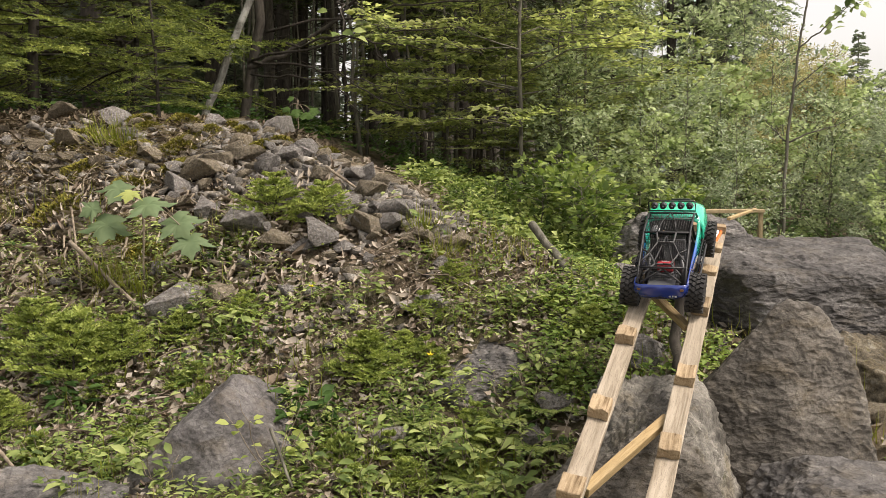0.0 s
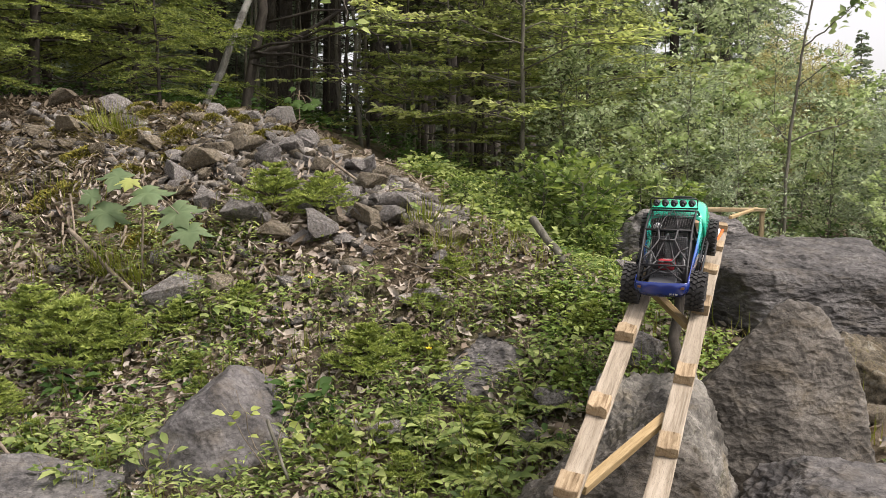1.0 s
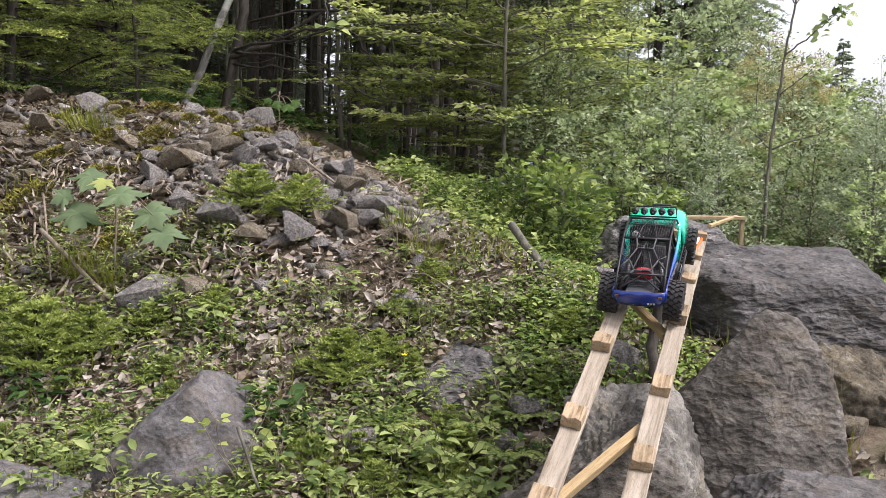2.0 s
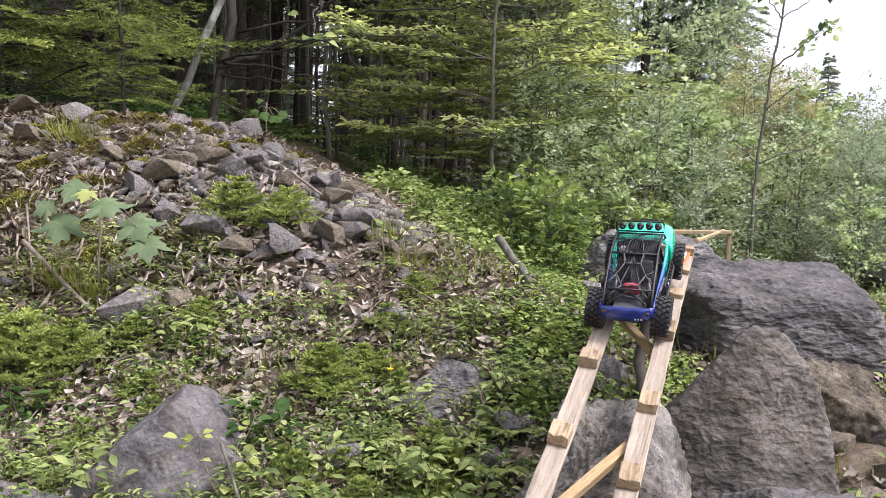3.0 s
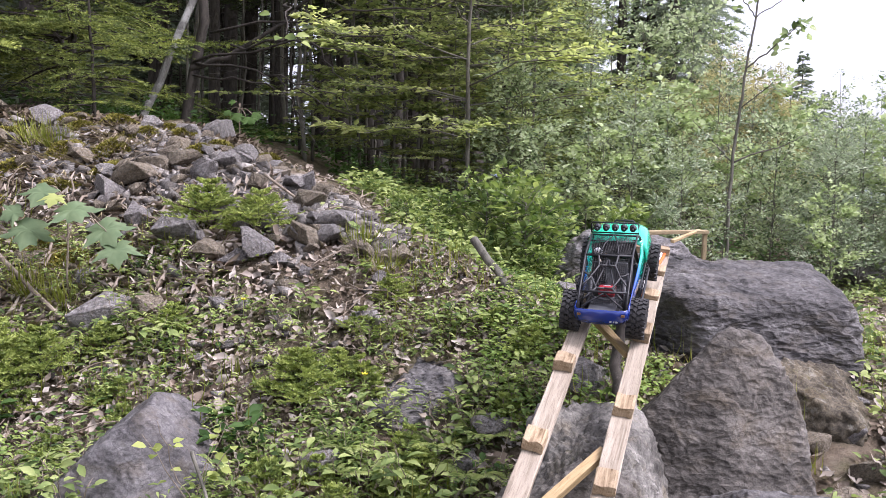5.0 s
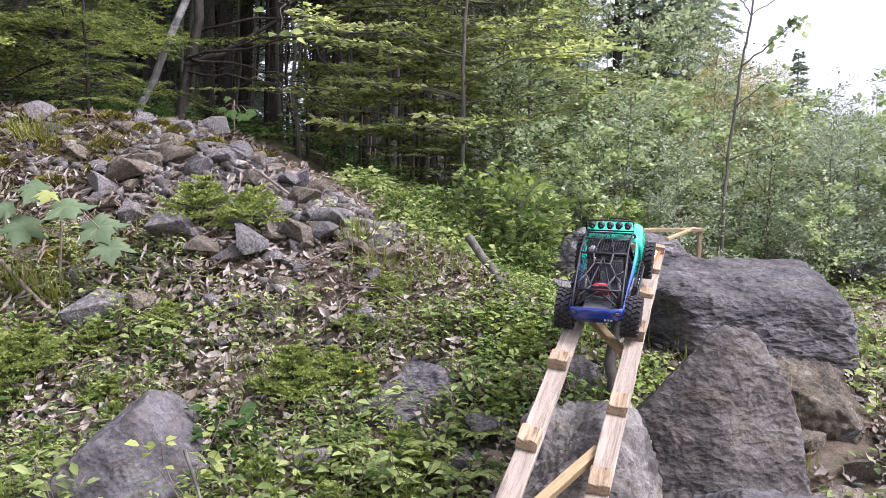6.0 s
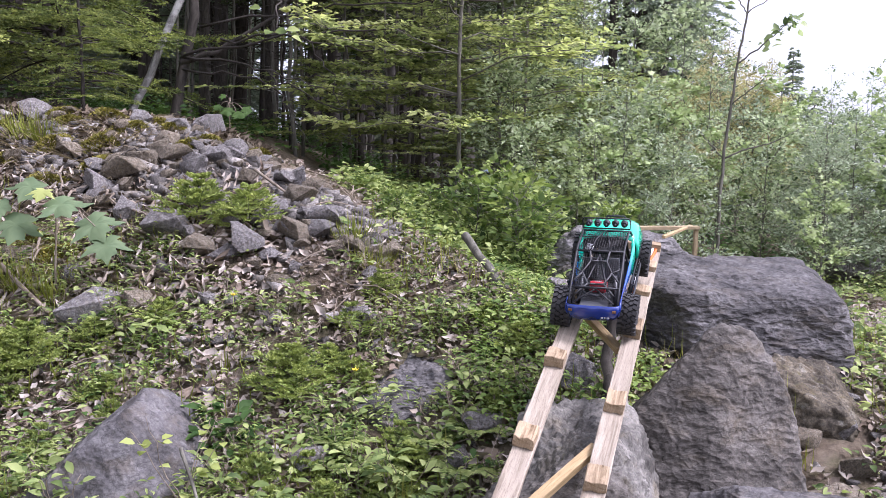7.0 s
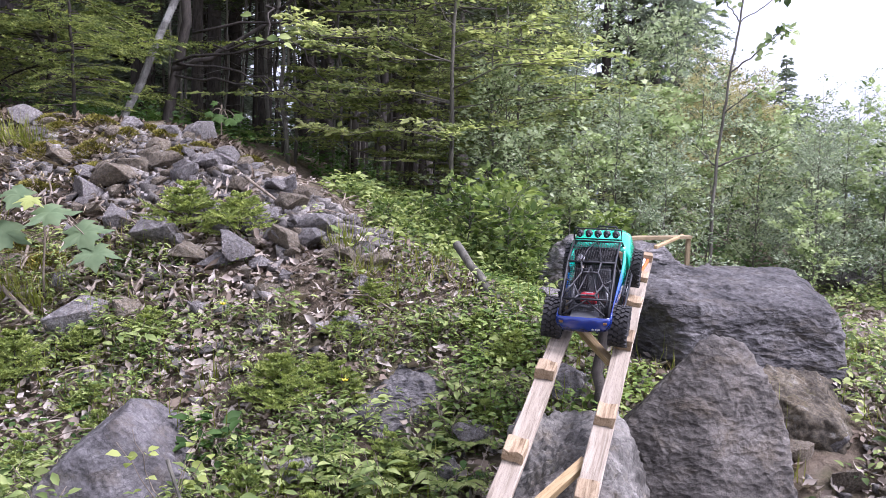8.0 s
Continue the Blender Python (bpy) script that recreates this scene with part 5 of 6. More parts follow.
def bough_spruce_mesh(seed, height, low, reach, whorls, per, droop=0.3, bare=0, fat=1.0):
    """Trunk and crown of a young spruce: open whorls of boughs, each a flat fan of branchlets and side twigs."""
    r = np.random.default_rng(seed)
    pieces = [(curve_path((0, 0, -0.3), (r.normal(0, 0.05), r.normal(0, 0.05), height), 0, 14, 0.012, seed), np.linspace(1, 0.12, 14) * height * 0.009 + 0.006, 8)]
    b0, b1, t0, t1 = [], [], [], []
    for t in range(whorls):
        f = np.clip((t + r.uniform(-0.25, 0.25)) / max(1, whorls - 1), 0, 1)
        z, R = low + (height - low) * f, reach * (1.0 - 0.86 * f)
        for k in range(per):
            a = 2 * np.pi * (k + r.uniform(-0.3, 0.3)) / per + t * 1.3
            ll = R * r.uniform(0.6, 1.15)
            s = np.linspace(0, 1, 7)
            path = np.stack([np.cos(a) * ll * s, np.sin(a) * ll * s, z + r.uniform(-0.15, 0.15) + ll * (r.uniform(0.02, 0.3) * s - droop * r.uniform(0.6, 1.9) * s ** 2 + 0.1 * s ** 4)], 1)
            pieces.append((path, np.linspace(0.009, 0.002, 7) * (0.5 + ll), 4))
            many = max(3, int(ll / 0.075))
            for j in range(many):
                q = 0.18 + 0.82 * (j + r.uniform(0, 0.8)) / many
                base = np.array([np.interp(q, s, path[:, c]) for c in range(3)])
                for sg in (-1, 1):
                    if r.random() < 0.12:
                        continue
                    b = a + sg * r.uniform(0.65, 1.0)
                    bl = ll * 0.4 * (1.08 - q) ** 0.75 * r.uniform(0.7, 1.15) + 0.05
                    tip = base + np.array([math.cos(b) * bl, math.sin(b) * bl, -bl * r.uniform(0.02, 0.3)])
                    b0.append(base)
                    b1.append(tip)
                    for i in range(int(bl / 0.085)):
                        w = 0.3 + 0.7 * r.random()
                        foot = base + (tip - base) * w
                        c = b + r.choice([-1, 1]) * r.uniform(0.5, 0.95)
                        tl = r.uniform(0.07, 0.14) * (1.2 - 0.6 * w)
                        t0.append(foot)
                        t1.append(foot + np.array([math.cos(c) * tl, math.sin(c) * tl, -tl * r.uniform(-0.1, 0.35)]))
            b0.append(path[-2])
            b1.append(path[-1])
    for k in range(bare):
        a, z, l = r.uniform(0, 2 * np.pi), r.uniform(0.1, low + 0.8), r.uniform(0.2, 0.8)
        pieces.append((curve_path((0, 0, z), (l * math.cos(a), l * math.sin(a), z + r.uniform(-0.3, 0.1)), 0.03, 5, 0.02, k), np.linspace(0.007, 0.002, 5), 4))
    v, f = join(needles(np.array(b0), np.array(b1), 22, 0.024 * fat, 0.009 * fat, r), needles(np.array(t0), np.array(t1), 13, 0.023 * fat, 0.009 * fat, r))
    return tubes("trunk", pieces), arrays("crown", v, f)


# young spruces whose boughs hang over the bank
edge = thing("spruce_tree", "young spruce with yellow-green tipped boughs behind the bank", "tree", "spruces at the wood's edge")
for word, me, mat in zip(("trunk", "crown"), bough_spruce_mesh(201, 4.6, 0.55, 1.35, 13, 6, 0.26, 30), (M_BARK, M_SPRUCE)):
    link(word, me, mat, edge)
plant(edge, ((-3.2, 7.3, 1.0), (-2.55, 7.75, 0.85), (-4.0, 7.2, 1.05), (-2.95, 8.7, 1.1), (-3.6, 6.75, 0.6), (-2.15, 7.1, 0.36), (-3.9, 9.2, 1.1), (-5.2, 8.4, 1.1)), 4)
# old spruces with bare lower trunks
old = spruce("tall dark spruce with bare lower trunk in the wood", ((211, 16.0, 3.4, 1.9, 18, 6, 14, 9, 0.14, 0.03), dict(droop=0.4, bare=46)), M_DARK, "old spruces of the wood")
spots = [(-1.35, 11.6, 0.6), (-0.62, 12.2, 0.7), (0.05, 13.0, 0.65), (-2.1, 12.4, 0.7), (-0.95, 12.9, 0.7), (0.7, 13.2, 0.9), (-3.1, 12.7, 1.0), (-4.4, 11.8, 1.0), (1.35, 14.4, 0.95), (0.4, 15.4, 1.0), (-1.75, 14.6, 1.1), (-5.6, 12.4, 1.0), (2.0, 16.4, 1.0),
         (-3.6, 15.0, 1.1), (-0.3, 17.9, 1.1), (-7.0, 14.9, 1.1), (-5.0, 17.4, 1.1), (-3.4, 18.9, 1.1), (1.3, 19.4, 1.1), (-8.5, 18.9, 1.2), (0.1, 22.4, 1.1), (-5.0, 22.4, 1.2), (2.6, 21.4, 1.0), (-6.5, 23.4, 1.2),
         (-1.95, 10.6, 0.5), (-0.25, 10.9, 0.45), (-1.62, 13.2, 0.6), (0.45, 11.4, 0.5), (-1.12, 16.2, 0.8), (-2.5, 16.5, 1.0), (-3.7, 5.4, 0.9), (-3.4, 4.2, 0.8), (-4.6, 6.6, 1.0)]
# the last three spots are unseen trees, added to shade the bank
plant(old, spots, 6)
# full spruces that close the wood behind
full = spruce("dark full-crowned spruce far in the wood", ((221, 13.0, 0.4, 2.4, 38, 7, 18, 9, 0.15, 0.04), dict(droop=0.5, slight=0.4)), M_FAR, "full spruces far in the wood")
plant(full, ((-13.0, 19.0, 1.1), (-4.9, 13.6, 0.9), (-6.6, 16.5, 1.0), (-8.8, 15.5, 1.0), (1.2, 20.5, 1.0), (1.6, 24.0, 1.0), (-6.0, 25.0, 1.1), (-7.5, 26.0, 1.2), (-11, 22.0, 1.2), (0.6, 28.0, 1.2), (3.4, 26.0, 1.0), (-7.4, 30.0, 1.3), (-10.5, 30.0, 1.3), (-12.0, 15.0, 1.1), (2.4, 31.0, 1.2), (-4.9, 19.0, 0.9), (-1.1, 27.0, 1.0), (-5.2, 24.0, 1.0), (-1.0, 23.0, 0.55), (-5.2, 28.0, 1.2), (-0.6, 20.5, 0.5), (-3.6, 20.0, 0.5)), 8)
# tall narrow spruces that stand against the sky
column = spruce("tall narrow haze-greyed spruce standing against the sky", ((231, 15.0, 0.8, 1.15, 46, 7, 26, 12, 0.075, 0.021), dict(droop=0.55, slight=0.35)), M_FAR, "narrow spruces against the sky")
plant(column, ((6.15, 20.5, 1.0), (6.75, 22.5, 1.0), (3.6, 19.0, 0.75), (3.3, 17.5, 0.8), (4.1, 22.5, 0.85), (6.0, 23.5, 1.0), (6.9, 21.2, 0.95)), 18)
pointed = thing("spruce_tree", "small pointed haze-greyed spruce standing against the sky", "tree", "narrow spruces against the sky")
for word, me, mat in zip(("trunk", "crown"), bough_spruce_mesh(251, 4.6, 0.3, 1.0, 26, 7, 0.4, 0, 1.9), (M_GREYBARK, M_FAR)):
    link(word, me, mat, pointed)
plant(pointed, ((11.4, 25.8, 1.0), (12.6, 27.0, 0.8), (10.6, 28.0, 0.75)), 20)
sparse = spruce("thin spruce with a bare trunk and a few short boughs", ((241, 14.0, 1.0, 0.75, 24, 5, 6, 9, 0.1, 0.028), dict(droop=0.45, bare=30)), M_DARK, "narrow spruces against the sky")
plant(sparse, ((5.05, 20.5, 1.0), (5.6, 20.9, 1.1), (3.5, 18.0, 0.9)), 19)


def leaf_tree_mesh(seed, height, low, reach, limbs, leaves, size, flat=1.0, stem=0.035, lean=(0.0, 0.0), rise=0.25, slim=0.6, forks=3, face=0.2):
    """Trunk and leaves of a small broad-leaved tree with sprays of leaves along its limbs."""
    r = np.random.default_rng(seed)
    trunk = curve_path((0, 0, -0.2), (lean[0], lean[1], height), 0, 14, stem * 0.5, seed)
    pieces = [(trunk, np.linspace(1, 0.2, 14) * stem, 8)]
    pos, ax = [], []
    for k in range(limbs):
        f = r.uniform(0, 1)
        z = low + (height - low) * f
        base = np.array([np.interp(z, trunk[:, 2], trunk[:, c]) for c in range(3)])
        a = k * 2.4 + r.uniform(-0.5, 0.5)
        ll = reach * (1.08 - 0.7 * f) * r.uniform(0.55, 1.15)
        tip = base + np.array([math.cos(a) * ll, math.sin(a) * ll, ll * rise * r.uniform(0.2, 1.5)])
        path = curve_path(base, tip, -0.05 * ll, 7, 0.02 * ll, seed + k)
        pieces.append((path, np.linspace(0.42, 0.1, 7) * stem * (0.4 + 0.6 * ll / reach), 5))
        ends = [(path, ll)]
        for j in range(forks):
            q = path[r.integers(2, 6)]
            b = a + r.choice([-1, 1]) * r.uniform(0.4, 1.0)
            l2 = ll * r.uniform(0.3, 0.55)
            p2 = curve_path(q, q + np.array([math.cos(b) * l2, math.sin(b) * l2, l2 * rise * r.uniform(-0.3, 1)]), 0, 5, 0.02 * l2, seed + 7 * j)
            pieces.append((p2, np.linspace(0.2, 0.08, 5) * stem, 4))
            ends.append((p2, l2))
        for p, l in ends:
            m = max(3, int(leaves * l / reach))
            s = r.uniform(0.25, 1.0, m) * (len(p) - 1)
            i = np.minimum(s.astype(int), len(p) - 2)
            q = p[i] + (p[i + 1] - p[i]) * (s - i)[:, None]
            d = r.normal(0, 1, (m, 3)) * np.array([1, 1, 0.35 / flat])
            pos.append(q + unit(d) * r.uniform(0, 0.09, (m, 1)) * np.array([1, 1, 0.5 / flat]))
            ax.append(unit(d + unit(p[-1] - p[0]) * 0.8))
    pos, ax = np.concatenate(pos), np.concatenate(ax)
    L = size * r.uniform(0.6, 1.2, len(pos))
    up = np.array([0, -face, 1.0]) + r.normal(0, 0.45 / flat, pos.shape)
    v, f = leaf_cloud(pos, ax, up, L, L * slim, LEAF4)
    return tubes("trunk", pieces), arrays("crown", v, f)


def leaf_tree(name, label, category, spec, mat, group="", wood=None):
    top = thing(name, label, category, group)
    trunk, crown = leaf_tree_mesh(*spec[0], **spec[1])
    link("trunk", trunk, wood or M_GREYBARK, top)
    link("crown", crown, mat, top)
    return top


beech = leaf_tree("beech_tree", "young beech with flat layers of yellow-green leaves", "tree", ((301, 4.6, 0.5, 1.6, 46, 105, 0.066), dict(flat=2.2, face=0.6, stem=0.019, rise=0.1, forks=4)), M_BEECH, "young beeches")
plant(beech, ((0.58, 7.05, 1.0), (0.25, 8.9, 1.0), (1.3, 9.2, 0.9), (0.75, 9.8, 1.1), (0.05, 8.3, 0.75), (0.5, 7.5, 0.42), (0.95, 7.6, 0.6), (1.25, 8.2, 0.8)), 12)
# beeches whose leaves hang high, their stems bare below
high = leaf_tree("beech_tree", "slim beech with a bare stem and high leaves", "tree", ((303, 4.8, 1.8, 1.4, 34, 70, 0.058), dict(flat=1.2, face=0.5, stem=0.02, rise=0.3, forks=4)), M_BEECH, "young beeches")
plant(high, ((-0.25, 8.7, 0.82), (-0.9, 9.6, 0.95), (-1.9, 9.6, 1.0), (0.15, 9.6, 0.95), (-0.45, 10.6, 1.0)), 13)
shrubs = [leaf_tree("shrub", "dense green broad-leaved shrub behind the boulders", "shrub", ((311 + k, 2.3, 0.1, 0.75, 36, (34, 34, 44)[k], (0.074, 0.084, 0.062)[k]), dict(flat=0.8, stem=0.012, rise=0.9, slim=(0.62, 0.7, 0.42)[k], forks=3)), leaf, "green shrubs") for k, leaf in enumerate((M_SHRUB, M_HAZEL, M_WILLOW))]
r = np.random.default_rng(14)
spots = [[], [], []]
for k in range(40):
    x, y = r.uniform(0.9, 5.6), r.uniform(6.0, 9.5)
    if abs(x - 2.3) < 0.5 and y < 6.6:
        y += 0.8
    if x < 1.5 and y < 6.6:
        y += 0.6
    spots[k % 3].append((x, y, r.uniform(0.42, 0.6) + 0.05 * (y - 6)))
for k in range(24):
    spots[k % 3].append((r.uniform(1.2, 8.5), r.uniform(9.6, 13.0), r.uniform(0.6, 0.8)))
spots[0] += [(1.0, 5.9, 0.45), (3.6, 11.2, 1.15), (3.2, 11.6, 1.1)]
spots[1] += [(1.35, 5.9, 0.45), (2.6, 5.4, 0.35)]
spots[2] += [(1.9, 6.0, 0.5), (2.9, 6.0, 0.5), (3.6, 6.2, 0.6), (4.2, 6.5, 0.7)]
for k in range(3):
    plant(shrubs[k], spots[k], 30 + k)
bush = leaf_tree("bush", "low bright green leafy bush beside the log", "shrub", ((321, 0.5, 0.04, 0.3, 30, 20, 0.056), dict(flat=0.9, stem=0.007, rise=0.7, slim=0.6, forks=2)), M_BUSH, "bright green bushes")
plant(bush, ((0.72, 4.85, 1.0), (0.85, 5.2, 1.0), (0.55, 5.15, 0.9), (0.8, 4.65, 0.55), (0.78, 5.5, 1.1), (0.3, 5.3, 0.6), (1.35, 5.4, 1.0), (0.12, 5.0, 0.5)), 9)
sapling = thing("sapling", "slender grey sapling with forked limbs and a thin leafy top", "tree")
SAP = [(2.27, 6.2, 0.05), (2.275, 6.2, 0.6), (2.296, 6.25, 1.09), (2.34, 6.25, 1.45), (2.37, 6.26, 1.72), (2.42, 6.26, 2.05), (2.45, 6.27, 2.4), (2.5, 6.27, 2.75)]


def bent(points, wob, seed):
    """A smooth slightly wavering line through points."""
    p = np.array(points, float)
    q = np.linspace(0, len(p) - 1, 5 * len(p))
    line = np.stack([np.interp(q, np.arange(len(p)), p[:, c]) for c in range(3)], 1)
    line[1:-1] = (line[:-2] + 2 * line[1:-1] + line[2:]) / 4
    return line + np.random.default_rng(seed).normal(0, wob, line.shape)


link("trunk", tubes("trunk", [(bent(SAP, 0.003, 1), np.linspace(0.013, 0.004, 40), 8)]), M_GREYBARK, sapling)
crown = []
for k, (line, rad, n) in enumerate((([SAP[2], (2.13, 6.2, 1.24), (2.0, 6.2, 1.36)], 0.008, 9), ([SAP[2], (2.48, 6.2, 1.16), (2.66, 6.2, 1.22), (2.82, 6.2, 1.32)], 0.009, 9), ([SAP[4], (2.52, 6.2, 1.84), (2.66, 6.2, 1.98), (2.76, 6.2, 2.0)], 0.008, 34),
                                    ([SAP[3], (2.5, 6.15, 1.6), (2.6, 6.1, 1.68)], 0.006, 16), ([SAP[5], (2.3, 6.2, 2.16), (2.2, 6.2, 2.2)], 0.006, 16), ([SAP[5], (2.62, 6.2, 2.2), (2.7, 6.2, 2.3)], 0.005, 18), ([SAP[6], (2.7, 6.3, 2.55), (2.85, 6.3, 2.6), (3.0, 6.3, 2.7)], 0.005, 16), ([SAP[6], (2.4, 6.3, 2.6), (2.34, 6.3, 2.7)], 0.005, 14))):
    line = bent(line, 0.004, 20 + k)
    link("limb", tubes("limb", [(line, np.linspace(rad * 0.75, 0.0015, len(line)), 6)]), M_GREYBARK, sapling)
    rr = np.random.default_rng(40 + k)
    crown.append(line[rr.integers(len(line) // 3, len(line), n)] + rr.normal(0, 0.035, (n, 3)))
crown = np.concatenate(crown)
rr = np.random.default_rng(60)
L = rr.uniform(0.04, 0.075, len(crown))
v, f = leaf_cloud(crown, rr.normal(0, 1, crown.shape) * np.array([1, 1, 0.5]), np.array([0, -0.5, 1]) + rr.normal(0, 0.5, crown.shape), L, L * 0.72, LEAF6)
link("crown", arrays("crown", v, f), M_HAZEL, sapling)
alder = leaf_tree("sapling", "thin-stemmed green sapling standing in the shrubs", "tree", ((341, 2.9, 0.7, 0.55, 34, 40, 0.042), dict(flat=0.8, stem=0.009, rise=0.8, slim=0.65, forks=1)), M_SHRUB, "green saplings")
plant(alder, ((3.45, 6.9, 0.55), (3.9, 7.4, 0.57), (4.4, 8.0, 0.5), (3.1, 8.4, 0.7), (1.6, 7.6, 0.8), (4.9, 8.2, 0.52), (2.7, 7.7, 0.7), (1.9, 8.3, 1.0), (5.6, 9.5, 0.55), (1.2, 8.0, 0.9), (2.4, 9.0, 1.0), (3.75, 11.0, 0.95), (3.4, 11.2, 0.9)), 3)
olive = leaf_tree("larch_bush", "olive-yellow feathery bush behind the shrubs", "tree", ((351, 3.0, 0.6, 0.95, 60, 130, 0.06), dict(flat=0.8, stem=0.02, rise=0.6, slim=0.35, forks=4)), M_OLIVE)
plant(olive, ((3.75, 10.3, 0.7), (3.35, 9.6, 0.56), (3.95, 9.8, 0.6), (4.3, 10.3, 0.6), (3.1, 10.0, 0.58)), 2)


def bare_trunk(name, label, pieces, mat):
    top = thing(name, label, "tree")
    for k, piece in enumerate(pieces):
        word = "limb" if k else "trunk"
        link(word, tubes(word, [piece]), mat, top)
    return top


bare_trunk("leaning_tree", "pale lichened leaning trunk in front of the wood", [(curve_path((-2.05, 7.5, 1.0), (-1.0, 7.7, 3.75), 0.0, 14, 0.004, 3), np.linspace(0.031, 0.026, 14), 12)], M_PALEBARK)
bare_trunk("leaning_tree", "dark forked trunk with long bare limbs", [
    (curve_path((-1.75, 8.0, 0.9), (-1.35, 8.1, 4.2), 0.0, 14, 0.02, 4), np.linspace(0.048, 0.032, 14), 10),
    (curve_path((-1.66, 8.0, 1.8), (-0.8, 8.0, 2.32), 0.07, 10, 0.012, 5), np.linspace(0.0248, 0.01364, 10), 8),
    (curve_path((-0.8, 8.0, 2.32), (-0.3, 7.8, 2.75), 0.03, 8, 0.012, 15), np.linspace(0.01364, 0.0062, 8), 8),
    (curve_path((-1.65, 8.0, 1.85), (0.2, 7.2, 2.0), -0.06, 12, 0.02, 6), np.linspace(0.01178, 0.00434, 12), 6),
    (curve_path((-1.62, 8.0, 1.85), (-0.4, 7.2, 1.55), -0.05, 12, 0.015, 7), np.linspace(0.01178, 0.00372, 12), 6),
    (curve_path((-1.65, 8.0, 1.75), (-0.2, 7.2, 1.4), -0.04, 12, 0.02, 9), np.linspace(0.01054, 0.00372, 12), 6),
    (curve_path((-1.3, 7.8, 1.98), (0.3, 7.0, 1.78), -0.06, 12, 0.03, 19), np.linspace(0.00992, 0.0031, 12), 6),
    (curve_path((-0.9, 7.6, 1.72), (-0.5, 7.2, 1.1), 0.02, 10, 0.02, 21), np.linspace(0.00744, 0.00248, 10), 6),
    (curve_path((-0.55, 7.5, 1.95), (-0.2, 7.2, 1.3), 0.02, 10, 0.02, 22), np.linspace(0.00744, 0.00248, 10), 6),
    (curve_path((-1.5, 8.0, 2.1), (0.9, 7.2, 2.25), -0.05, 12, 0.03, 8), np.linspace(0.01116, 0.00434, 12), 6)], M_BARK)
hanging = thing("leafy_branch", "thin branch with a few large pale green leaves", "branch")
link("twig", tubes("twig", [(curve_path((-0.85, 7.7, 2.3), (-0.54, 5.1, 1.64), -0.05, 8, 0.01, 3), np.linspace(0.01, 0.003, 8), 5)]), M_BARK, hanging)
q = np.array([(-0.62, 5.06, 1.73), (-0.54, 5.05, 1.62), (-0.48, 5.02, 1.62), (-0.46, 5.1, 1.6), (-0.58, 5.2, 1.64)])
v, f = leaf_cloud(q, np.array([(-0.5, 0.2, 0.1), (0.6, -0.3, -0.1), (0.9, 0.1, 0.1), (0.7, 0.5, -0.2), (-0.2, -0.6, -0.2)]), np.array([0, -0.75, 0.6]) + rng.normal(0, 0.1, (5, 3)), np.full(5, 0.072), np.full(5, 0.052), LEAF6)
link("leaves", arrays("leaves", v, f), M_HERB, hanging)

# thin bare stems between the trees
r = np.random.default_rng(77)
for k in range(34):
    y = r.uniform(8.2, 15.0)
    x = y * r.uniform(-0.24, 0.06)
    h, lean = r.uniform(2.6, 4.2), r.normal(0, 0.16, 2)
    top = thing("thin_tree", "thin bare grey stem standing in the dark wood" if k % 3 else "thin dark bare stem standing in the wood", "tree", "thin stems of the wood")
    top.matrix_world = pose(x, y, top_of(x, y) - 0.1)
    line = curve_path((0, 0, 0), (lean[0], lean[1], h), 0, 10, 0.015, 300 + k)
    wood = M_GREYBARK if k % 3 else M_BARK
    link("trunk", tubes("trunk", [(line, np.linspace(1, 0.5, 10) * r.uniform(0.009, 0.026), 7)]), wood, top)
    for j in range(8):
        q, a, l = line[r.integers(2, 9)], r.uniform(0, 2 * np.pi), r.uniform(0.2, 0.7)
        twig = curve_path(q, q + np.array([math.cos(a) * l, math.sin(a) * l, r.uniform(-0.15, 0.3)]), 0.02, 5, 0.012, j)
        link("twig", tubes("twig", [(twig, np.linspace(0.005, 0.0015, 5), 4)]), wood, top)

# far hills beyond the valley, with the haze put into their colour
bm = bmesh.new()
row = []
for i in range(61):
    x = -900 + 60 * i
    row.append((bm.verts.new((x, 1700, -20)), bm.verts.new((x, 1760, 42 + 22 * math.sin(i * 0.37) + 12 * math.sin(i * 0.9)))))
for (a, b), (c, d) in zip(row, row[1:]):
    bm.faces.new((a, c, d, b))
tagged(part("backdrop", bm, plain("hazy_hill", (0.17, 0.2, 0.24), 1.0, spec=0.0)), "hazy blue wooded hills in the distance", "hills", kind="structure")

# ---- props and ties of the ramp ----
pole = link("support_post", tubes("support_post", [(curve_path((0.86, 3.36, 0.0), P(1.33, 0.085, -0.03), 0, 12, 0.006, 17), np.linspace(0.022, 0.019, 12), 12)]), M_BARK)
tagged(pole, "dark bark-covered pole propping up the ramp", "post")

frame_thing = thing("pole_frame", "weathered wooden pole frame anchoring the ramp top", "frame")
batten("post", (1.573, 4.6, 0.5), (1.573, 4.6, 0.675), 0.02, 0.02, M_OLDWOOD, frame_thing)
batten("rail", (0.957, 3.62, 0.7), (1.585, 4.6, 0.676), 0.02, 0.016, M_OLDWOOD, frame_thing)
batten("rail", (1.1, 3.58, 0.672), (1.53, 4.56, 0.684), 0.014, 0.012, M_BRACE, frame_thing)

M_ORANGE = plain("orange_webbing", (0.62, 0.14, 0.03), 0.8)
M_WHITE = plain("white_webbing", (0.72, 0.72, 0.7), 0.8)
M_BLACK = plain("black_plastic", (0.014, 0.014, 0.015), 0.5)
M_RUBBER = plain("black_rubber", (0.022, 0.021, 0.02), 0.85, wear=0.5, scale=90)


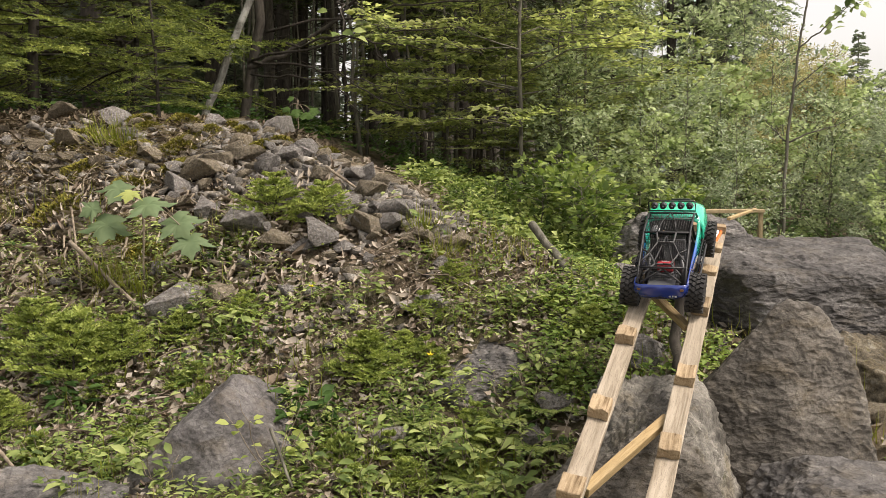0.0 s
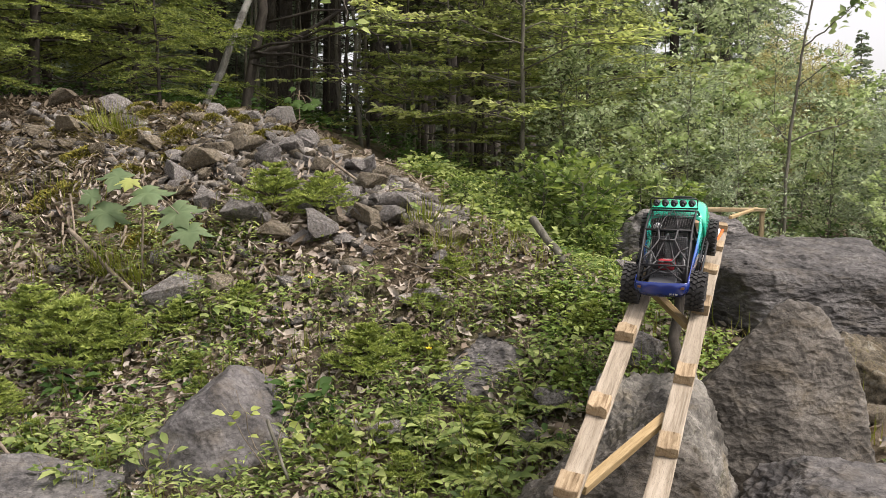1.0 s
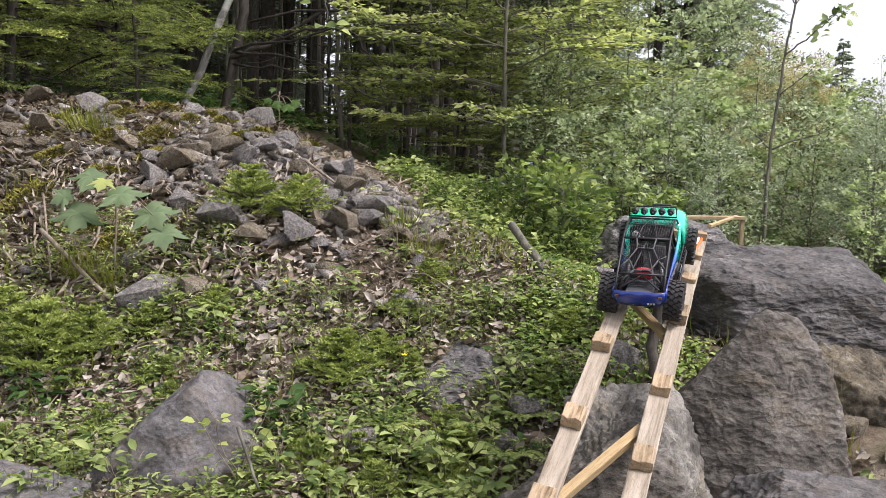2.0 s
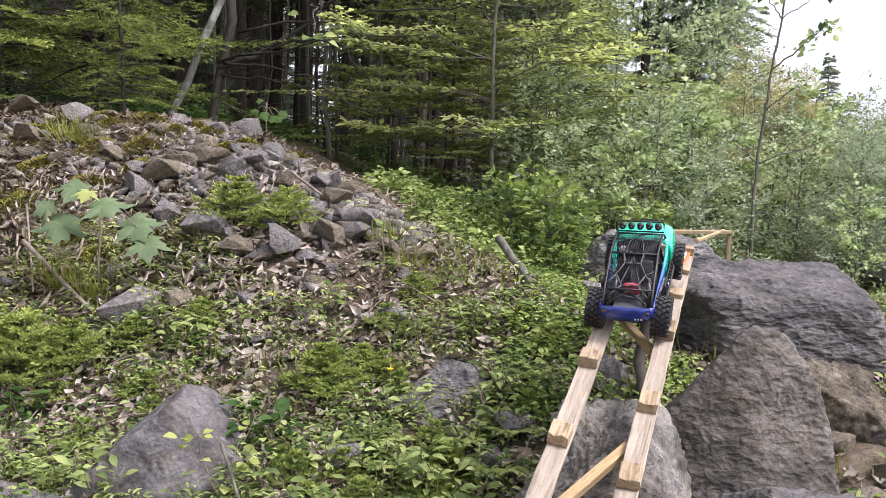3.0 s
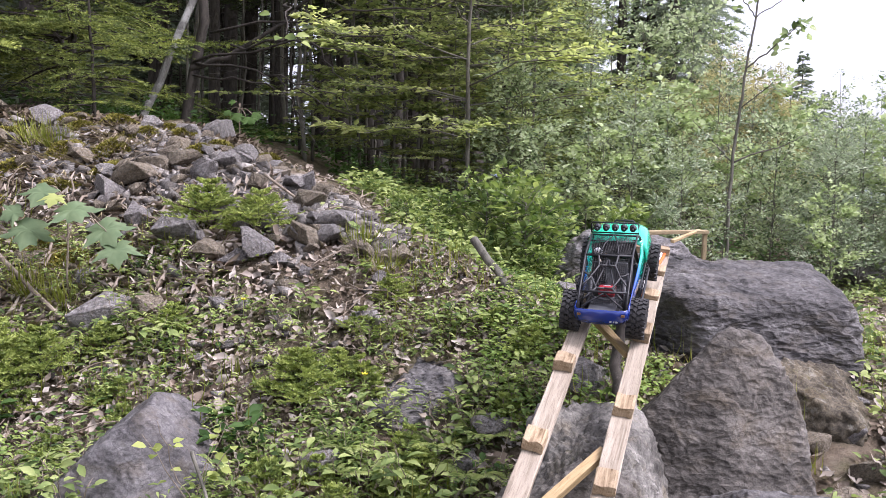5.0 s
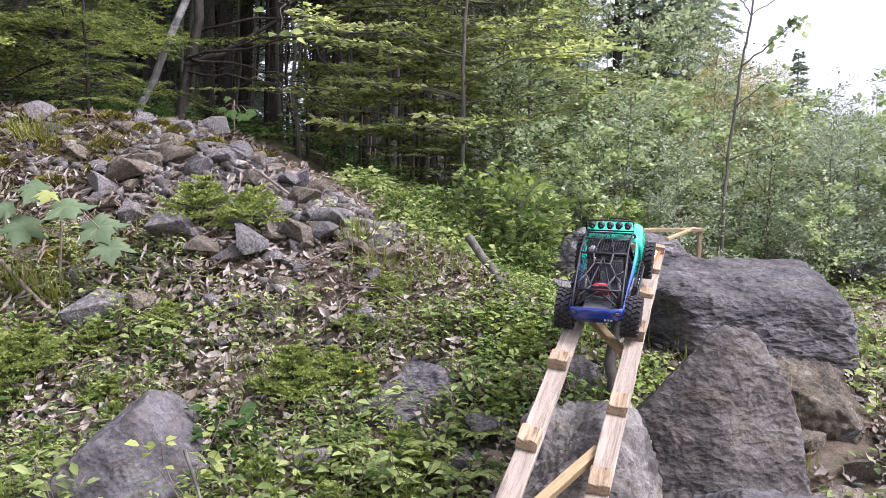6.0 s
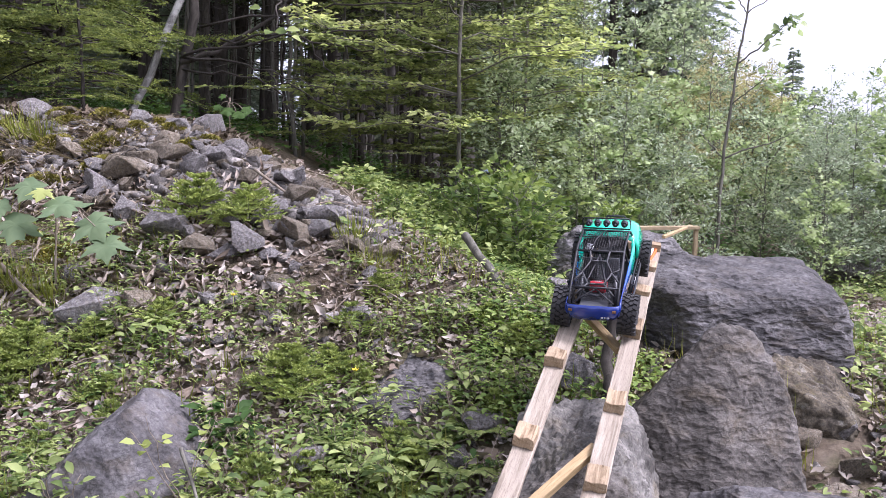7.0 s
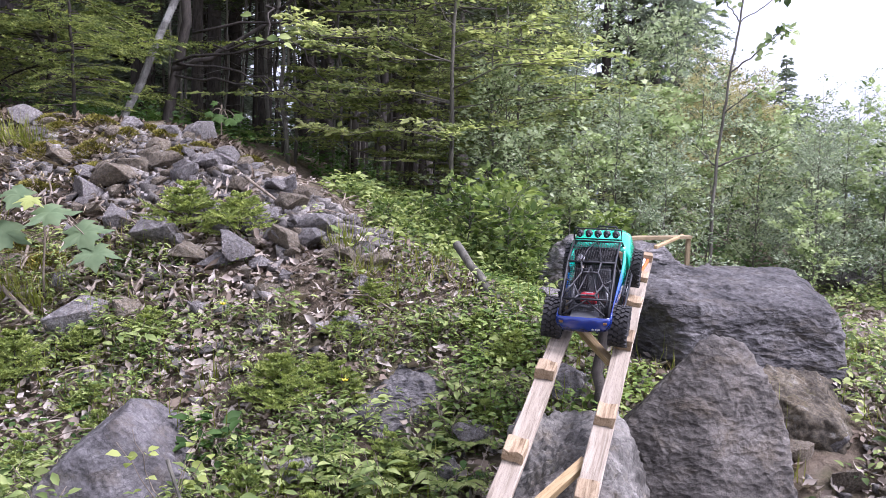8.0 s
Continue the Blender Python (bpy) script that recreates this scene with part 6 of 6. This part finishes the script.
def cord(parent, mat, pts, rad, name="cord"):
    p = np.array([q[:] for q in pts])
    s = np.linspace(0, len(p) - 1, len(p) * 6)
    i = np.minimum(s.astype(int), len(p) - 2)
    f = (s - i)[:, None]
    f = f * f * (3 - 2 * f)
    return link(name, tubes(name, [(p[i] * (1 - f) + p[i + 1] * f, rad, 8)]), mat, parent)


strap = thing("lashing_strap", "orange, white and black straps lashing the plank", "strap", "lashing straps")
for k, (mat, ds) in enumerate(((M_ORANGE, 0.0), (M_WHITE, -0.012), (M_BLACK, -0.022))):
    cord(strap, mat, [P(1.38, 0.238 + ds, 0.012), P(1.33, 0.236 + ds, 0.008), P(1.25, 0.226 + ds, 0.008), P(1.19, 0.21 + ds, 0.004), P(1.12, 0.196 + ds * 0.6, -0.006), P(1.02, 0.192 + ds * 0.4, -0.03), P(0.96, 0.195 + ds * 0.4, -0.05)], 0.0055)
strap2 = thing("lashing_strap", "black and orange straps wound round the plank", "strap", "lashing straps")
for mat, du in ((M_BLACK, 0.0), (M_ORANGE, 0.018), (M_WHITE, 0.034)):
    cord(strap2, mat, [P(1.33 + du, 0.06, -0.03), P(1.335 + du, 0.058, 0.006), P(1.33 + du, 0.025, 0.008), P(1.32 + du, -0.004, 0.005), P(1.28 + du, -0.014, -0.02), P(1.22 + du, -0.008, -0.04)], 0.0055)

# ---- the model car ----
car = thing("toy_rock_crawler", "green and blue toy rock crawler climbing the ramp", "toy car")
base = on_ramp(0.675, 0.104, 0.006)
CAR = base @ pose(0, 0, 0, 1.5, -4.0, 0.5)
BODY = CAR @ pose(0, 0.2, 0.09) @ pose(0, 0, 0, 0.5, -4.5, 0) @ pose(0, -0.2, -0.09)
R_W, W_W, BASE, HALF = 0.061, 0.057, 0.40, 0.102

M_PAINT, _n, _l, _b = material("green_to_blue_paint", 0.22, 0.0, 0.6)
_b.inputs["Coat Weight"].default_value = 0.6
_c = _n.new("ShaderNodeTexCoord")
_s = _n.new("ShaderNodeSeparateXYZ")
_l.new(_c.outputs["Object"], _s.inputs[0])
_k = _n.new("ShaderNodeMath")
_k.operation = "MULTIPLY_ADD"
_l.new(noisy(_n, _l, _c.outputs["Object"], 45, 4, 0.7), _k.inputs[0])
_k.inputs[1].default_value = 0.05
_l.new(_s.outputs["Y"], _k.inputs[2])
_m = _n.new("ShaderNodeMapRange")
_m.inputs["From Min"].default_value, _m.inputs["From Max"].default_value = 0.06, 0.38
_l.new(_k.outputs[0], _m.inputs["Value"])
_l.new(ramp(_n, _l, _m.outputs[0], (0.0, (0.006, 0.026, 0.19)), (0.35, (0.006, 0.08, 0.36)), (0.6, (0.0, 0.33, 0.25)), (1.0, (0.008, 0.5, 0.29))), _b.inputs["Base Color"])
M_GREYPL = plain("grey_plastic", (0.06, 0.063, 0.067), 0.5)
M_RED = plain("red_cover", (0.34, 0.018, 0.026), 0.35)
M_METAL = plain("brushed_metal", (0.12, 0.12, 0.12), 0.4, 0.9)
M_LENS = plain("lamp_lens", (0.02, 0.022, 0.024), 0.25, spec=0.5)
M_SILVER = plain("white_label", (0.42, 0.42, 0.42), 0.5)
M_AMBER = plain("amber_lamp", (0.16, 0.08, 0.03), 0.3)


def tyre_mesh():
    """A tyre with a rounded carcass and staggered tread lugs, its axle along x."""
    bm = bmesh.new()
    prof = [(-0.42, 0.62), (-0.5, 0.8), (-0.46, 0.93), (-0.25, 0.96), (0.25, 0.96), (0.46, 0.93), (0.5, 0.8), (0.42, 0.62)]
    n = 36
    rings = []
    for i in range(n):
        a = 2 * math.pi * i / n
        rings.append([bm.verts.new((x * W_W, R_W * q * math.cos(a), R_W * q * math.sin(a))) for x, q in prof])
    for a, b in zip(rings, rings[1:] + rings[:1]):
        for k in range(len(prof) - 1):
            bm.faces.new((a[k], a[k + 1], b[k + 1], b[k]))
    for i in range(22):
        for x, tilt, w, off in ((-0.36, 22, 0.26, 0), (0.36, -22, 0.26, 0.5), (-0.1, -30, 0.2, 0.3), (0.12, 30, 0.2, 0.8)):
            a = 360 * (i + off) / 22
            m = pose(0, 0, 0, a) @ pose(x * W_W, 0, R_W * 0.975, 0, 0, tilt)
            box(bm, (w * W_W, 0.011, 0.009), m)
    bmesh.ops.recalc_face_normals(bm, faces=bm.faces)
    me = bpy.data.meshes.new("tyre")
    bm.to_mesh(me)
    bm.free()
    me.materials.append(M_RUBBER)
    return me


def rim_mesh():
    bm = bmesh.new()
    for x, q, d in ((0, 0.6, 0.8), ):
        made = bmesh.ops.create_cone(bm, cap_ends=False, segments=28, radius1=R_W * 0.64, radius2=R_W * 0.64, depth=W_W * 0.84, matrix=pose(0, 0, 0, 0, 90))
    for sg in (-1, 1):
        bmesh.ops.create_cone(bm, cap_ends=True, segments=20, radius1=R_W * 0.2, radius2=R_W * 0.16, depth=0.02, matrix=pose(sg * W_W * 0.3, 0, 0, 0, 90))
        for k in range(6):
            box(bm, (0.006, 0.011, R_W * 0.62), pose(sg * W_W * 0.3, 0, 0, 60 * k) @ pose(0, 0, R_W * 0.33), 0.0015)
    me = bpy.data.meshes.new("rim")
    bm.to_mesh(me)
    bm.free()
    me.materials.append(M_BLACK)
    return me


TYRE, RIM = tyre_mesh(), rim_mesh()
for y, dz in ((0.0, 0.0), (BASE, 0.012)):
    for sg in (-1, 1):
        wheel = new("wheel")
        wheel.parent = car
        wheel.matrix_world = CAR @ pose(sg * HALF, y, R_W + dz, 0, 0, 0)
        for name, me in (("tyre", TYRE), ("rim", RIM)):
            ob = new(name, me)
            ob.parent = wheel
    bm = bmesh.new()
    bmesh.ops.create_cone(bm, cap_ends=True, segments=12, radius1=0.009, radius2=0.009, depth=2 * HALF - 0.04, matrix=CAR @ pose(0, y, R_W + dz, 0, 90))
    bmesh.ops.create_uvsphere(bm, u_segments=14, v_segments=8, radius=0.021, matrix=CAR @ pose(0.0, y, R_W + dz))
    part("axle", bm, M_BLACK, car, smooth=True)


def body_part(name, bm, mat, label="", smooth=False, parent=None):
    ob = part(name, bm, mat, parent or car, label, smooth)
    ob.matrix_world = BODY
    return ob


bm = bmesh.new()
box(bm, (0.1, 0.46, 0.016), pose(0, 0.19, 0.078), 0.003)
box(bm, (0.085, 0.16, 0.03), pose(0, 0.36, 0.095), 0.006)
body_part("chassis", bm, M_BLACK)


def shell(bm, rows, thick=0.003):
    """A bent sheet through rows of points, thickened."""
    grid = [[bm.verts.new(p) for p in row] for row in rows]
    for a, b in zip(grid, grid[1:]):
        for i in range(len(a) - 1):
            bm.faces.new((a[i], a[i + 1], b[i + 1], b[i]))
    bmesh.ops.recalc_face_normals(bm, faces=bm.faces)
    bmesh.ops.solidify(bm, geom=bm.faces[:], thickness=thick)


# rear panel and flared side panels
bm = bmesh.new()
shell(bm, [[(-0.082, -0.07, 0.118), (-0.07, -0.082, 0.12), (-0.03, -0.086, 0.121), (0.03, -0.086, 0.121), (0.07, -0.082, 0.12), (0.082, -0.07, 0.118)],
           [(-0.082, -0.07, 0.1), (-0.07, -0.084, 0.1), (-0.03, -0.089, 0.1), (0.03, -0.089, 0.1), (0.07, -0.084, 0.1), (0.082, -0.07, 0.1)],
           [(-0.074, -0.07, 0.078), (-0.06, -0.08, 0.074), (-0.03, -0.083, 0.072), (0.03, -0.083, 0.072), (0.06, -0.08, 0.074), (0.074, -0.07, 0.078)]])
bmesh.ops.subdivide_edges(bm, edges=bm.edges, cuts=1, smooth=0.3)
rear = body_part("rear_panel", bm, M_PAINT, "dark blue painted rear panel", True)
for sg in (-1, 1):
    bm = bmesh.new()
    box(bm, (0.011, 0.004, 0.007), pose(sg * 0.066, -0.0865, 0.105, 0, 0, sg * 12), 0.001)
    body_part("tail_lamp", bm, M_AMBER, "small amber tail lamp", parent=rear)
bm = bmesh.new()
for k, w in enumerate((0.006, 0.004, 0.007)):
    box(bm, (w, 0.002, 0.0045), pose(0.03 + 0.009 * k, -0.0905, 0.085), 0.0)
body_part("sticker", bm, M_SILVER, "small pale sticker", parent=rear)
for sg in (-1, 1):
    bm = bmesh.new()
    x = sg * 0.082
    shell(bm, [[(x, -0.07, 0.118), (x, -0.03, 0.122), (x, 0.04, 0.128), (x * 1.02, 0.1, 0.137), (x * 1.05, 0.17, 0.15), (x * 1.06, 0.24, 0.165), (x * 1.05, 0.3, 0.18)],
               [(x, -0.07, 0.09), (x, -0.035, 0.11), (x, 0.04, 0.112), (x * 1.02, 0.075, 0.1), (x * 1.05, 0.17, 0.1), (x * 1.06, 0.24, 0.105), (x * 1.05, 0.3, 0.115)],
               [(x * 0.92, -0.07, 0.08), (x * 0.97, -0.05, 0.095), (x, 0.04, 0.108), (x, 0.08, 0.08), (x * 1.02, 0.17, 0.075), (x * 1.04, 0.24, 0.075), (x * 1.03, 0.3, 0.082)]], 0.003)
    bmesh.ops.subdivide_edges(bm, edges=bm.edges, cuts=1, smooth=0.4)
    body_part("side_panel", bm, M_PAINT, smooth=True)
# bonnet with front wings
bm = bmesh.new()
rows = []
for y, z, w in ((0.285, 0.182, 0.085), (0.32, 0.196, 0.088), (0.37, 0.196, 0.088), (0.43, 0.187, 0.085), (0.475, 0.17, 0.076), (0.492, 0.142, 0.068)):
    rows.append([(-w - 0.012, y, z - 0.075), (-w - 0.012, y, z - 0.035), (-w - 0.004, y, z - 0.012), (-w * 0.8, y, z - 0.001), (-w * 0.35, y, z + 0.004), (w * 0.35, y, z + 0.004), (w * 0.8, y, z - 0.001), (w + 0.004, y, z - 0.012), (w + 0.012, y, z - 0.035), (w + 0.012, y, z - 0.075)])
shell(bm, rows, 0.003)
bmesh.ops.subdivide_edges(bm, edges=bm.edges, cuts=1, smooth=0.5)
bonnet = body_part("bonnet", bm, M_PAINT, "bright green rounded bonnet", True)
bm = bmesh.new()
for k in range(6):
    box(bm, (0.011, 0.016, 0.0015), pose(-0.035 + 0.014 * k, 0.44, 0.186, -12))
body_part("lettering", bm, M_SILVER, "row of white bars", parent=bonnet)
# cabin back wall, seats and rear deck
bm = bmesh.new()
box(bm, (0.13, 0.004, 0.05), pose(0, 0.295, 0.165), 0.001)
box(bm, (0.15, 0.22, 0.006), pose(0, 0.18, 0.098), 0.002)
body_part("interior", bm, M_BLACK)
for sg in (-1, 1):
    bm = bmesh.new()
    box(bm, (0.045, 0.012, 0.07), pose(sg * 0.035, 0.13, 0.145, -12), 0.005)
    box(bm, (0.045, 0.05, 0.014), pose(sg * 0.035, 0.16, 0.11), 0.004)
    body_part("seat", bm, M_GREYPL if sg > 0 else M_BLACK, smooth=True)
bm = bmesh.new()
bmesh.ops.create_uvsphere(bm, u_segments=20, v_segments=12, radius=0.0145, matrix=pose(-0.042, 0.165, 0.2))
body_part("white_ball", bm, plain("white_matt", (0.7, 0.7, 0.71), 0.6), "matt white ball above the seat", True)
bm = bmesh.new()
box(bm, (0.085, 0.08, 0.006), pose(0, -0.025, 0.108), 0.002)
body_part("rear_deck", bm, M_GREYPL)
bm = bmesh.new()
box(bm, (0.05, 0.052, 0.034), pose(0.006, 0.02, 0.135, -20), 0.006)
red = body_part("battery", bm, M_RED, "dark red battery cover", True)
bm = bmesh.new()
box(bm, (0.022, 0.016, 0.002), pose(0.006, 0.016, 0.1545, -20))
body_part("battery_label", bm, M_SILVER, parent=red)


def bars(name, lines, rad, mat=M_BLACK, label="", sides=8):
    ob = link(name, tubes(name, [(np.array(p, float), rad, sides) for p in lines]), mat, car, label)
    ob.matrix_world = BODY
    return ob


for sg in (-1, 1):
    bars("cage_side", [[(sg * 0.074, -0.068, 0.118), (sg * 0.074, -0.02, 0.15), (sg * 0.074, 0.09, 0.206), (sg * 0.074, 0.13, 0.22), (sg * 0.074, 0.25, 0.224), (sg * 0.076, 0.28, 0.21), (sg * 0.079, 0.31, 0.182)],
                       [(sg * 0.074, 0.03, 0.128), (sg * 0.074, 0.11, 0.214)], [(sg * 0.08, 0.17, 0.15), (sg * 0.074, 0.11, 0.214)]], 0.0037)
bars("cage_cross", [[(-0.074, 0.11, 0.214), (0.074, 0.11, 0.214)]], 0.0035)
bars("cage_cross", [[(-0.074, 0.25, 0.224), (0.074, 0.25, 0.224)]], 0.0035)
bars("cage_cross", [[(-0.074, -0.02, 0.15), (0.074, -0.02, 0.15)]], 0.003)
bars("rear_brace", [[(-0.062, -0.066, 0.12), (0.03, 0.02, 0.15)], [(0.062, -0.066, 0.12), (-0.03, 0.02, 0.15)]], 0.0028)
bars("rear_brace", [[(0.0, 0.1, 0.206), (0.05, -0.06, 0.12)], [(0.0, 0.1, 0.206), (-0.05, -0.06, 0.12)]], 0.0026)
# hexagonal net between the cage bars
hexes = []


def cage_point(a, b):
    """A point of the sloping cage back: a from -1 to 1 across, b from 0 at its foot to 1 at its top."""
    return (a * 0.073, -0.06 + 0.165 * b, 0.122 + 0.091 * b + 0.002)


for a in (-1, 1):
    hexes += [[cage_point(a, 0.66), cage_point(a * 0.62, 0.56), cage_point(a * 0.34, 0.8), cage_point(a * 0.42, 1.0)], [cage_point(a * 0.62, 0.56), cage_point(a * 0.34, 0.34), cage_point(0, 0.34)],
              [cage_point(a * 0.34, 0.34), cage_point(a * 0.8, 0.12)], [cage_point(a * 0.34, 0.8), cage_point(0, 0.8)], [cage_point(a * 0.62, 0.56), cage_point(a, 0.36)]]
bars("net", hexes, 0.0031, plain("grey_cord", (0.05, 0.05, 0.05), 0.7), "dark cord net across the cage", 6)
bars("net", [[(0.0, 0.25, 0.227), (-0.02, 0.17, 0.229), (-0.03, 0.11, 0.218)], [(0.0, 0.25, 0.227), (0.02, 0.17, 0.229), (0.03, 0.11, 0.218)], [(-0.074, 0.2, 0.224), (0.074, 0.2, 0.224)]], 0.0019, None, "", 6).data.materials.append(M_BLACK)
# fine mesh screen stretched behind the cage bars
fine = []
for k in range(21):
    a = -0.93 + 1.86 * k / 20
    fine.append([cage_point(a, 0.03), cage_point(a, 0.97)])
for k in range(23):
    b = 0.05 + 0.9 * k / 22
    fine.append([cage_point(-0.95, b), cage_point(0.95, b)])
screen = bars("screen", [[(x, y + 0.004, z - 0.004) for x, y, z in q] for q in fine], 0.00045, M_RUBBER, "fine black mesh screen", 4)
screen["kind"] = "stuff"
roof = [[(-0.072 + 0.144 * k / 18, 0.112, 0.213), (-0.072 + 0.144 * k / 18, 0.25, 0.221)] for k in range(19)] + [[(-0.073, 0.115 + 0.135 * k / 18, 0.213 + 0.008 * k / 18), (0.073, 0.115 + 0.135 * k / 18, 0.213 + 0.008 * k / 18)] for k in range(19)]
top_screen = bars("screen", roof, 0.0009, M_RUBBER, "fine black mesh roof", 4)
top_screen["kind"] = "stuff"
# lamp bar
lamp_bar = bars("lamp_bar", [[(-0.077, 0.262, 0.227), (-0.077, 0.262, 0.258), (-0.073, 0.262, 0.263), (0.073, 0.262, 0.263), (0.077, 0.262, 0.258), (0.077, 0.262, 0.227), (-0.077, 0.262, 0.227)]], 0.0026)
for k in range(5):
    bm = bmesh.new()
    bmesh.ops.create_cone(bm, cap_ends=True, segments=18, radius1=0.0125, radius2=0.009, depth=0.014, matrix=pose(-0.058 + 0.029 * k, 0.262, 0.244, 90))
    bmesh.ops.create_cone(bm, cap_ends=True, segments=12, radius1=0.006, radius2=0.003, depth=0.008, matrix=pose(-0.058 + 0.029 * k, 0.252, 0.244, 90))
    body_part("lamp", bm, M_LENS, parent=lamp_bar, smooth=False)
# side sliders with slotted plates
for sg in (-1, 1):
    sl = bars("slider", [[(sg * 0.098, 0.07, 0.078), (sg * 0.106, 0.09, 0.08), (sg * 0.106, 0.3, 0.086), (sg * 0.098, 0.32, 0.086)]], 0.004)
    bm = bmesh.new()
    for k in range(8):
        box(bm, (0.004, 0.009, 0.03), pose(sg * 0.101, 0.1 + 0.026 * k, 0.095, 0, sg * 12), 0.001)
    box(bm, (0.004, 0.21, 0.005), pose(sg * 0.098, 0.195, 0.112), 0.001)
    body_part("slotted_plate", bm, M_BLACK, parent=sl)
bars("front_hoop", [[(-0.05, 0.49, 0.12), (-0.045, 0.515, 0.145), (-0.03, 0.52, 0.165), (0.03, 0.52, 0.165), (0.045, 0.515, 0.145), (0.05, 0.49, 0.12)]], 0.0035)
for sg in (-1, 1):
    for y, t in ((0.02, 0.05), (BASE - 0.02, -0.04)):
        bars("damper", [[(sg * 0.058, y, 0.07), (sg * 0.05, y + t, 0.15)]], 0.008, M_METAL, "metal spring damper")
bars("exhaust_hose", [[(-0.05, 0.02, 0.12), (-0.03, -0.02, 0.13), (0.01, -0.03, 0.128), (0.04, 0.0, 0.125)]], 0.004, M_GREYPL)
tagged(link("winch_line", tubes("winch_line", [(curve_path((BODY @ Vector((0.0, 0.515, 0.16)))[:], P(1.38, 0.12, 0.03)[:], 0.004, 6), 0.0022, 6)]), M_WHITE), "thin white winch line tied to the crossbar", "rope")
